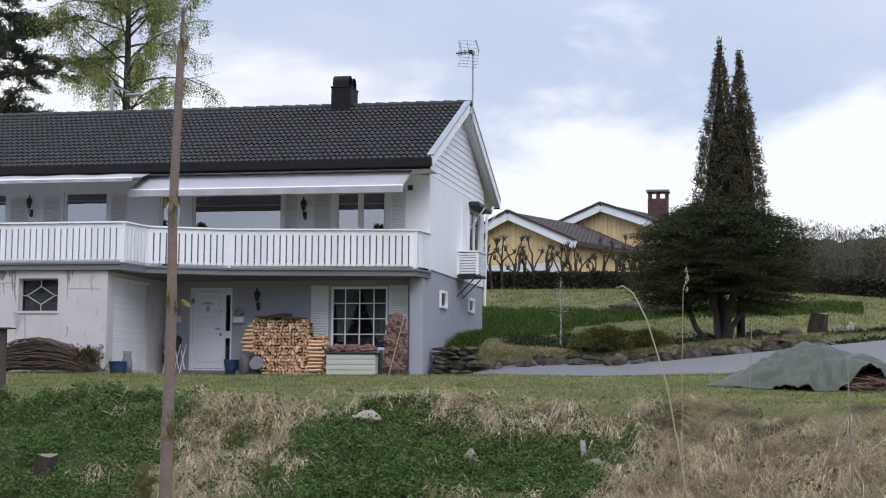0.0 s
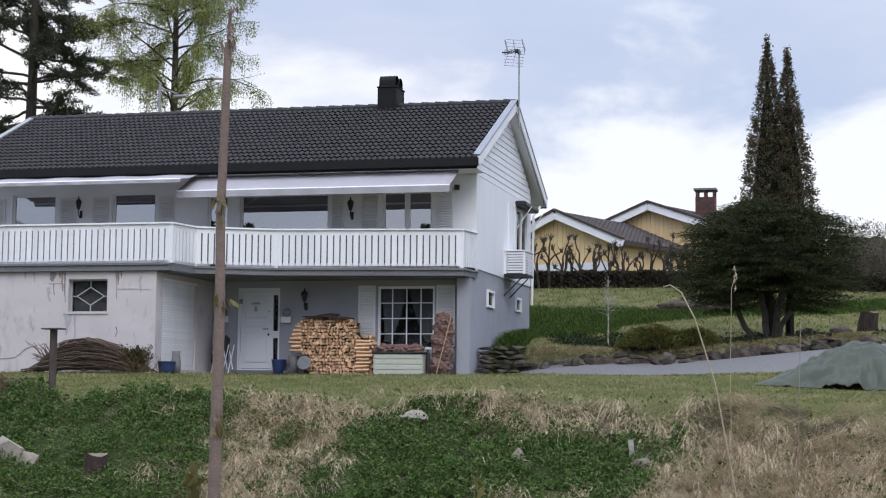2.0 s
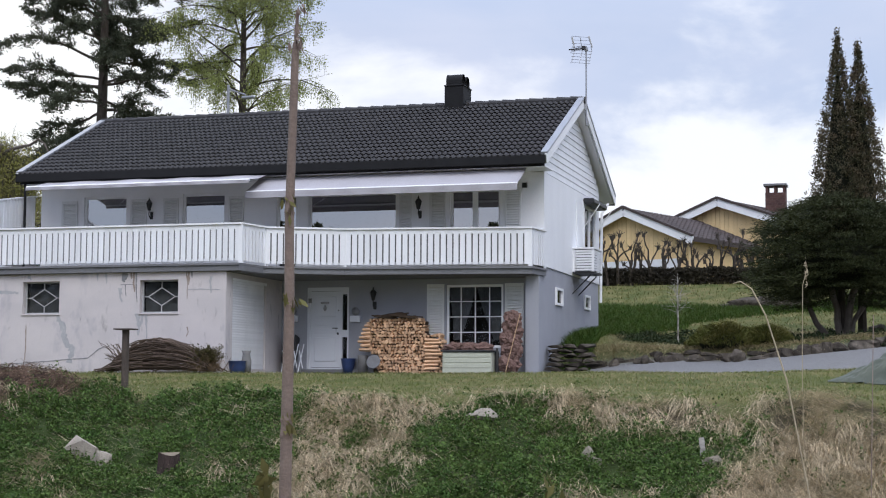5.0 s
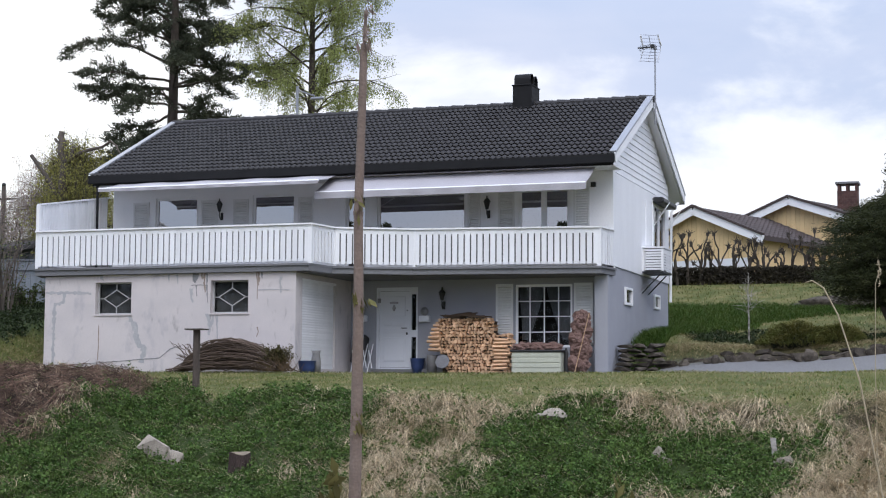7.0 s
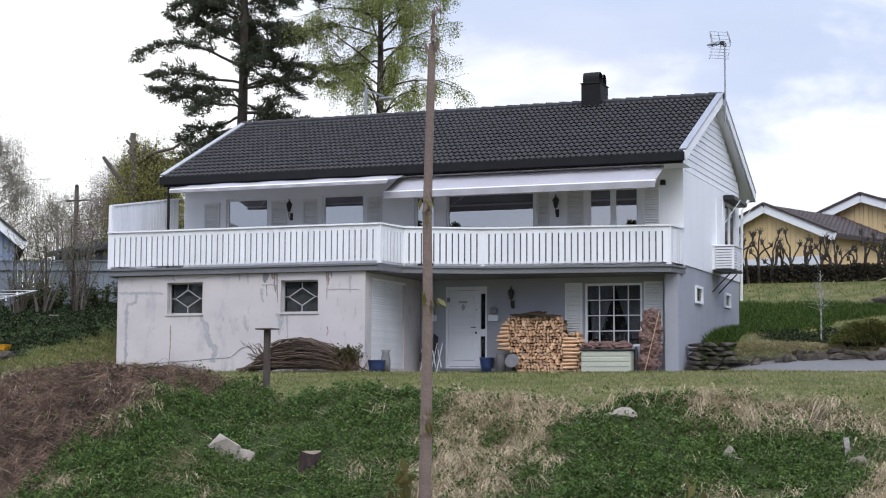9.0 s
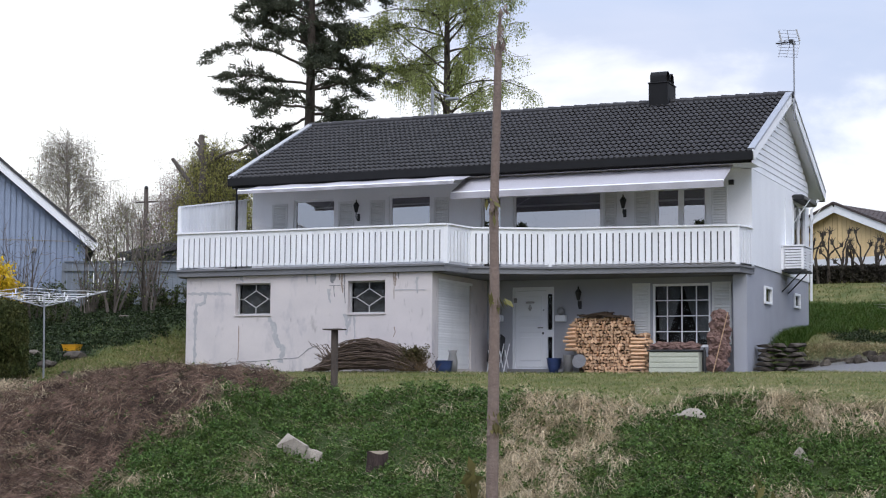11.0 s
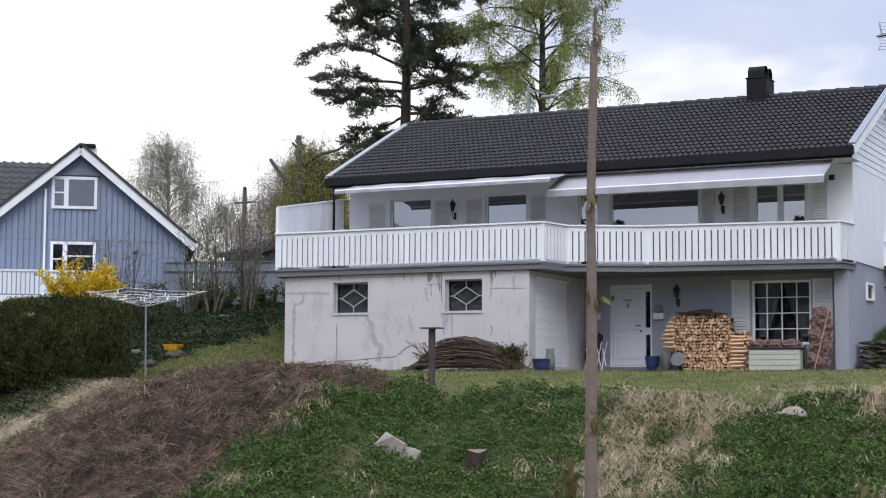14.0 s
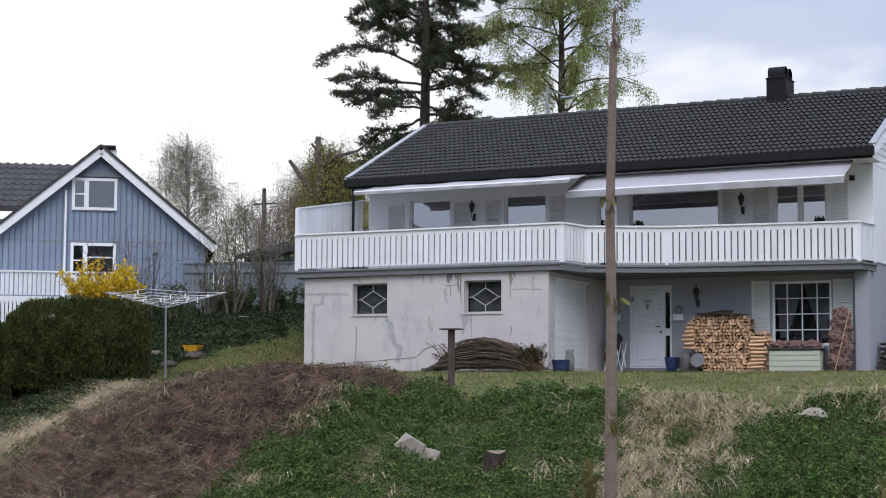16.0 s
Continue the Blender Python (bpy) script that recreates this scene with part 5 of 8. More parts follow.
def birch(x, y, z_base, height, spread, seed, leaf=0.085, dense=1.0, label="tall birch with fresh light green hanging leaves", low=0.3, bark=BARK, leaf_material=None, thick=0.22, gap=1.0):
    rs = np.random.RandomState(seed)
    tree = empty("birch_tree", (x, y, z_base), label, "tree")
    trunk = np.stack([x + 0.2 * np.sin(np.linspace(0, 3, 14)), np.full(14, y), np.linspace(z_base, z_base + height, 14)], -1)
    v, f = limb_mesh([(trunk, thick, 0.03)], 8)
    soup("trunk", v, f, bark, tree, smooth=True)
    limbs, leaves = [], []
    slim = min(1.0, height / 13)
    rise = (0.5, 1.3) if height > 9 else (0.6, 1.4)
    zc = z_base + height * low
    k = 0
    while zc < z_base + height:
        a = k * 2.4 + rs.uniform(-0.6, 0.6)
        share = (zc - z_base) / height
        reach = spread * (1.05 - share) ** 0.6 * rs.uniform(0.65, 1.1) * (1.0 if height < 9 else 0.75 + 0.25 * min(1.0, share / 0.6))
        start = np.array((np.interp(zc, trunk[:, 2], trunk[:, 0]), y, zc))
        main = grow(start, (math.cos(a), math.sin(a), rs.uniform(*rise)), reach, 0.05, rs, 0.15, -0.07, 8)
        limbs.append((main, 0.055 * slim, 0.012 * slim))
        for q in range(2, 8):
            for s in range(2):
                tw = grow(main[q], main[q] - main[q - 1] + rs.normal(size=3) * 0.16, rs.uniform(0.5, 1.3), 0.01, rs, 0.2, -0.10, 7)
                limbs.append((tw, 0.012 * slim, 0.004))
                for g in range(1, 7):
                    if rs.rand() < 0.55:
                        drop = rs.uniform(0.25, 0.95)
                        m = int(rs.randint(5, 11) * dense)
                        if m:
                            hang = tw[g] + np.stack([rs.normal(size=m) * 0.10, rs.normal(size=m) * 0.10, -drop * rs.rand(m)], -1)
                            leaves.append(hang)
                            limbs.append((np.stack([tw[g], tw[g] - np.array((0.02, 0, drop * 0.5)), tw[g] - np.array((0.0, 0, drop))]), 0.004, 0.003))
        zc += gap * height * rs.uniform(0.012, 0.03)
        k += 1
    v, f = limb_mesh(limbs, 3)
    soup("branchwork", v, f, bark, tree)
    v, f = leaf_quads(np.concatenate(leaves), leaf, seed, 0.75)
    soup("crown", v, f, leaf_material or BIRCH_LEAF, tree)
    return tree


def shell_points(n, rs, centre, radii, flat=0.0, inner=0.75):
    d = rs.normal(size=(n, 3))
    d /= np.linalg.norm(d, axis=1)[:, None]
    if flat:
        d[:, 2] = np.maximum(d[:, 2], -flat)
    r = rs.uniform(inner, 1.0, n) ** 0.6
    bump = 1 + 0.14 * np.sin(d[:, 0] * 7 + d[:, 2] * 5) * np.sin(d[:, 1] * 6 + 1)
    return np.asarray(centre) + d * np.asarray(radii) * (r * bump)[:, None]


def spreading_yew():
    rs = np.random.RandomState(12)
    cx, cy = 6.96, 4.3
    zb = float(ground_z(cx, cy))
    tree = empty("yew_tree", (cx, cy, zb), "broad dark evergreen with layered sprays on several bare trunks", "tree")
    for k, (dx, dy, tx, ty, r) in enumerate(((-0.30, 0.1, -1.45, -0.3, 0.085), (-0.02, -0.1, -0.22, 0.0, 0.10), (0.12, 0.1, 0.42, -0.2, 0.11), (0.2, -0.05, 1.0, 0.2, 0.08))):
        pts = np.array([(cx + dx + (tx - dx) * q ** 1.3, cy + dy + (ty - dy) * q, zb - 0.1 + 1.9 * q) for q in np.linspace(0, 1, 7)])
        pts[1:-1] += rs.normal(size=(5, 3)) * 0.03
        v, f = limb_mesh([(pts, r, r * 0.7)], 8)
        soup("trunk", v, f, GREYTWIG, tree, smooth=True)
    tufts, ax = [], []
    for k in range(720):
        a = rs.uniform(0, 2 * math.pi)
        h = round(rs.uniform(0, 1) * 15) / 15 + rs.uniform(-0.012, 0.012)
        reach = (2.60 + 0.10 * math.sin(a * 5 + 1) + 0.12 * math.sin(a * 3 + h * 9)) * float(np.interp(h, (0, 0.12, 0.3, 0.55, 0.8, 1), (0.74, 0.92, 1.0, 0.98, 0.86, 0.50))) * rs.uniform(0.82, 1.0)
        z = zb + 1.15 + 2.55 * h + 0.18 * math.sin(a * 3)
        way = np.array((math.cos(a), math.sin(a), 0.0))
        for q in np.linspace(0.45, 1, 7):
            m = 26
            p = np.array((cx, cy, z)) + way * reach * q + np.array((0, 0, 0.05 - 0.16 * q * q))
            tufts.append(p + rs.normal(size=(m, 3)) * np.array((0.15, 0.15, 0.034)))
            ax.append(np.tile(way + np.array((0, 0, -0.10)), (m, 1)))
    v, f = leaf_quads(np.concatenate(tufts), 0.10, 5, 0.17, axis=np.concatenate(ax), up=0.5)
    soup("crown", v, f, YEW_LEAF, tree)
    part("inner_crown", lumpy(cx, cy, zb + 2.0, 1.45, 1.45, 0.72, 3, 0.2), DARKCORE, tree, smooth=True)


def spire(x, y, z0, z1, radius, seed):
    rs = np.random.RandomState(seed)
    tree = empty("columnar_cypress", (x, y, float(ground_z(x, y))), "slender brownish green conifer rising to a point behind the yew", "tree", "twin conifers")
    v, f = limb_mesh([(np.array([(x, y, float(ground_z(x, y)) - 0.1), (x, y, z0), (x, y, z1 - 0.4)]), 0.13, 0.02)], 7)
    soup("trunk", v, f, BARK, tree)
    # drooping sprays in clumps on a widening body
    n, per = 1500, 15
    h = 1 - rs.uniform(0, 1, n) ** 0.62
    top = (1 - h) * (z1 - z0)
    a = rs.uniform(0, 2 * math.pi, n)
    rad = (radius * np.interp(top, (0, 0.5, 1.5, 3.0, 4.2, 6.0), (0.0, 0.08, 0.36, 0.80, 1.08, 1.14)) + 0.01) * (0.80 + 0.50 * fbm(a * 2.2, h * 9, seed)) * rs.uniform(0.35, 1.0, n) ** 0.5
    c = np.stack([x + np.cos(a) * rad, y + np.sin(a) * rad, z0 + h * (z1 - z0)], -1)
    c = np.repeat(c, per, 0) + rs.normal(size=(n * per, 3)) * np.array((0.042, 0.042, 0.06))
    a = np.repeat(a, per)
    ax = np.stack([np.cos(a) * 0.7, np.sin(a) * 0.7, rs.normal(0.1, 0.6, n * per)], -1)
    v, f = leaf_quads(c, 0.075, seed, 0.38, axis=ax)
    soup("crown", v, f, SPIRE_LEAF, tree)
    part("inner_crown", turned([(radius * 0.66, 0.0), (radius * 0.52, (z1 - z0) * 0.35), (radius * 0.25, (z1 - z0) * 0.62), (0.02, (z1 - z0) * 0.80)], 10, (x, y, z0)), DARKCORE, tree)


spreading_yew()
spire(6.95, 4.75, 3.3, 9.12, 0.70, 31)
spire(7.47, 4.95, 3.3, 8.82, 0.70, 32)
pine(-22.8, 18.9, 3.0, 17.0, 7)
birch(-16.15, 17.8, 3.3, 16.4, 4.6, 9, leaf=0.060, dense=6.0, gap=0.48, low=0.38)


def shrub(name, x, y, height, width, stems, seed, material, leaf, dense, label, category="shrub", twig=TWIG, z=None, group=""):
    """A many-stemmed bush of thin twigs with scattered leaves."""
    rs = np.random.RandomState(seed)
    z = float(ground_z(x, y)) if z is None else z
    bush = empty(name, (x, y, z), label, category, group)
    limbs, leaves = [], []
    for k in range(stems):
        a = rs.uniform(0, 2 * math.pi)
        lean = rs.uniform(0.05, 0.5) * width / height
        main = grow((x + 0.1 * width * math.cos(a), y + 0.1 * width * math.sin(a), z - 0.05), (math.cos(a) * lean, math.sin(a) * lean, 1), height * rs.uniform(0.6, 1.0), 0.02, rs, 0.10, 0.0, 8)
        limbs.append((main, 0.012 + 0.006 * height, 0.005))
        for q in range(2, 8):
            for s in range(2):
                tw = grow(main[q], (main[q] - main[q - 1]) * 1.2 + rs.normal(size=3) * 0.13 * height, height * rs.uniform(0.08, 0.24), 0.006, rs, 0.2, 0.02, 5)
                limbs.append((tw, 0.007, 0.003))
                m = rs.poisson(dense)
                if m:
                    leaves.append(tw[rs.randint(1, 5, m)] + rs.normal(size=(m, 3)) * 0.05 * height ** 0.5)
    v, f = limb_mesh(limbs, 3)
    soup("branchwork", v, f, twig, bush)
    if leaves:
        v, f = leaf_quads(np.concatenate(leaves), leaf, seed, 0.65)
        soup("foliage", v, f, material, bush)
    return bush


# ---- right-hand garden ----
STONE = mat("field_stone", (0.105, 0.090, 0.075), (0.034, 0.028, 0.023), 0.95, 7, 40, 0.9, 0.7, vary=0.45, bump_dist=0.03)
PALE_STONE = mat("pale_stone", (0.36, 0.32, 0.27), (0.17, 0.148, 0.122), 0.9, 6, 40, 0.7, 0.6, vary=0.15, bump_dist=0.03)
STUMPBARK = mat("stump_bark", (0.072, 0.052, 0.047), (0.028, 0.021, 0.019), 0.95, 14, 60, 0.8, 0.9, stretch=(1, 1, 0.25), bump_dist=0.03)
STUMPWOOD = mat("weathered_stump", (0.10, 0.082, 0.07), (0.05, 0.04, 0.035), 0.95, 8, 50, 0.8, 0.8, stretch=(1, 1, 0.3), bump_dist=0.03)
CUTWOOD = mat("cut_stump_top", (0.22, 0.18, 0.13), (0.14, 0.115, 0.09), 0.9, 12, 60, 0.6, 0.4)


def stone_mesh(seed, flat=1.0):
    rnd = random.Random(seed)
    bm = bmesh.new()
    for k in range(17):
        d = Vector((rnd.gauss(0, 1), rnd.gauss(0, 1), rnd.gauss(0, 1))).normalized() * 0.72
        bm.verts.new([max(-0.5, min(0.5, q * rnd.uniform(0.85, 1.1))) for q in d])
    hull = bmesh.ops.convex_hull(bm, input=bm.verts)
    bmesh.ops.delete(bm, geom=[v for v in bm.verts if not v.link_faces], context="VERTS")
    me = bpy.data.meshes.new("stone")
    bm.to_mesh(me)
    bm.free()
    me.materials.append(STONE)
    return me


STONES = [stone_mesh(k) for k in range(8)]


def lay_stones(parent, places):
    for k, (x, y, z, sx, sy, sz, rz) in enumerate(places):
        ob = new("stone", STONES[k % 8])
        ob.parent = parent
        ob.location = Vector((x, y, z)) - parent.location
        ob.scale, ob.rotation_euler = (sx, sy, sz), (0.05 * math.sin(k), 0.08 * math.cos(k * 2), rz)


rnd = random.Random(17)
edge = empty("garden_wall", (4, 1.3, 0), "low dry-stone edging between gravel drive and garden", "stone wall")
spots = []
x = 0.9
while x < 9.4:
    w = rnd.uniform(0.3, 0.85)
    y = float(drive_edge(x)) + rnd.uniform(-0.08, 0.06)
    z = float(ground_z(x, y - 0.25))
    spots.append((x + w / 2, y, z + rnd.uniform(0.03, 0.1), w, 0.36, rnd.uniform(0.22, 0.40), rnd.uniform(-0.2, 0.2)))
    if rnd.random() < 0.85:
        spots.append((x + w / 2 + rnd.uniform(-0.1, 0.1), y + 0.10, z + rnd.uniform(0.17, 0.25), w * rnd.uniform(0.7, 1.1), 0.3, rnd.uniform(0.10, 0.20), rnd.uniform(-0.3, 0.3)))
    x += w * 0.66
lay_stones(edge, spots)
heap = empty("stacked_slabs", (0.5, 0.2, 0), "stack of flat grey stone slabs at the house corner", "stone wall")
spots = []
for c in range(6):
    x = 0.06
    while x < 1.05 - 0.04 * c:
        w = rnd.uniform(0.28, 0.5)
        spots.append((x + w / 2, 0.10 + rnd.uniform(-0.05, 0.08) + 0.06 * c, -0.02 + 0.115 * c, w, 0.42, 0.11, rnd.uniform(-0.15, 0.15)))
        x += w * 0.97
lay_stones(heap, spots)
for k, (x, y, zo, sx, sy, sz) in enumerate(((2.35, 1.05, 0.06, 0.22, 0.2, 0.16), (2.75, 1.15, 0.04, 0.14, 0.14, 0.12), (4.6, 1.25, 0.12, 0.35, 0.3, 0.2))):
    thing("stone", lumpy(x, y, float(ground_z(x, y)) + zo, sx * 0.5, sy * 0.5, sz, 40 + k, 0.3, sub=2), STONE, "loose grey stone at the edge of the drive", "stone", "loose stones")
thing("rock_outcrop", lumpy(4.3, 12.2, float(ground_z(4.3, 12.2)) - 0.02, 1.5, 0.5, 0.28, 51, 0.4), STONE, "low grey rock showing through the upper lawn", "rock", smooth=True)


def stump(x, y, r, h, label, tilt=0.0, z=None):
    z = float(ground_z(x, y)) if z is None else z
    st = empty("tree_stump", (x, y, z), label, "stump")
    bm = bmesh.new()
    rings = []
    for zz, rr in ((-0.1, 1.25), (0.05, 1.08), (h * 0.5, 1.0), (h, 0.96)):
        rings.append([bm.verts.new((x + math.cos(a) * r * rr * (1 + 0.10 * math.sin(5 * a) + 0.06 * math.sin(9 * a + zz * 5) + 0.03 * math.sin(16 * a)) + tilt * zz, y + math.sin(a) * r * rr, z + zz + (0.03 * math.sin(a * 2) if zz == h else 0))) for a in (2 * math.pi * k / 18 for k in range(18))])
    for r0, r1 in zip(rings, rings[1:]):
        for k in range(18):
            bm.faces.new((r0[k], r0[(k + 1) % 18], r1[(k + 1) % 18], r1[k]))
    part("trunk", bm, STUMPBARK, st)
    bm2 = bmesh.new()
    bm2.faces.new([bm2.verts.new((x + math.cos(a) * r * 0.93 * (1 + 0.10 * math.sin(5 * a)) + tilt * h, y + math.sin(a) * r * 0.93, z + h + 0.004 + 0.03 * math.sin(a * 2))) for a in (2 * math.pi * k / 18 for k in range(18))])
    part("cut_top", bm2, CUTWOOD, st, "pale sawn top")


stump(9.45, 7.0, 0.25, 0.70, "tall grey weathered stump in the garden", 0.14)
for k, (x, y, s) in enumerate(((8.75, 6.9, 0.32), (9.0, 6.6, 0.22), (10.1, 7.0, 0.3), (10.45, 7.1, 0.34), (7.9, 6.2, 0.3))):
    thing("garden_stone", lumpy(x, y, float(ground_z(x, y)) + s * 0.4, s, s * 0.8, s * 0.75, 60 + k, 0.3, sub=2), STONE, "mossy boulder beside the garden stump", "stone", "garden boulders")
shrub("rock_plant", 10.2, 6.7, 0.5, 0.7, 30, 70, leaf_mat("pale_flowers", (0.55, 0.52, 0.46), (0.30, 0.34, 0.16), 0.2), 0.07, 3, "pale flowering cushion plant by the stump", "plant")
# low spreading conifer by the drive
def low_spread(x, y, w, d, h, seed, material, label, n=4200):
    rs = np.random.RandomState(seed)
    z = float(ground_z(x, y))
    bush = empty("low_juniper", (x, y, z), label, "shrub", "low junipers")
    a = rs.uniform(0, 2 * math.pi, n)
    r = rs.uniform(0, 1, n) ** 0.5
    px, py = x + np.cos(a) * r * w, y + np.sin(a) * r * d
    pz = z + h * (1 - r ** 2.2) * rs.uniform(0.55, 1.0, n) * (0.75 + 0.5 * fbm(px * 3, py * 3, seed)) + 0.04
    ax = np.stack([np.cos(a), np.sin(a), np.full(n, 0.5)], -1)
    v, f = leaf_quads(np.stack([px, py, pz + 0.05], -1), 0.17, seed, 0.13, axis=ax)
    soup("sprays", v, f, material, bush)
    part("inner_crown", lumpy(x, y, z + h * 0.2, w * 0.7, d * 0.7, h * 0.35, seed, 0.2, sub=2), DARKCORE, bush)


JUNIPER = leaf_mat("juniper_sprays", (0.085, 0.095, 0.025), (0.14, 0.12, 0.04), 0.1)
low_spread(4.2, 1.75, 0.95, 0.5, 0.62, 81, JUNIPER, "low golden-green juniper over the stone edging")
low_spread(5.2, 1.95, 0.75, 0.45, 0.45, 82, JUNIPER, "low golden-green juniper over the stone edging")
yt = empty("young_tree", (2.94, 2.64, float(ground_z(2.94, 2.64))), "young tree with pale thin trunk and bare twigs", "tree")
yt_rs, yt_z = np.random.RandomState(14), float(ground_z(2.94, 2.64))
yt_limbs = [(np.array([(2.94, 2.64, yt_z - 0.05), (2.95, 2.64, yt_z + 0.7), (2.93, 2.64, yt_z + 1.3), (2.95, 2.64, yt_z + 1.85)]), 0.026, 0.008)]
for k in range(46):
    zz = yt_rs.uniform(0.75, 1.75)
    yt_limbs.append((grow((2.94, 2.64, yt_z + zz), (yt_rs.normal(), yt_rs.normal(), 0.9), (2.0 - zz) * yt_rs.uniform(0.25, 0.55), 0.004, yt_rs, 0.2, 0.05, 5), 0.005, 0.003))
v, f = limb_mesh(yt_limbs, 5)
soup("trunk", v, f, BIRCHBARK, yt)

# woodpile under a tarpaulin
TARP = mat("green_tarpaulin", (0.058, 0.070, 0.046), (0.036, 0.046, 0.030), 0.5, 2.5, 60, 0.6, 0.3, bump_dist=0.01)


def tarpaulin():
    tp = empty("covered_woodpile", (9.2, -6.7, -0.45), "pile of branches under a green tarpaulin on the lawn", "woodpile")
    xs_ = np.linspace(7.2, 10.95, 110)
    prof = np.interp(xs_, (7.2, 7.5, 8.0, 8.6, 9.1, 9.6, 10.1, 10.5, 10.8, 10.95), (0.02, 0.11, 0.36, 0.70, 0.82, 0.80, 0.66, 0.50, 0.34, 0.22))
    half = np.interp(xs_, (7.2, 8.2, 9.2, 9.6, 10.4, 10.95), (0.06, 0.68, 1.0, 0.95, 0.85, 0.55))
    nv = 45
    V = np.linspace(-1, 1, nv)
    X = np.repeat(xs_[:, None], nv, 1)
    S = V[None, :]
    Y = -6.7 + S * half[:, None]
    g = ground_z(X, Y)
    Z = g + prof[:, None] * np.clip(1 - np.where(S < 0, np.abs(S) ** 1.55, np.abs(S) ** 2.0), 0, 1) + 0.02
    # pleats fan out from the crown to the near hem, and sharp creases cross the cloth
    fan = (X - 9.25) / (0.30 + 0.70 * np.abs(S))
    folds = 0.22 * (0.5 - np.abs(np.sin(fan * 5.5 + 0.6))) * np.abs(S) ** 1.3 * np.exp(-(fan / 0.62) ** 2) + 0.05 * (0.4 - np.abs(np.sin(X * 3.1 + S * 2.2))) * np.abs(S)
    folds = folds - 0.55 * np.abs(fbm(X * 1.5 + Y, Y * 1.5 - 0.6 * X, 3) - 0.5) - 0.34 * np.abs(fbm(X * 3.5 + 2, Y * 5.5, 4) - 0.5) + 0.07
    Z = Z + folds * np.clip(prof[:, None] * 1.6, 0, 1)
    # the near edge is drawn up over the branches
    lift = np.exp(-((X - 10.28) / 0.42) ** 2) * np.clip((-S - 0.40) / 0.60, 0, 1)
    Z = Z + 0.52 * lift
    lift2 = np.exp(-((X - 8.85) / 0.24) ** 2) * np.clip((-S - 0.6) / 0.4, 0, 1)
    Z = Z + 0.13 * lift2
    Z = np.maximum(Z, g + 0.015)
    n0 = len(xs_)
    i, j = np.meshgrid(np.arange(nv - 1), np.arange(n0 - 1))
    a = (j * nv + i).ravel()
    f = np.stack([a, a + nv, a + nv + 1, a + 1], -1)
    v = np.stack([X, Y, Z], -1).reshape(-1, 3)
    low = v - np.array((0, 0, 0.012))
    soup("tarpaulin", np.concatenate([v, low]), np.concatenate([f, f[:, ::-1] + len(v)]), TARP, tp, "creased green tarpaulin", smooth=True)
    rs = np.random.RandomState(6)

    def st(k):
        x = rs.uniform(8.6, 10.8) if k % 2 else rs.uniform(9.95, 11.1)
        y = rs.uniform(-7.2, -6.2) if k % 2 else rs.uniform(-7.65, -7.0)
        z = float(ground_z(x, y)) + rs.uniform(0.02, 0.08 + 0.22 * math.exp(-((x - 10.3) / 0.5) ** 2))
        a = rs.normal(0, 0.5)
        l = rs.uniform(0.2, 0.6)
        t = np.linspace(-0.5, 0.5, 4)[:, None]
        return np.array((x, y, z)) + t * l * np.array((math.cos(a), math.sin(a), rs.normal(0, 0.2))), rs.uniform(0.005, 0.012)

    sticks(560, st, "branchwood", PINKSTICK, "", "", 4, tp)


PINKSTICK = mat("cut_branches", (0.24, 0.15, 0.115), (0.13, 0.085, 0.065), 0.9, 6, 50, 0.7, 0.3, vary=0.3, island=True)
tarpaulin()

# ---- yellow houses beyond the clipped trees ----
YELLOW = mat("yellow_boards", (0.72, 0.53, 0.28), (0.64, 0.47, 0.245), 0.7, 2, 40, 0.5, 0.1, vary=0.06)
BRICKDARK = mat("chimney_brick", (0.10, 0.05, 0.042), (0.06, 0.032, 0.03), 0.85, 8, 60, 0.7, 0.4, vary=0.2)
BROWNROOF = mat("brown_tiles", (0.060, 0.043, 0.040), (0.040, 0.030, 0.029), 0.75, 2, 30, 0.7, 0.3, vary=0.15, island=True)


def frame_of(x, y, z, turn):
    return Matrix.Translation((x, y, z)) @ Matrix.Rotation(radians(turn), 4, "Z")


def put(bm, m):
    bmesh.ops.transform(bm, matrix=m, verts=bm.verts)
    return bm


def pantiles(m, u0, u1, v0, v1, z_of, pitch_u, pitch_v, name, material, parent, lift=0.05, label=""):
    """Rows of curved tiles on a slope; local u along the eave, v up the slope in plan."""
    nu, nv = max(1, round((u1 - u0) / pitch_u)), max(1, round(abs(v1 - v0) / pitch_v))
    prof = ((0.0, 0.0), (0.12, 0.5), (0.3, 1.0), (0.48, 0.5), (0.62, 0.05), (0.85, 0.0), (1.0, 0.0))
    V, F, base = [], [], 0
    for j in range(nv):
        va, vb = v0 + (v1 - v0) * j / nv, v0 + (v1 - v0) * (j + 1.06) / nv
        for i in range(nu):
            ua = u0 + (u1 - u0) * i / nu
            du = (u1 - u0) / nu
            for vv, hh in ((va, 0.035), (vb, 0.0)):
                for q, h in prof:
                    p = m @ Vector((ua + q * du, vv, z_of(vv) + hh + h * lift))
                    V.append(p[:])
            for q, h in prof:
                p = m @ Vector((ua + q * du, va, z_of(va) - 0.02))
                V.append(p[:])
            k = len(prof)
            for q in range(k - 1):
                F.append((base + q, base + q + 1, base + k + q + 1, base + k + q))
                F.append((base + 2 * k + q, base + 2 * k + q + 1, base + q + 1, base + q))
            base += 3 * k
    ob = soup(name, V, F, material, parent, label)
    return tagged(ob, kind="stuff")


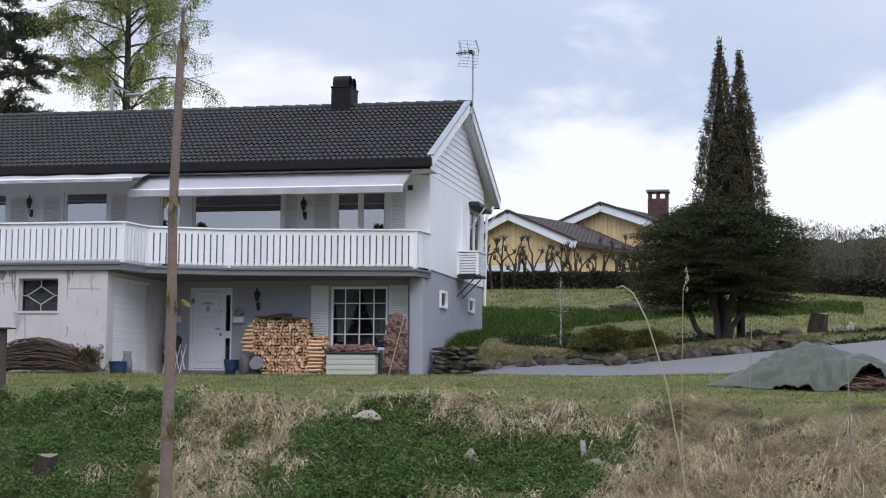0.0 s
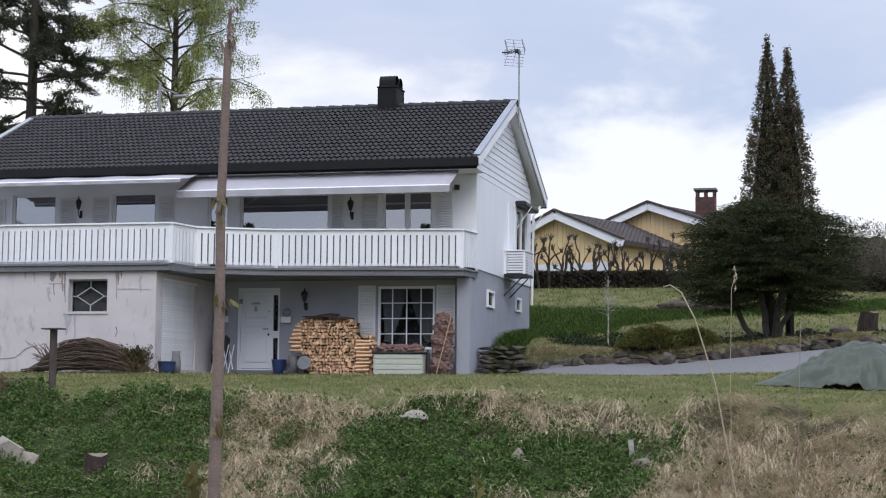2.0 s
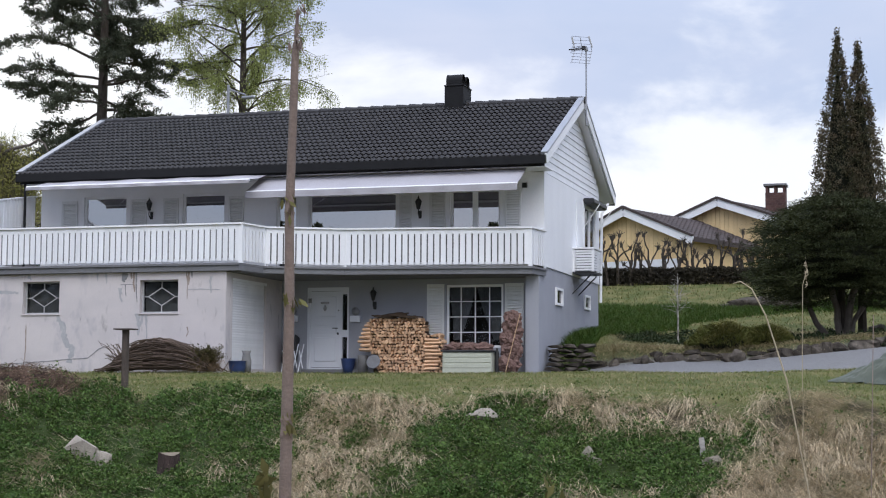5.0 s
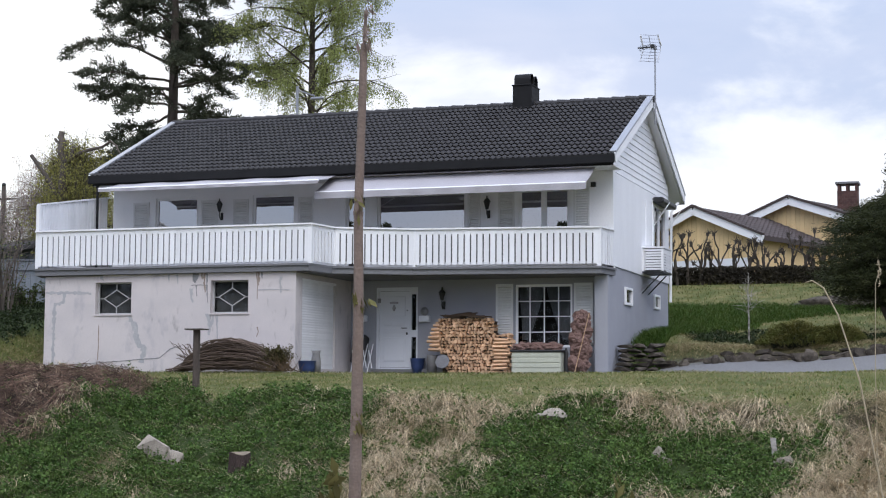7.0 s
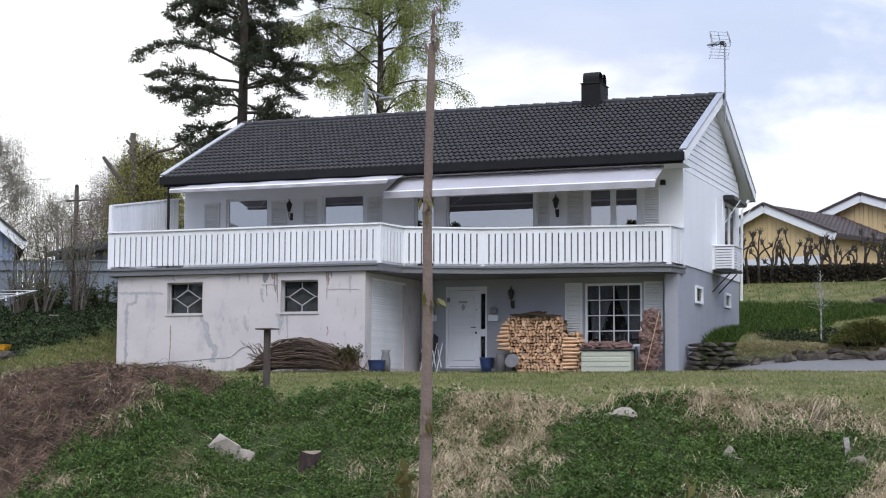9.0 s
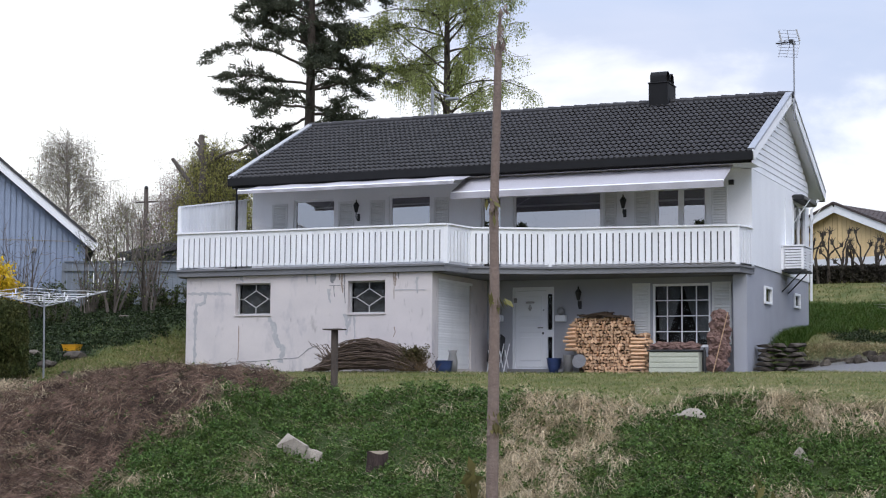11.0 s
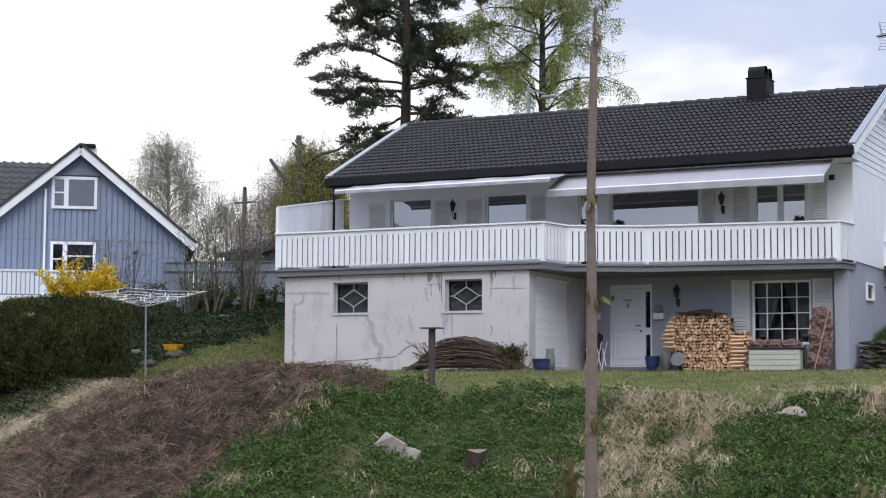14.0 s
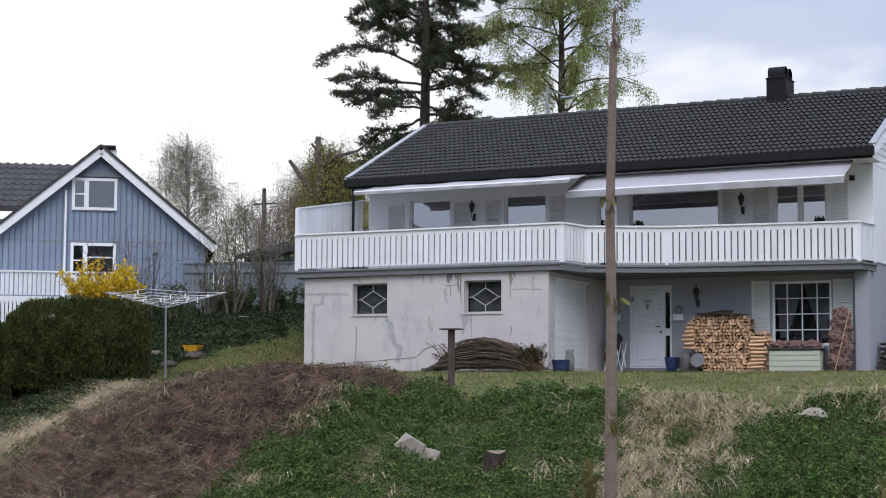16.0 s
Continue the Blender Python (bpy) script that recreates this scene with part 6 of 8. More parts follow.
def gable_house(name, x, y, turn, half, z_eave, z_apex, depth, z_base, wall, roof_mat, label, category="house", over=0.35, board=0.2, groove=0.008):
    """A house whose gable front lies along local u, with its ridge running back along v."""
    m = frame_of(x, y, 0, turn)
    hs = empty(name, (x, y, z_base), label, category)
    slope = (z_apex - z_eave) / half
    bm = bmesh.new()
    for v in (0.0, depth):
        bm.faces.new([bm.verts.new((u, v, z)) for u, z in ((-half + over, z_base), (half - over, z_base), (half - over, z_eave + over * slope - 0.1), (0, z_apex - 0.1), (-half + over, z_eave + over * slope - 0.1))])
    bm.verts.ensure_lookup_table()
    for k in range(5):
        bm.faces.new((bm.verts[k], bm.verts[(k + 1) % 5], bm.verts[5 + (k + 1) % 5], bm.verts[5 + k]))
    bmesh.ops.recalc_face_normals(bm, faces=bm.faces)
    front = part("wall", put(bm, m), wall, hs)
    u = -half + over + 0.01
    while u < half - over - board * 0.5:
        c = u + board / 2
        top = z_apex - 0.12 - abs(c) * slope
        part("board", put(box(u + groove, u + board - groove, -0.05, -0.002, z_base, top), m), wall, front)
        u += board
    rf = part("roof", bmesh.new(), roof_mat, hs)
    for s in (-1, 1):
        a = (s * half, -over, z_eave)
        b = (0, -over, z_apex)
        part("bargeboard", put(beam((a[0], a[1], a[2] - 0.10), (b[0], b[1], b[2] - 0.10), 0.04, 0.30, up=(0, 0, 1)), m), WHITE, rf, "white bargeboard")
        part("verge", put(beam((a[0], a[1], a[2] + 0.10), (b[0], b[1], b[2] + 0.10), 0.14, 0.09, up=(0, 0, 1)), m), roof_mat, rf)
        bm = bmesh.new()
        q = [bm.verts.new(p) for p in ((s * half, -over + 0.03, z_eave), (0, -over + 0.03, z_apex), (0, depth, z_apex), (s * half, depth, z_eave))]
        q2 = [bm.verts.new(v.co - Vector((0, 0, 0.12))) for v in q]
        bm.faces.new(q)
        bm.faces.new(q2[::-1])
        for k in range(4):
            bm.faces.new((q[k], q2[k], q2[(k + 1) % 4], q[(k + 1) % 4]))
        bmesh.ops.recalc_face_normals(bm, faces=bm.faces)
        part("slope", put(bm, m), roof_mat, rf)
        mm = m @ Matrix.Rotation(radians(90 * s), 4, "Z") if s > 0 else m @ Matrix.Rotation(radians(-90), 4, "Z")
        # local u of the tiles runs along the ridge
        uu = (-over, depth) if s > 0 else (-depth, over)
        pantiles(mm, uu[0], uu[1], -half, 0.0, lambda v: z_eave + 0.02 + (half + v) * slope, 0.32, 0.33, "tiles", roof_mat, rf, 0.05)
    return hs, m


yh, ym = gable_house("yellow_house", -1.74, 22.0, -22, 3.0, 5.10, 6.36, 9, 2.6, YELLOW, BROWNROOF, "yellow boarded house with brown tiled roof and white bargeboards")
part("garage_front", put(box(-2.4, 2.2, -0.08, -0.055, 3.0, 4.40), ym), DOORW, yh, "white lower wall panel")
yh2, ym2 = gable_house("yellow_house", 1.27, 26.6, -22, 3.2, 6.05, 7.16, 10, 2.8, YELLOW, BROWNROOF, "yellow boarded house with brick chimney and brown roof")
chim2 = empty("brick_chimney", (3.27, 28.8, 6.2), "dark brick chimney with open capped top", "chimney")
for k in range(14):
    z = 6.18 + k * 0.105
    for q in range(4 + k % 2):
        part("brick", box(max(2.87, 2.87 + q * 0.2 - (0.1 if k % 2 else 0)), min(3.67, 3.062 + q * 0.2 - (0.1 if k % 2 else 0)), 28.4, 28.5, z, z + 0.098), BRICKDARK, chim2)
part("shaft", box(2.86, 3.68, 28.5, 29.2, 6.1, 7.66), BRICKDARK, chim2)
for x in (2.88, 3.22, 3.58):
    part("pier", box(x, x + 0.1, 28.42, 28.52, 7.66, 7.94), BRICKDARK, chim2)
    part("pier", box(x, x + 0.1, 29.08, 29.18, 7.66, 7.94), BRICKDARK, chim2)
part("cap", box(2.80, 3.74, 28.35, 29.25, 7.94, 8.02), DECKGREY, chim2)

# row of pollarded trees and low hedge
def pollard(x, y, h, seed):
    rs = np.random.RandomState(seed)
    z = float(ground_z(x, y))
    tree = empty("pollard_tree", (x, y, z), "bare pollarded tree with knobbly stubs", "tree", "row of pollards")
    limbs = []
    trunk = grow((x, y, z - 0.1), (rs.normal() * 0.05, 0, 1), h * 0.55, 0.07, rs, 0.06, 0, 5)
    limbs.append((trunk, 0.065, 0.055))
    for k in range(rs.randint(3, 6)):
        tw = grow(trunk[rs.randint(2, 5)], (rs.normal() * 0.55, rs.normal() * 0.4, 1.0), h * rs.uniform(0.3, 0.55), 0.04, rs, 0.22, 0.10, 6)
        limbs.append((tw, 0.032, 0.024))
        e = tw[-1]
        limbs.append((np.array((e - (0, 0, 0.06), e, e + (0, 0, 0.06))), 0.06, 0.055))
        for q in range(16):
            limbs.append((grow(e, (rs.normal() * 0.6, rs.normal() * 0.6, 0.8), rs.uniform(0.08, 0.25), 0.008, rs, 0.2, 0.02, 3), 0.012, 0.005))
    v, f = limb_mesh(limbs, 5)
    soup("trunk", v, f, BARK, tree)


rs = np.random.RandomState(90)
for k in range(21):
    x = -2.7 + k * 0.38 + rs.uniform(-0.1, 0.1)
    pollard(x, 16.9 + 0.05 * k, rs.uniform(1.5, 1.95), 100 + k)
rs = np.random.RandomState(91)
v, f = leaf_quads(np.stack([rs.uniform(-3.5, 14.0, 52000), rs.uniform(17.0, 17.9, 52000), np.zeros(52000)], -1), 0.10, 91, 0.5)
hx = v[:, 0]
v[:, 2] += ground_z(v[:, 0], v[:, 1]) + np.repeat(rs.uniform(0, 0.62, 52000) ** 1.1, 4) * (0.85 + 0.25 * fbm(hx * 0.9, hx * 0.1, 92))
tagged(soup("low_hedge", v, f, leaf_mat("brown_hedge", (0.028, 0.024, 0.018), (0.05, 0.043, 0.026), 0.1)), "low brown-green hedge under the pollards", "hedge", kind="stuff")
for k in range(26):
    x = 9.0 + k * 0.75 + rs.uniform(-0.3, 0.3)
    y = 20.2 + rs.uniform(-0.8, 1.2)
    grey = k % 3
    shrub("bare_shrub", x, y, rs.uniform(2.0, 3.0) + 0.10 * max(0, k - 4), 1.5, 16, 200 + k, SHRUB_LEAF if grey else BUSH_LEAF, 0.07, 1.6 if grey else 4.5, "leafless grey shrub just coming into leaf", "shrub", group="shrubs on the slope", twig=GREYTWIG)


# thicket on the slope behind
rs = np.random.RandomState(93)
n = 44000
x = rs.uniform(8.5, 26, n)
y = rs.uniform(20.3, 26.5, n)
h = (1.75 + 1.1 * fbm(x * 0.9, y * 0.3, 94) + 0.10 * np.maximum(0, x - 10)) * rs.uniform(0.01, 1.0, n) ** 1.3
v, f = leaf_quads(np.stack([x, y, ground_z(x, y) + h], -1), 0.13, 95, 0.22, axis=np.array((0, 0, 0.8)))
# sheet added for the thicket's inner twigs, their shade put into its brown
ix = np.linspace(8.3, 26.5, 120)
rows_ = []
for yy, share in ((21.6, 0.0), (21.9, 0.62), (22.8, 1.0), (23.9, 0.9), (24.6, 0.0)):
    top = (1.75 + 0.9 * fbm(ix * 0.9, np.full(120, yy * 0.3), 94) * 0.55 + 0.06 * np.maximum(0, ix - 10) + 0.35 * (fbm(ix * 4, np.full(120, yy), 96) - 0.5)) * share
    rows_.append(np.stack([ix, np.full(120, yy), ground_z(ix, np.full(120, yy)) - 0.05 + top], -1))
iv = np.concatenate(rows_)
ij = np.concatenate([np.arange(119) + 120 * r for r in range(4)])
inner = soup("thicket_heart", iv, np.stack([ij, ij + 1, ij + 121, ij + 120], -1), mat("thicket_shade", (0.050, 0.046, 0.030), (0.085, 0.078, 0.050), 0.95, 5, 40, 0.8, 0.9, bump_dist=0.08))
tagged(inner, "brown sheet added for the shaded twigs inside the thicket", "thicket", kind="stuff")
tagged(soup("thicket", v, f, leaf_mat("thicket_twigs", (0.075, 0.070, 0.040), (0.12, 0.105, 0.07), 0.10)), "grey-brown thicket coming into leaf on the slope", "thicket", kind="stuff")


# ---- left-hand neighbours ----
BLUE = mat("blue_grey_boards", (0.225, 0.27, 0.36), (0.19, 0.23, 0.305), 0.7, 2, 40, 0.5, 0.1, vary=0.06)
FENCEGREY = mat("fence_boards", (0.17, 0.19, 0.215), (0.12, 0.135, 0.15), 0.85, 3, 40, 0.6, 0.2, vary=0.12)
BLACKROOF = mat("black_tiles", (0.045, 0.042, 0.043), (0.030, 0.028, 0.030), 0.7, 2, 30, 0.6, 0.2, vary=0.15, island=True)
# Dark sheets at the panes: the unlit room is put into their colour.
PANEDARK = mat("room_shade_sheet", (0.05, 0.055, 0.06), (0.08, 0.08, 0.085), 0.9, 2, 20, 0.6, 0.0)
bh, bm_ = gable_house("blue_house", -28.32, 5.5, 38, 4.05, 4.40, 7.80, 9, 1.4, BLUE, BLACKROOF, "blue-grey boarded house with steep black roof and white windows", board=0.2, groove=0.02)


def blue_window(u0, u1, z0, z1, split):
    fr = part("window", bmesh.new(), WHITE, bh)
    for a, b, c, d in ((u0, u0 + 0.1, z0, z1), (u1 - 0.1, u1, z0, z1), (u0 + 0.1, u1 - 0.1, z0, z0 + 0.1), (u0 + 0.1, u1 - 0.1, z1 - 0.1, z1), (u0 + split - 0.08, u0 + split + 0.08, z0 + 0.1, z1 - 0.1)):
        part("frame", put(box(a, b, -0.12, -0.02, c, d), bm_), WHITE, fr)
    part("glazing_bar", put(box(u0 + 0.1, u0 + split - 0.08, -0.10, -0.04, (z0 + z1) / 2 - 0.025, (z0 + z1) / 2 + 0.025), bm_), WHITE, fr)
    part("backing", put(box(u0 + 0.02, u1 - 0.02, -0.052, -0.05, z0 + 0.02, z1 - 0.02), bm_), PANEDARK, fr)
    part("pane", put(box(u0 + 0.08, u1 - 0.08, -0.075, -0.07, z0 + 0.08, z1 - 0.08), bm_), HALFGLASS if z0 > 5 else GLASS, fr)


blue_window(-0.98, 0.58, 5.62, 6.76, 0.50)
blue_window(-0.98, 0.58, 3.22, 4.46, 0.50)
part("glazing_bar", put(box(-0.4, 0.5, -0.10, -0.04, 3.93, 3.98), bm_), WHITE, bh)
part("window_head", put(box(-1.0, 0.75, -0.16, -0.02, 6.80, 6.98), bm_), FENCEGREY, bh)
part("storey_trim", put(box(-3.7, 3.2, -0.06, -0.048, 4.50, 4.54), bm_), SOOT, bh)
part("drainpipe", put(box(-1.22, -1.15, -0.12, -0.05, 1.6, 6.3), bm_), WHITE, bh)
part("outside_lamp", put(turned(((0.03, 0), (0.09, 0.05), (0.09, 0.14), (0.03, 0.18)), 8, (1.95, -0.1, 4.1)), bm_), SOOT, bh)
cpt = part("chimney", put(box(0.10, 0.50, 1.2, 1.7, 7.2, 7.98), bm_), WHITE, bh)
part("cap", put(box(-0.1, 0.46, 1.05, 1.75, 7.98, 8.12, bevel=0.03), bm_), BLACKTIN, bh)
# cross wing roof
wing = part("wing_roof", bmesh.new(), BLACKROOF, bh)
bm = bmesh.new()
q = [bm.verts.new(p) for p in ((-10, 2.2, 5.9), (-2.6, 2.2, 5.9), (-0.6, 4.6, 7.8), (-10, 4.6, 7.8))]
q2 = [bm.verts.new(v.co - Vector((0, 0, 0.15))) for v in q]
bm.faces.new(q)
bm.faces.new(q2[::-1])
for k in range(4):
    bm.faces.new((q[k], q2[k], q2[(k + 1) % 4], q[(k + 1) % 4]))
bmesh.ops.recalc_face_normals(bm, faces=bm.faces)
part("slope", put(bm, bm_), BLACKROOF, wing)
pantiles(bm_, -10, -1.2, 2.2, 4.6, lambda v: 5.92 + (v - 2.2) * 0.79, 0.32, 0.30, "tiles", BLACKROOF, wing)
part("wing_wall", put(box(-10, -3.4, 2.5, 7, 1.6, 5.5), bm_), BLUE, bh)
# its balcony rail
veranda = empty("veranda", (bm_ @ Vector((-2.2, -1.4, 1.6))), "white painted veranda rail in front of the blue house", "railing")
part("deck", put(box(-7, 0.5, -2.0, -0.06, 2.25, 2.45), bm_), WHITE, veranda)
for k in range(58):
    part("slat", put(box(-6.95 + k * 0.128, -6.95 + k * 0.128 + 0.095, -2.03, -2.0, 1.5, 2.44), bm_), WHITE, veranda)
part("rail_cap", put(box(-7, 0.5, -2.06, -1.92, 3.26, 3.32), bm_), WHITE, veranda)
u = -6.9
while u < 0.45:
    part("slat", put(box(u, u + 0.11, -2.02, -1.99, 2.50, 3.27), bm_), SLATW, veranda)
    u += 0.15

# plank fence towards the cottage
fence = empty("plank_fence", (-23, 8.2, 2.0), "weathered grey-blue plank fence behind the garden", "fence")
fa, fb = Vector((-25.4, 6.6, 0)), Vector((-15.5, 13.4, 0))
fd = (fb - fa).normalized()
for k in range(66):
    p = fa + fd * (k * 0.18)
    z = float(ground_z(p.x, p.y))
    part("plank", beam(p + Vector((0, 0, z - 0.1)), p + Vector((0, 0, 3.70 + 0.004 * k)), 0.022, 0.165, up=fd), FENCEGREY, fence)
for zz in (2.7, 3.45):
    part("rail", beam(fa + Vector((0, 0, zz)) + Vector((0.03, -0.05, 0)), fb + Vector((0, 0, zz + 0.2)) + Vector((0.03, -0.05, 0)), 0.04, 0.09), FENCEGREY, fence)
part("top_rail", beam(fa + Vector((0, 0, 3.73)), fb + Vector((0, 0, 3.99)), 0.12, 0.04), FENCEGREY, fence)

cot, cm_ = gable_house("grey_cottage", -22.9, 14.6, 60, 2.6, 4.75, 5.5, 6, 1.8, FENCEGREY, BLACKROOF, "small grey boarded outbuilding with dark roof")
part("window", put(box(-1.2, -0.5, -0.10, -0.05, 3.9, 4.6), cm_), WHITE, cot)
part("pane", put(box(-1.12, -0.58, -0.11, -0.101, 3.98, 4.52), cm_), PANEDARK, cot)

# clipped hedge
def clipped_hedge(ax, ay, bx, by, thick, h, seed, label):
    rs = np.random.RandomState(seed)
    a, b = np.array((ax, ay)), np.array((bx, by))
    d = (b - a) / np.linalg.norm(b - a)
    nrm = np.array((d[1], -d[0]))
    L = np.linalg.norm(b - a)
    n = 52000
    s, t, q = rs.uniform(0, L, n), rs.uniform(-1, 1, n), rs.uniform(0, 1, n)
    face = rs.randint(0, 10, n)
    t = np.where(face < 6, np.sign(t + 0.5) * rs.uniform(0.86, 1.05, n), t)
    q = np.where((face >= 6) & (face < 9), rs.uniform(0.93, 1.03, n), q)
    s = np.where(face == 9, np.where(rs.rand(n) < 0.3, rs.uniform(0, 0.1, n), L - rs.uniform(0, 0.12, n)), s)
    bulge = (1 - 0.30 * np.abs(2 * q - 0.9) ** 3 + 0.75 * (fbm(s * 1.9, q * 3.4, seed) - 0.5)) * rs.uniform(0.82, 1.15, n)
    xy = a + d * s[:, None] + nrm * (t * thick / 2 * bulge)[:, None]
    zb = ground_z(xy[:, 0], xy[:, 1])
    z0 = float(ground_z(*(a + b) / 2)) - 0.1
    z = z0 + q * h * (1 + 0.22 * (fbm(s * 1.8, t, seed + 3) - 0.5)) * (1 - 0.16 * np.abs(2 * s / L - 1) ** 6) * (1 - 0.10 * np.abs(t) ** 4) + rs.normal(size=n) * 0.045
    hedge = empty("clipped_hedge", (*((a + b) / 2), z0), label, "hedge")
    v, f = leaf_quads(np.stack([xy[:, 0], xy[:, 1], z], -1), 0.095, seed, 0.24, axis=np.array((0, -0.2, 0.6)))
    soup("sprays", v, f, HEDGE_LEAF, hedge)
    m = frame_of(*((a + b) / 2), z0, math.degrees(math.atan2(d[1], d[0])))
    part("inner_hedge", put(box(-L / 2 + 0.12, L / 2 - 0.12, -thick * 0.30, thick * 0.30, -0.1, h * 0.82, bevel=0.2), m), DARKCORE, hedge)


clipped_hedge(-18.5, -9.55, -15.95, -7.30, 1.5, 2.0, 41, "dense clipped dark green conifer hedge")
clipped_hedge(-22.0, -12.6, -18.35, -9.45, 1.5, 2.55, 43, "dark overgrown end of the conifer hedge")
shrub("forsythia", -21.6, -2.2, 1.95, 2.2, 34, 42, FORSYTHIA, 0.085, 30, "forsythia in bright yellow bloom behind the hedge", "shrub", z=float(ground_z(-21.5, -2.2)) + 0.1)

# rotary clothes dryer
dr = empty("rotary_dryer", (-15.47, -7.25, float(ground_z(-15.47, -7.25))), "open metal rotary clothes dryer with lines and pegs", "clothes dryer")
dz = float(ground_z(-15.47, -7.25))
part("pole", tube([(-15.47, -7.25, dz - 0.1), (-15.50, -7.27, 1.72)], (0.024, 0.022), 8), ZINC, dr)
tips = []
for k in range(4):
    a = radians(20 + 90 * k)
    tip = Vector((-15.5 + 1.55 * math.cos(a), -7.27 + 1.55 * math.sin(a), 1.74))
    tips.append(tip)
    part("arm", tube([(-15.5, -7.27, 1.36), tip], (0.014, 0.012), 6), ZINC, dr)
for ring in (0.35, 0.5, 0.65, 0.8, 0.98):
    for k in range(4):
        p0 = Vector((-15.5, -7.27, 1.36)).lerp(tips[k], ring)
        p1 = Vector((-15.5, -7.27, 1.36)).lerp(tips[(k + 1) % 4], ring)
        part("line", tube([p0, (p0 + p1) / 2 - Vector((0, 0, 0.03)), p1], (0.005,) * 3, 4), WHITE, dr)
rnd = random.Random(5)
for k in range(16):
    i = rnd.randrange(4)
    p = tips[i].lerp(tips[(i + 1) % 4], rnd.random())
    p = Vector((-15.5, -7.27, 1.36)).lerp(p, rnd.uniform(0.5, 1))
    part("peg", box(p.x - 0.012, p.x + 0.012, p.y - 0.01, p.y + 0.01, p.z - 0.09, p.z + 0.02), WHITE, dr)
YELLOWP = mat("yellow_plastic", (0.72, 0.36, 0.02), (0.6, 0.3, 0.02), 0.45, 4, 40, 0.3, 0.05)
cx_, cy_ = -16.44, -4.87
bz = float(ground_z(cx_, cy_))
bx = empty("yellow_crate", (cx_, cy_, bz), "yellow plastic tray standing on a dark plank", "crate")
part("plank", box(cx_ - 0.40, cx_ + 0.48, cy_ - 0.2, cy_ + 0.2, bz - 0.02, bz + 0.07, bevel=0.01), SHADOWDARK, bx)
tray = bmesh.new()
rings = [[tray.verts.new((cx_ + sx * w, cy_ + sy * d, bz + z)) for sx, sy in ((-1, -1), (1, -1), (1, 1), (-1, 1))] for w, d, z in ((0.18, 0.10, 0.075), (0.22, 0.13, 0.215), (0.235, 0.145, 0.225), (0.235, 0.145, 0.24), (0.205, 0.115, 0.24), (0.17, 0.09, 0.095))]
for a, b in zip(rings, rings[1:]):
    for k in range(4):
        tray.faces.new((a[k], a[(k + 1) % 4], b[(k + 1) % 4], b[k]))
tray.faces.new(rings[0][::-1])
tray.faces.new(rings[-1])
part("tray", tray, YELLOWP, bx)
for k, (x, y, s) in enumerate(((-16.1, -5.2, 0.35), (-15.2, -6.7, 0.22), (-17.6, -5.0, 0.3), (-18.6, 0.5, 0.22), (-16.4, -5.9, 0.28))):
    thing("boulder", lumpy(x, y, float(ground_z(x, y)) + 0.03, s, s * 0.7, s * 0.45, 90 + k, 0.3, sub=2), STONE, "grey boulder half sunk in the grass", "stone", "boulders by the dryer")

# shrubs and bare trees before the fence
for k, (x, y, h, w, leaf, dn) in enumerate(((-20.0, 1.8, 3.2, 1.6, YOUNG_LEAF, 1.2), (-19.2, 2.6, 2.9, 1.5, BUSH_LEAF, 0.8), (-21.3, 2.4, 2.6, 1.7, YOUNG_LEAF, 0.7), (-18.2, 4.6, 2.4, 1.7, BUSH_LEAF, 1.5), (-22.8, 1.2, 3.0, 1.1, YOUNG_LEAF, 0.15), (-24.2, 0.8, 3.0, 1.1, YOUNG_LEAF, 0.1), (-17.2, 6.0, 2.2, 1.5, BUSH_LEAF, 2.2), (-20.6, 4.6, 3.4, 1.7, YOUNG_LEAF, 0.9), (-19.9, -0.9, 0.9, 1.4, BUSH_LEAF, 3.0), (-21.6, 0.2, 1.2, 1.6, BUSH_LEAF, 3.0))):
    shrub("garden_shrub", x, y, h, w, 12, 300 + k, leaf, 0.07, dn * 1.6, "thin twiggy shrub with sparse new leaves", "shrub", group="garden shrubs", twig=GREYTWIG)
for k in range(16):
    t = k / 15
    x, y = -25.0 + 8.5 * t + 0.6 * math.sin(k * 2.3), 3.2 + 3.2 * t + 1.2 * math.sin(k * 1.7)
    shrub("undergrowth", x, y, 0.7 + 0.5 * math.sin(k * 5.1) ** 2, 1.5, 14, 400 + k, BUSH_LEAF, 0.08, 4.5, "low dark green undergrowth before the fence", "shrub", group="undergrowth by the fence")
birch(-36.2, 20.8, 3.4, 7.0, 3.8, 51, leaf=0.055, dense=0.7, gap=0.5, label="distant bare birch just coming into leaf", low=0.15, leaf_material=PALELEAF, bark=PALETWIG, thick=0.13)
birch(-33.4, 21.5, 3.4, 4.2, 3.4, 52, leaf=0.06, dense=0.6, gap=1.0, label="distant bare birch just coming into leaf", low=0.12, leaf_material=PALELEAF, bark=PALETWIG, thick=0.12)
birch(-27.5, 17.8, 3.3, 5.2, 3.2, 53, leaf=0.06, dense=0.7, gap=0.85, label="distant pinkish bare tree with fine twigs", low=0.12, leaf_material=PINKBUD, bark=PALETWIG, thick=0.12)
birch(-25.3, 15.5, 3.2, 5.4, 2.2, 54, leaf=0.065, dense=1.6, gap=0.6, label="ivy-green half bare tree behind the house", low=0.15, leaf_material=SPRING_LEAF, bark=TWIG, thick=0.14)
birch(-22.7, 12.2, 3.0, 5.0, 2.0, 55, leaf=0.07, dense=1.3, gap=0.7, label="light green half bare tree behind the house", low=0.15, leaf_material=SPRING_LEAF, bark=TWIG, thick=0.12)
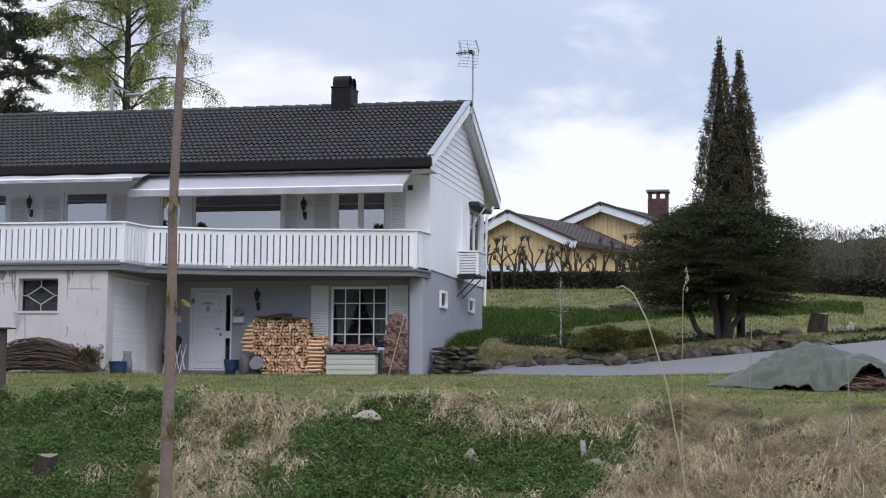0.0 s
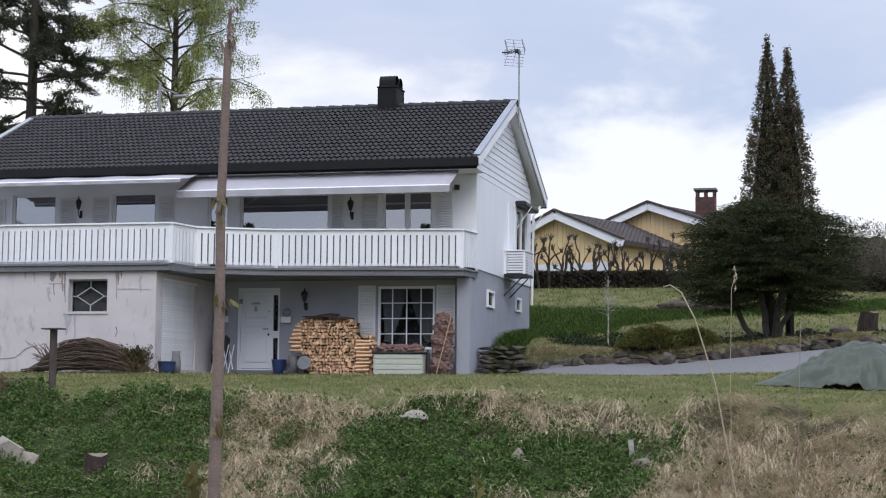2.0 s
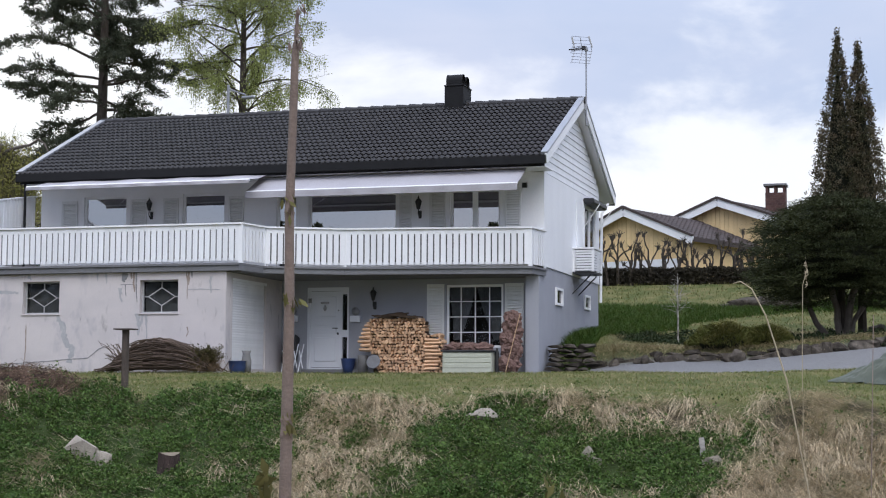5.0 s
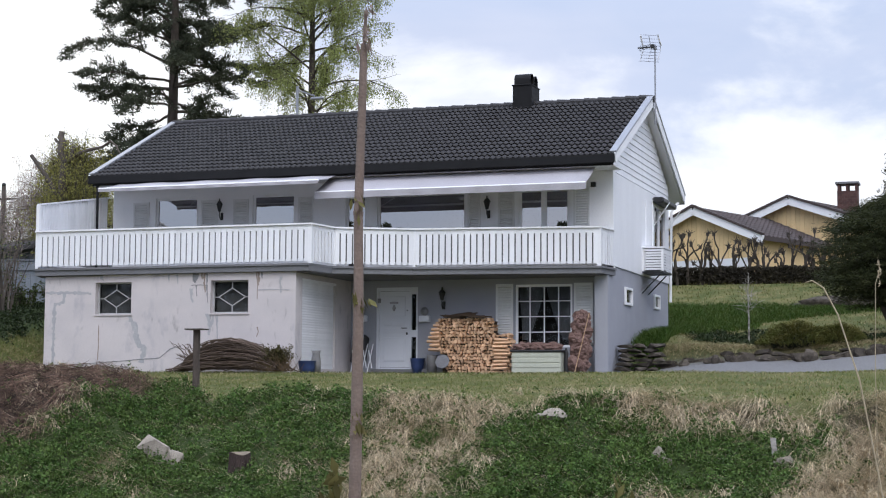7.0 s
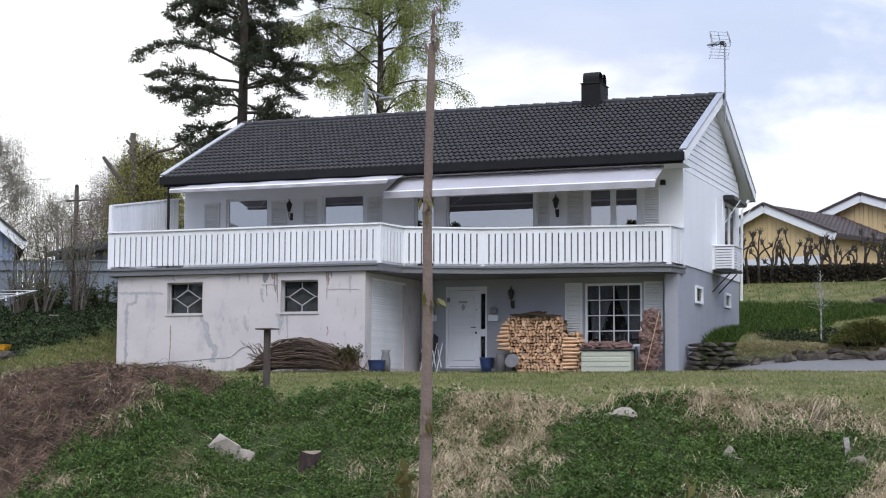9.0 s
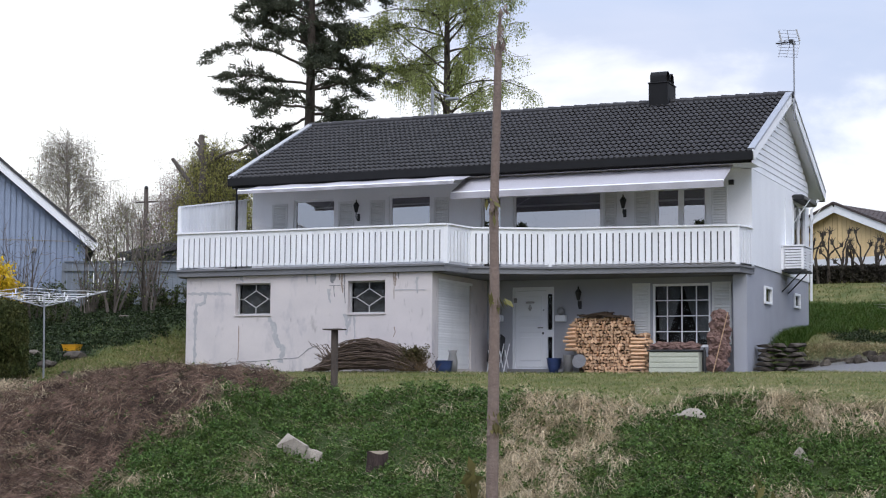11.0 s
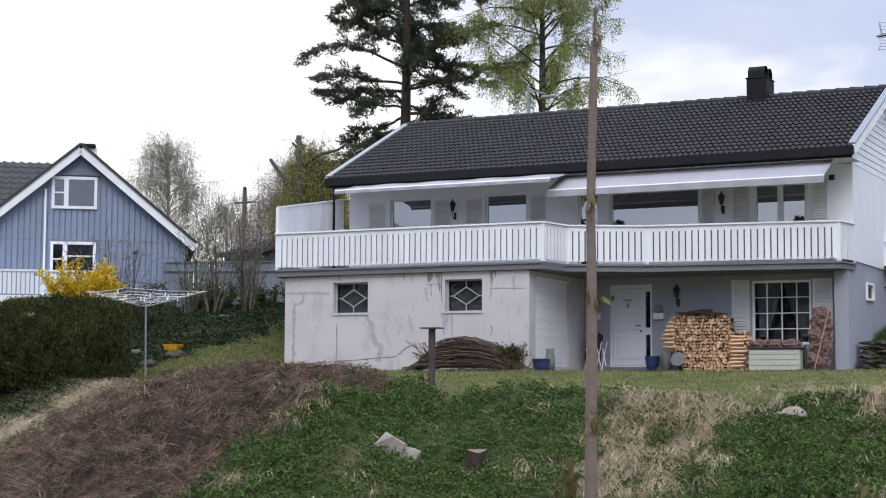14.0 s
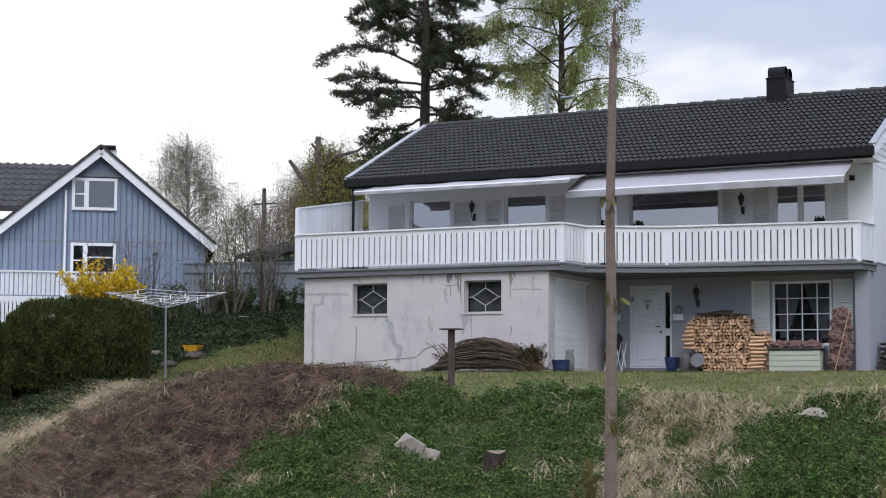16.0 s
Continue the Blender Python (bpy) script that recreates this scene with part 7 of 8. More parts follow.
birch(-29.2, 19.5, 3.3, 4.2, 3.0, 57, leaf=0.06, dense=0.7, gap=0.9, label="distant pinkish bare tree with fine twigs", low=0.12, leaf_material=PINKBUD, bark=PALETWIG, thick=0.1)
snag = empty("broken_tree", (-23.1, 11.9, 2.9), "broken dead trunk with one bent pale bough", "tree")
v, f = limb_mesh([
    (np.array([(-23.2, 11.9, 2.8), (-23.1, 11.9, 5.0), (-23.25, 11.95, 6.8), (-23.2, 12, 7.6), (-23.3, 12, 8.0)]), 0.18, 0.17),
    (np.array([(-23.3, 12, 7.95), (-23.45, 12, 8.15), (-23.28, 12, 8.4), (-23.42, 12, 8.62), (-23.35, 12, 8.82)]), 0.15, 0.11),
    (np.array([(-23.35, 12, 8.3), (-23.6, 12, 8.5), (-23.68, 12, 8.58)]), 0.07, 0.04),
    (np.array([(-23.25, 11.9, 7.7), (-22.95, 11.9, 7.72), (-22.6, 11.9, 7.95), (-22.16, 11.9, 8.08), (-21.6, 11.9, 8.16), (-21.27, 11.9, 8.36), (-21.05, 11.9, 8.2), (-20.85, 11.9, 7.85)]), 0.09, 0.025),
    (np.array([(-22.95, 11.9, 7.72), (-22.85, 11.9, 8.0), (-22.8, 11.9, 8.25)]), 0.07, 0.045),
    (np.array([(-23.3, 12, 6.2), (-24.0, 12, 7.2), (-24.4, 12, 7.7), (-24.65, 12, 8.0)]), 0.09, 0.07),
    (np.array([(-21.2, 11.9, 8.3), (-21.0, 11.9, 8.15), (-20.7, 11.9, 7.6)]), 0.02, 0.01)], 8)
soup("trunk", v, f, GREYTWIG, snag, smooth=True)
pole = empty("utility_pole", (-30.5, 18.9, 3.2), "grey wooden utility pole", "pole")
part("pole", tube([(-30.5, 18.9, 3.0), (-30.5, 18.9, 7.9)], (0.11, 0.09), 8), GREYTWIG, pole)
part("crossarm", beam((-31.0, 18.9, 7.35), (-29.9, 18.9, 7.35), 0.07, 0.07), TWIG, pole)
for q, z in ((0, 7.35), (1, 6.9)):
    part("wire", tube([(-30.5, 18.9, z), (-28.6, 18.6, z - 0.06), (-26.5, 18.2, z + 0.05)], (0.012,) * 3, 4), BLACKIRON, pole)
part("insulator", turned(((0.06, 0.0), (0.10, 0.08), (0.05, 0.16)), 8, (-30.5, 18.9, 7.88)), BLACKIRON, pole)
lampst = empty("street_lamp", (-14.7, 14.5, 3.5), "grey steel street lamp with a flat arm behind the roof", "street lamp")
part("pole", tube([(-15.3, 15.0, 3.3), (-15.3, 15.0, 10.6)], (0.06, 0.05), 8), ZINC, lampst)
part("arm", tube([(-15.3, 15.0, 10.45), (-14.6, 15.0, 10.2)], (0.03, 0.03), 6), ZINC, lampst)
part("head", box(-14.75, -14.25, 14.9, 15.1, 10.05, 10.15, bevel=0.03), ZINC, lampst)

# ---- on the bank ----
post = empty("bird_table_post", (-5.65, -11.02, -0.8), "weathered grey post with a small flat board on top", "post")
part("post", box(-5.70, -5.59, -11.075, -10.965, float(ground_z(-5.65, -11.02)) - 0.15, 0.58, bevel=0.012), STUMPWOOD, post)
part("board", box(-5.84, -5.46, -11.16, -10.88, 0.58, 0.605), STUMPWOOD, post)
stump(-3.02, -14.45, 0.19, 0.38, "sawn tree stump among the weeds of the bank")
thing("broken_stake", beam((5.60, -12.9, float(ground_z(5.6, -12.9)) - 0.1), (5.55, -12.88, float(ground_z(5.6, -12.9)) + 0.36), 0.08, 0.06, up=(0, 1, 0)), BIRCHBARK, "pale weathered stake standing broken on the bank", "stake")
for k, (x, y, sx, sy, sz) in enumerate(((-4.75, -14.0, 0.36, 0.2, 0.20), (-4.38, -14.25, 0.16, 0.12, 0.2), (1.55, -11.5, 0.32, 0.2, 0.15), (5.75, -13.15, 0.16, 0.1, 0.07), (3.75, -13.1, 0.12, 0.1, 0.16), (3.9, -13.2, 0.09, 0.08, 0.1))):
    bm = bmesh.new()
    bm.from_mesh(STONES[k])
    bmesh.ops.transform(bm, matrix=Matrix.Translation((x, y, float(ground_z(x, y)) + sz * 0.55)) @ Matrix.Rotation(0.5 - 0.25 * k, 4, "Y") @ Matrix.Diagonal((sx * 2, sy * 2, sz * 2, 1)), verts=bm.verts)
    thing("bank_rock", bm, PALE_STONE, "pale angular rock showing through the bank", "rock", "rocks on the bank")

# ---- near stems in front of the camera ----
SAPBARK = mat("sapling_bark", (0.20, 0.15, 0.125), (0.13, 0.095, 0.08), 0.85, 30, 200, 0.7, 0.3)
BUD = leaf_mat("opening_buds", (0.105, 0.10, 0.036), (0.145, 0.12, 0.05), 0.3)
DRYGRASS = mat("dry_stalk", (0.40, 0.34, 0.24), (0.30, 0.25, 0.18), 0.9, 20, 90, 0.5, 0.1)
sap = empty("sapling", (7.76, -35.96, -2.15), "thin bare sapling stem with opening buds", "sapling")
SAP = [(7.748, -2.25, 0.0135), (7.752, -1.2, 0.0128), (7.7585, -0.75, 0.0122), (7.7605, -0.58, 0.0116), (7.7625, -0.37, 0.0102), (7.760, -0.19, 0.0092), (7.7665, 0.05, 0.0082), (7.7680, 0.125, 0.0076), (7.7685, 0.138, 0.0070), (7.7692, 0.145, 0.0040), (7.7715, 0.20, 0.0034), (7.772, 0.213, 0.0025)]
part("stem", tube([(x, -35.96, z) for x, z, r in SAP], [r for x, z, r in SAP], 10), SAPBARK, sap, smooth=True)
for z, s in ((0.207, 0.8), (0.165, 0.45), (0.14, 0.9), (-0.19, 0.8), (-0.375, 1.0), (-0.60, 0.7), (-0.63, 0.9)):
    xx = float(np.interp(z, [q[1] for q in SAP], [q[0] for q in SAP]))
    rs_ = np.random.RandomState(int(1000 + z * 100))
    c = np.array((xx, -35.97, z)) + rs_.normal(size=(9, 3)) * np.array((0.011 * s, 0.004, 0.012 * s)) + np.array((0.008, 0, 0.01))
    v, f = leaf_quads(c, 0.026 * s, 5, 0.35, axis=np.array((0, 0, 1.0)))
    tagged(soup("bud_tuft", v, f, BUD if z < 0.1 else SAPBARK, sap), kind="stuff")
    part("node", tube([(xx, -35.96, z - 0.012), (xx, -35.96, z), (xx, -35.96, z + 0.012)], tuple(q * float(np.interp(z, [w[1] for w in SAP], [w[2] for w in SAP])) for q in (0.95, 1.16, 0.95)), 8), SAPBARK, sap)


def near_at(right, z, ahead=3.0):
    """A place ahead of the standpoint, right of its first line of sight."""
    a = radians(12.43)
    f, r = Vector((-math.sin(a), math.cos(a), 0)), Vector((math.cos(a), math.sin(a), 0))
    p = Vector((8.96, -38.93, 0)) + f * ahead + r * right
    return (p.x, p.y, z)


def tuft(right, z, label, ahead=3.1):
    x, y, _ = near_at(right, z, ahead)
    t = empty("budding_shoot", (x, y, -2.15), label, "shoot", "budding shoots")
    part("stem", tube([(x, y, -2.2), (x + 0.01, y, z - 0.03)], (0.004, 0.003), 6), SAPBARK, t)
    rs_ = np.random.RandomState(int(abs(right) * 100))
    c = np.array((x, y, z)) + rs_.normal(size=(16, 3)) * np.array((0.012, 0.012, 0.022))
    v, f = leaf_quads(c, 0.045, 3, 0.4, axis=np.array((0, 0, 1.0)))
    tagged(soup("bud_tuft", v, f, BUD, t), kind="stuff")


tuft(-0.565, -0.735, "leafy green shoot tip near the sapling")
tuft(-0.01, -0.755, "leafy green shoot tip at the foot of the view")


def stalk(points, r, label, ahead=3.0, head=None):
    st = empty("grass_stalk", near_at(points[0][0], -2.1, ahead), label, "stalk", "dry stalks")
    pts = [near_at(a, z, ahead) for a, z in points]
    part("stem", tube(pts, np.linspace(r, r * 0.6, len(pts)), 6), DRYGRASS if head != "dark" else SAPBARK, st, smooth=True)
    if head == "seed":
        e = Vector(pts[-1])
        rs_ = np.random.RandomState(2)
        c = np.array(e) + rs_.normal(size=(30, 3)) * np.array((0.0015, 0.0015, 0.011))
        v, f = leaf_quads(c, 0.010, 8, 0.22, axis=np.array((0.2, 0, 1.0)))
        soup("seed_head", v, f, DRYGRASS, st)


stalk(((0.55, -2.1), (0.475, -0.87), (0.453, -0.72), (0.417, -0.52), (0.380, -0.40), (0.355, -0.351), (0.335, -0.338), (0.322, -0.342)), 0.0018, "arched dry grass stalk close to the view")
stalk(((0.46, -2.1), (0.445, -0.5), (0.448, -0.345), (0.455, -0.32)), 0.0008, "dry grass stalk with feathery seed head", head="seed")
stalk(((0.79, -2.1), (0.765, -0.9), (0.752, -0.46)), 0.0022, "thin dark bare stem close to the view", head="dark")
stalk(((0.56, -2.1), (0.560, -0.9), (0.575, -0.40)), 0.0012, "thin dark bare stem close to the view", head="dark")

# ---- grass, weeds, straw and cuttings ----
GRASS = leaf_mat("grass_blades", (0.042, 0.084, 0.014), (0.080, 0.108, 0.026), 0.25, 0.35)
LAWN = leaf_mat("lawn_blades", (0.115, 0.145, 0.038), (0.19, 0.185, 0.070), 0.25, 0.35)
MEADOW = leaf_mat("meadow_blades", (0.078, 0.094, 0.021), (0.150, 0.130, 0.042), 0.3, 0.3)
DRYBLADE = leaf_mat("dry_blades", (0.40, 0.345, 0.20), (0.28, 0.23, 0.13), 0.2, 0.35)
STRAW = leaf_mat("dead_straw", (0.60, 0.50, 0.35), (0.33, 0.265, 0.172), 0.15, 0.6)
WEED = leaf_mat("weed_leaves", (0.058, 0.108, 0.027), (0.108, 0.152, 0.042), 0.2, 0.65)
# Leaf colour darkened for the shade by hedge and fence; also serves border plants.
SHADEWEED = leaf_mat("shade_toned_leaves", (0.021, 0.034, 0.013), (0.038, 0.048, 0.020), 0.1, 0.5)
CUTTING = mat("brown_cuttings", (0.045, 0.028, 0.021), (0.25, 0.165, 0.122), 0.95, 3, 40, 0.8, 0.2, vary=0.6, island=True)


def blades(xy, h, lean, width, seed, lift=0.0, comb=0.0):
    """Bent blades of three points and a tip, two triangles and a quad folded to quads."""
    rs = np.random.RandomState(seed)
    n = len(xy)
    a = rs.uniform(0, 2 * math.pi, n)
    if comb:
        a = -math.pi / 2 + 2.6 * (fbm(xy[:, 0] * 0.8, xy[:, 1] * 0.8, 37) - 0.5) + rs.normal(0, comb, n)
    hh = h * rs.uniform(0.5, 1.3, n)
    off = np.stack([np.cos(a), np.sin(a)], -1) * (hh * lean * rs.uniform(0.3, 1.2, n))[:, None]
    b = rs.uniform(0, 2 * math.pi, n)
    w = np.stack([np.cos(b), np.sin(b)], -1) * (width * rs.uniform(0.6, 1.3, n))[:, None] * 0.5
    z = ground_z(xy[:, 0], xy[:, 1]) - 0.01 + lift * rs.rand(n)
    up = hh / np.sqrt(1 + lean * lean)
    v = np.empty((n, 6, 3))
    for k, (s, q, ww) in enumerate(((0, 0, 1), (0, 0, -1), (0.45, 0.62, 0.8), (0.45, 0.62, -0.8), (1, 1, 0.15), (1, 1, -0.15))):
        v[:, k, :2] = xy + off * s + w * ww
        v[:, k, 2] = z + up * q * (1 - 0.25 * s)
    i = np.arange(n)[:, None] * 6
    f = np.concatenate([i + np.array((0, 1, 3, 2)), i + np.array((2, 3, 5, 4))])
    return v.reshape(-1, 3), f


rs = np.random.RandomState(77)


def spread(n, x0, x1, y0, y1):
    return np.stack([rs.uniform(x0, x1, n), rs.uniform(y0, y1, n)], -1)


def keep(p, share):
    return p[rs.rand(len(p)) < share]


def off_house(p):
    x, y = p[:, 0], p[:, 1]
    return ~((x > -14.0) & (x < 0.05) & (y > -3.6) & (y < 7.3)) & ~((x > -7.2) & (y > drive_front(x) + 0.1) & (y < drive_edge(x)))


p = spread(115000, -20, 13, -12.5, 1.0)
p = p[off_house(p)]
s_, w_, h_ = zones(p[:, 0], p[:, 1])
p1 = keep(p, (1 - h_) * (1 - 0.75 * s_) * (1 - 0.6 * w_) * (0.35 + 0.65 * fbm(p[:, 0] * 0.7, p[:, 1] * 0.7, 61)))
v, f = blades(p1, 0.085, 0.7, 0.011, 1)
tagged(soup("lawn_grass", v, f, LAWN), "short green lawn grass", "grass", kind="stuff")
p2 = keep(p, (1 - h_) * 0.42 * step(0.36, 0.62, fbm(p[:, 0] * 0.9, p[:, 1] * 1.3, 62)) + 0.15 * s_)
v, f = blades(p2, 0.10, 1.0, 0.010, 2)
tagged(soup("dry_lawn_grass", v, f, DRYBLADE), "withered yellow blades in the lawn", "grass", kind="stuff")
p = spread(36000, -9, 20, 1.5, 19)
p = p[off_house(p)]
v, f = blades(keep(p, 0.5 + 0.5 * fbm(p[:, 0] * 0.4, p[:, 1] * 0.4, 63)), 0.12, 0.7, 0.021, 3)
tagged(soup("upper_lawn_grass", v, f, MEADOW), "green grass on the upper lawn", "grass", kind="stuff")
p = p[::4]
v, f = blades(keep(p, step(0.36, 0.62, fbm(p[:, 0] * 0.5, p[:, 1] * 0.9, 64))), 0.14, 1.0, 0.02, 4)
tagged(soup("upper_dry_grass", v, f, DRYBLADE), "withered grass on the upper lawn", "grass", kind="stuff")
p = spread(90000, -1.5, 11, 6.5, 15.5)
low_ = np.interp(p[:, 0], (-1, 1.6, 2.6, 4.0, 8.6, 11), (7.0, 7.3, 9.0, 10.2, 12.3, 13.6))
high_ = np.interp(p[:, 0], (-1, 1, 3, 5.5, 7.2, 10), (12.6, 12.1, 11.8, 12.2, 13.4, 15.0))
jag_ = 1.4 * (fbm(p[:, 0] * 0.9, p[:, 1], 71) - 0.5)
p = keep(p, step(-0.3, 0.3, p[:, 1] + jag_ - low_) * step(0.4, -0.2, p[:, 1] + jag_ - high_))
p = p[off_house(p)]
v, f = blades(p, 0.20, 0.6, 0.018, 12)
tagged(soup("lush_grass", v, f, GRASS), "band of lush dark green grass across the garden", "grass", kind="stuff")
p = spread(30000, 1.2, 12, 1.7, 7.5)
leafy_border = keep(p, 0.16 * step(0.62, 0.42, fbm(p[:, 0] * 1.1, p[:, 1] * 1.1, 76)))
v, f = blades(keep(p, 0.6 * step(0.34, 0.56, fbm(p[:, 0] * 0.8, p[:, 1] * 0.8, 73))), 0.15, 1.2, 0.014, 13)
tagged(soup("border_dry_grass", v, f, DRYBLADE), "withered brown grass in the garden border", "grass", kind="stuff")
p = spread(26000, -17.5, -13.9, -8, 3)
p = keep(p, 1 - wilderness(p[:, 0], p[:, 1]))
v, f = blades(p, 0.12, 0.8, 0.016, 5)
tagged(soup("side_lawn_grass", v, f, LAWN), "green grass beside the garage", "grass", kind="stuff")
v, f = blades(keep(p, 0.5 * step(0.35, 0.6, fbm(p[:, 0] * 1.2, p[:, 1] * 1.2, 75))), 0.13, 1.0, 0.015, 15)
tagged(soup("side_dry_grass", v, f, DRYBLADE), "withered yellow grass beside the garage", "grass", kind="stuff")
p = spread(300000, -19, 14, -17.5, -8.5)
s_, w_, h_ = zones(p[:, 0], p[:, 1])
ps = keep(p, 0.85 * s_ * (0.30 + 0.70 * step(0.35, 0.6, fbm(p[:, 0] * 1.3, p[:, 1] * 1.3, 69))) + 0.06 * w_ + h_ * (0.07 + 0.20 * step(-10.8, -13.0, p[:, 0]) + 0.30 * step(-14.2, -15.2, p[:, 1]) * step(0.45, 0.6, fbm(p[:, 0] * 0.8, p[:, 1] * 0.8, 39))))
v, f = blades(ps, 0.40, 2.2, 0.0066, 6, 0.10, comb=0.8)
tagged(soup("dead_straw", v, f, STRAW), "flattened dead straw on the bank", "grass", kind="stuff")
tc = keep(p, 0.034 * s_ * step(0.28, 0.55, fbm(p[:, 0] * 0.9, p[:, 1] * 0.9, 70)) + 0.0005 * h_)
n = len(tc)
per = 20
root = np.repeat(tc, per, 0) + rs.normal(size=(n * per, 2)) * 0.05
swing = np.repeat(rs.normal(0, 0.8, n), per) + rs.normal(0, 0.55, n * per)
reach = rs.uniform(0.22, 0.62, n * per)
tip = root + np.stack([np.sin(swing), -np.cos(swing)], -1) * reach[:, None]
mid = root + (tip - root) * 0.45
wid = np.stack([np.cos(swing), np.sin(swing)], -1) * 0.0034
z0_, zm_, zt_ = ground_z(root[:, 0], root[:, 1]), ground_z(mid[:, 0], mid[:, 1]) + reach * rs.uniform(0.12, 0.42, n * per), ground_z(tip[:, 0], tip[:, 1]) + 0.02 + 0.05 * rs.rand(n * per)
v = np.empty((n * per, 6, 3))
for k, (c, w, zz) in enumerate(((root, 1, z0_), (root, -1, z0_), (mid, 1, zm_), (mid, -1, zm_), (tip, 0.3, zt_), (tip, -0.3, zt_))):
    v[:, k, :2], v[:, k, 2] = c + wid * w, zz
i = np.arange(n * per)[:, None] * 6
tagged(soup("straw_tussocks", v.reshape(-1, 3), np.concatenate([i + np.array((0, 1, 3, 2)), i + np.array((2, 3, 5, 4))]), STRAW), "long pale straw tussocks hanging down the bank", "grass", kind="stuff")
pg = keep(p, 0.15 * (s_ + 0.15 * w_) * step(0.34, 0.60, fbm(p[:, 0] * 1.1, p[:, 1] * 1.1, 66)))
v, f = blades(pg, 0.16, 0.9, 0.012, 7)
tagged(soup("bank_grass", v, f, GRASS), "green tufts in the straw", "grass", kind="stuff")
p = spread(7000, 1.0, 9.5, -0.06, 0.5)
p[:, 1] += drive_edge(p[:, 0])
v, f = blades(p, 0.20, 1.3, 0.014, 11)
tagged(soup("edge_grass", v, f, DRYBLADE), "withered grass hanging over the stone edging", "grass", kind="stuff")
p = spread(7000, 0.05, 0.95, 0.9, 8.0)
v, f = blades(p, 0.36, 0.6, 0.016, 9)
tagged(soup("tall_grass", v, f, GRASS), "tall green grass growing along the gable wall", "grass", kind="stuff")
p = spread(70000, -15, 9.5, -17.5, -9.5)
s_, w_, h_ = zones(p[:, 0], p[:, 1])
pw = keep(p, (0.72 * w_ * (0.15 + 0.85 * step(0.34, 0.52, fbm(p[:, 0] * 2.4, p[:, 1] * 2.4, 67))) + 0.012 * s_ + 0.012 * h_) * (1 - wilderness(p[:, 0], p[:, 1])))


def leafy_plants(xy, tall, spread_, per, leaf, seed, material, name, label):
    """Low plants, each a dome of leaves turned to the sky."""
    rs = np.random.RandomState(seed)
    n = len(xy)
    top = tall * (0.25 + 1.5 * np.clip(fbm(xy[:, 0] * 1.7, xy[:, 1] * 1.7, 68) - 0.18, 0, 1)) * rs.uniform(0.6, 1.3, n)
    a, r = rs.uniform(0, 2 * math.pi, (n, per)), rs.uniform(0, 1, (n, per)) ** 0.6
    x = xy[:, :1] + np.cos(a) * r * spread_
    y = xy[:, 1:] + np.sin(a) * r * spread_
    z = ground_z(xy[:, 0], xy[:, 1])[:, None] + top[:, None] * (1 - 0.75 * r * r) * rs.uniform(0.55, 1.0, (n, per)) + 0.01
    v, f = leaf_quads(np.stack([x, y, z], -1).reshape(-1, 3), leaf, seed, 0.72, up=1.1)
    return tagged(soup(name, v, f, material), label, "weeds", kind="stuff")


leafy_plants(pw, 0.25, 0.085, 12, 0.048, 8, WEED, "ground_weeds", "leafy green weeds covering the bank")
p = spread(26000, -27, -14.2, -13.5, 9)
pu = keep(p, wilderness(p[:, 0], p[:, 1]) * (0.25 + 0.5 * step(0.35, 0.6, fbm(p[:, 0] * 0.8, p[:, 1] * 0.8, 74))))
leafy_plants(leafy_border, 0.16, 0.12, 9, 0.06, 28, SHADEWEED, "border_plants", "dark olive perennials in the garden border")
leafy_plants(pu, 0.22, 0.14, 9, 0.07, 18, SHADEWEED, "shade_plants", "green ground cover between the hedge and the fence, darkened for shade")


cut_xy = spread(90000, -15.5, -5, -17.5, -8.5)
cut_xy = keep(cut_xy, zones(cut_xy[:, 0], cut_xy[:, 1])[2] ** 1.1)[:15000]
n = len(cut_xy)
cut_a, cut_l = rs.normal(1.9, 0.75, n), rs.uniform(0.12, 0.80, n)
cut_t = np.linspace(-0.5, 0.5, 3)
cut_x = cut_xy[:, :1] + cut_t * (cut_l * np.cos(cut_a))[:, None]
cut_y = cut_xy[:, 1:] + cut_t * (cut_l * np.sin(cut_a))[:, None]
cut_z = ground_z(cut_x, cut_y) + rs.uniform(0.0, 0.20, (n, 1)) * (0.3 + 1.4 * fbm(cut_x * 1.3, cut_y * 1.3, 38)) + rs.normal(size=(n, 3)) * np.array((0.06, 0.01, 0.06))
CUTS = np.stack([cut_x, cut_y, cut_z], -1)
CUT_R = 0.0022 + 0.008 * rs.rand(n) ** 2.5


def cutting(k):
    return CUTS[k], CUT_R[k]


sticks(n, cutting, "garden_cuttings", CUTTING, "heap of brown twigs and garden cuttings", "cuttings", 3)

# far woods behind the standpoint, which the window panes mirror
rs = np.random.RandomState(15)
trees = []
for k in range(230):
    x, y = -220 + k * 1.9 + rs.uniform(-1, 1), -190 + rs.uniform(-8, 8)
    h = 24.6 + 3.0 * float(fbm(x * 0.06, 0.0, 17)) + rs.uniform(-0.5, 0.6)
    for q in range(240):
        u = 1 - 0.6 * rs.rand() ** 1.6
        trees.append((x + rs.normal() * (0.25 + (1 - u) * 3.0), y + rs.normal() * (1 - u) * 2.0, -3 + u * h))
v, f = leaf_quads(np.array(trees), 1.3, 16, 0.5, axis=np.array((0, 0, -0.6)))
tagged(soup("far_woods", v, f, PINE_LEAF), "dark line of distant conifers", "woods", kind="stuff")

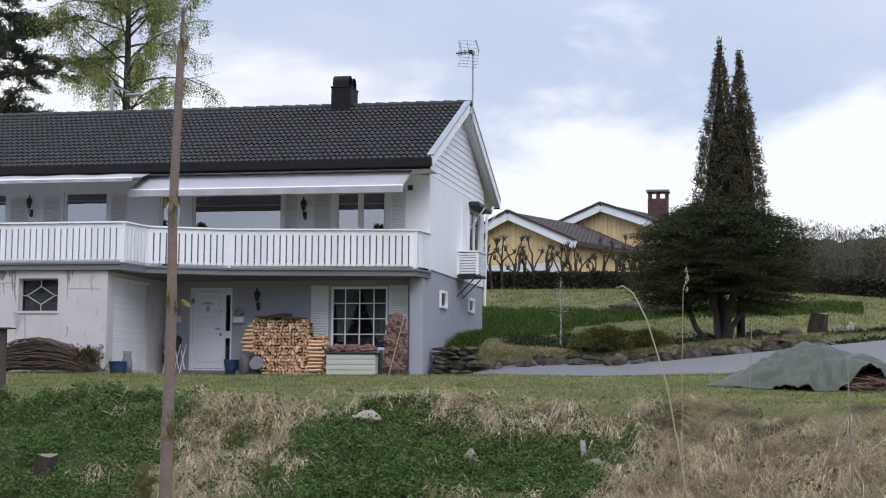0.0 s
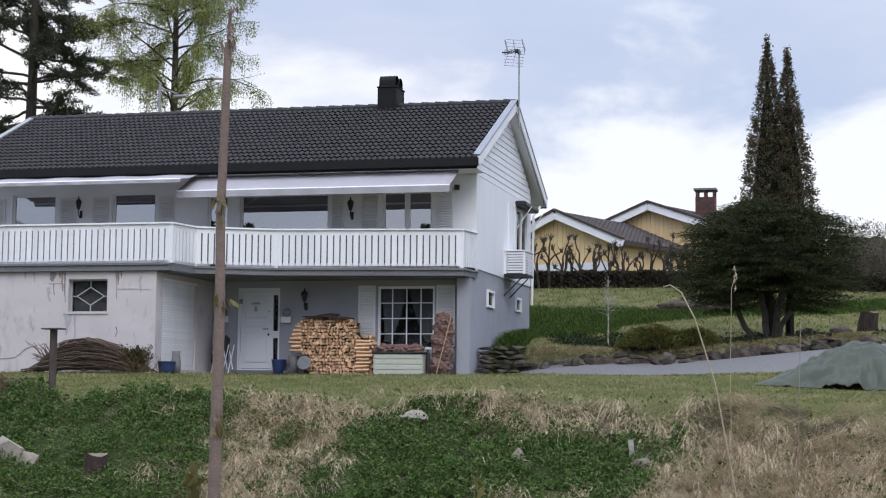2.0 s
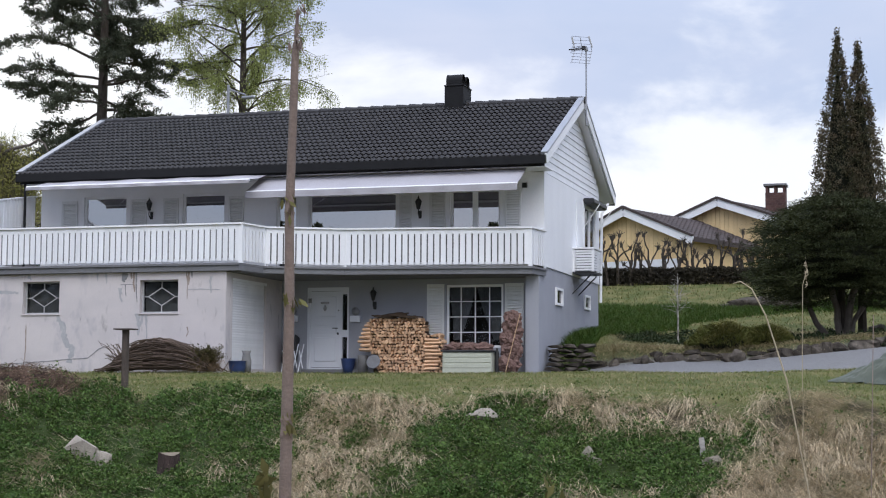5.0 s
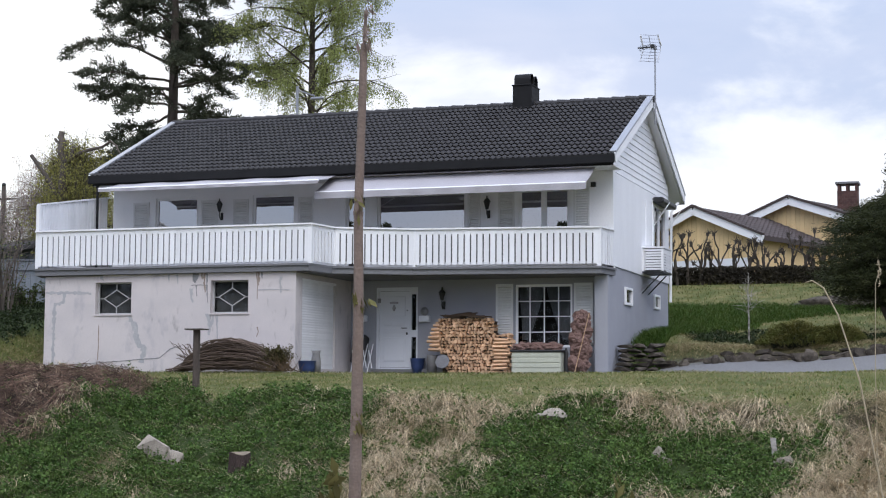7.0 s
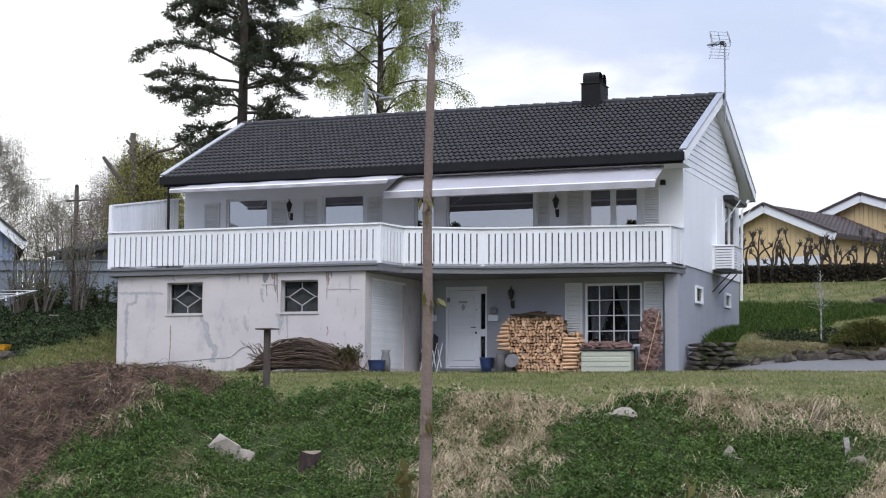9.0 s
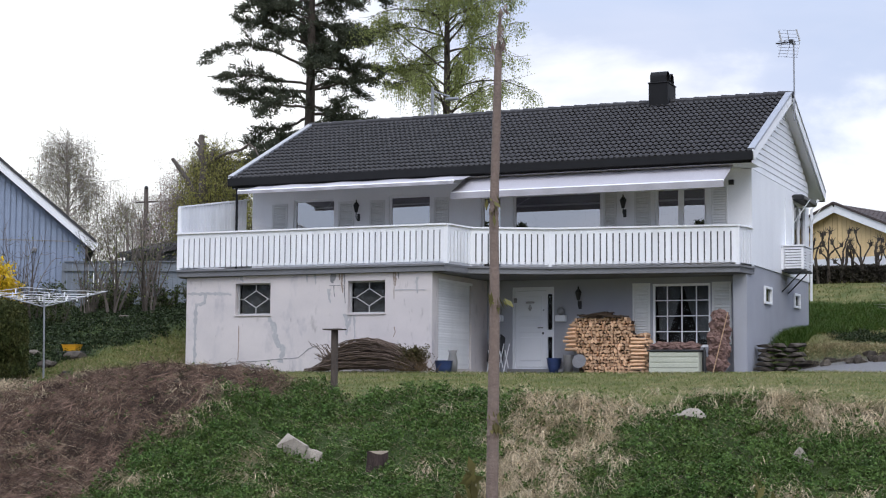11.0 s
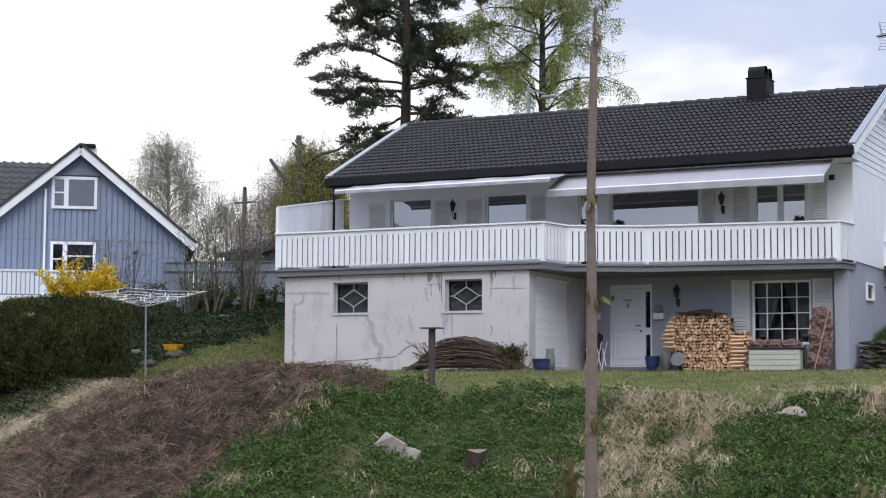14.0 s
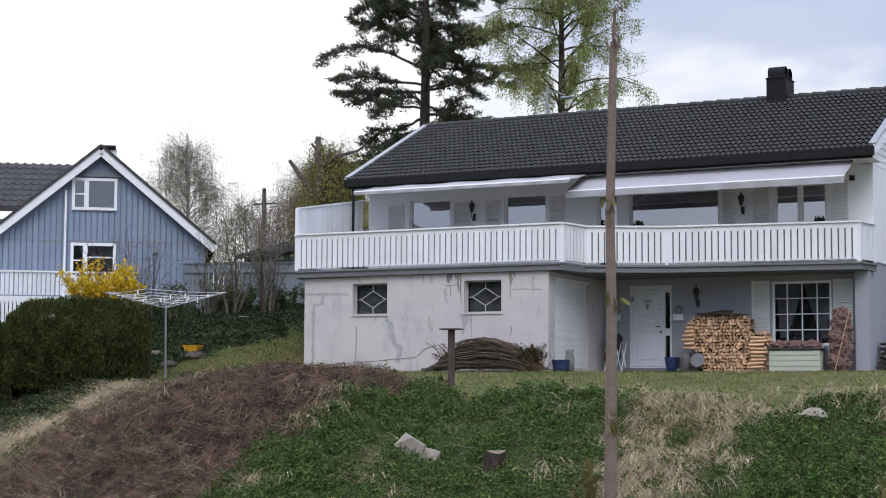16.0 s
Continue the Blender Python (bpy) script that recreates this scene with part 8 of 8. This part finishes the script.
# potted dwarf conifer by the pruning pile
open_pot("flower_pot", (-7.08, -4.25, -0.11), [(0.10, 0.0), (0.145, 0.16), (0.16, 0.18)], SHADOWDARK, "dark pot with a dwarf conifer beside the brushwood")
shrub("dwarf_conifer", -7.08, -4.25, 0.52, 0.9, 24, 133, leaf_mat("dry_conifer", (0.075, 0.066, 0.026), (0.10, 0.080, 0.038), 0.1), 0.05, 9, "small brownish green conifer growing in a pot", "plant", z=0.02)


# ---- roof tiles ----
def tile_mesh():
    """One pantile, 0.3 m wide and 0.35 m to the weather, lying along +y up the slope."""
    prof = ((0.0, 0.004), (0.08, 0.026), (0.17, 0.048), (0.26, 0.040), (0.37, 0.010), (0.50, 0.004), (0.58, 0.026), (0.67, 0.048), (0.76, 0.040), (0.87, 0.010), (1.0, 0.004))
    V, F = [], []
    for y, dz in ((0.0, 0.044), (0.36, 0.0)):
        V += [(q * 0.302, y, h + dz) for q, h in prof]
    V += [(q * 0.302, 0.004, h + 0.026) for q, h in prof]
    V += [(q * 0.302, 0.08, h + 0.012) for q, h in prof]
    k = len(prof)
    for q in range(k - 1):
        F.append((q, q + 1, k + q + 1, k + q))
        F.append((2 * k + q, 2 * k + q + 1, q + 1, q))
        F.append((3 * k + q, 3 * k + q + 1, 2 * k + q + 1, 2 * k + q))
    return V, F


TV, TF = tile_mesh()
tile_me = bpy.data.meshes.new("tile")
tile_me.from_pydata(TV, [], TF)
tile_me.materials.append(TILE)
tile_me.polygons.foreach_set("use_smooth", [True] * len(tile_me.polygons))
COLS, ROWS = 48, 16
slope_len = math.hypot(RIDGE_Y - EAVE_Y, RIDGE_Z - EAVE_Z)
x_first = X_VERGE_L + 0.06
pitch_x, pitch_s = (X_VERGE_R - X_VERGE_L - 0.12) / COLS, (slope_len - 0.06) / ROWS
rest_v, rest_f = [], []
rnd = random.Random(2)
for s in (-1, 1):
    for r in range(ROWS):
        for c in range(COLS):
            x = x_first + c * pitch_x
            d = r * pitch_s - 0.03
            if s < 0:
                m = Matrix.Translation((x, EAVE_Y + d * math.cos(SLOPE), EAVE_Z - 0.045 + d * math.sin(SLOPE))) @ Matrix.Rotation(SLOPE + rnd.uniform(-0.006, 0.006), 4, "X")
            else:
                m = Matrix.Translation((x + pitch_x, 2 * RIDGE_Y - EAVE_Y - d * math.cos(SLOPE), EAVE_Z - 0.045 + d * math.sin(SLOPE))) @ Matrix.Rotation(math.pi, 4, "Z") @ Matrix.Rotation(SLOPE, 4, "X")
            # the end of the roof over the gable is laid tile by tile
            if s < 0 and c >= COLS - 18:
                ob = new("tile", tile_me)
                ob.parent = roof
                ob.matrix_local = Matrix.Translation(-house.location) @ m
            else:
                base = len(rest_v)
                rest_v += [tuple(m @ Vector(p)) for p in TV]
                rest_f += [tuple(base + i for i in f) for f in TF]
tagged(soup("tiles", rest_v, rest_f, TILES, roof, smooth=True), kind="stuff")
for c in range(38):
    x = X_VERGE_L + 0.02 + c * (X_VERGE_R - X_VERGE_L) / 38
    part("ridge_tile", tube([(x, RIDGE_Y, RIDGE_Z - 0.02), (x + 0.40, RIDGE_Y, RIDGE_Z - 0.035)], (0.115, 0.10), 10), TILE, roof)
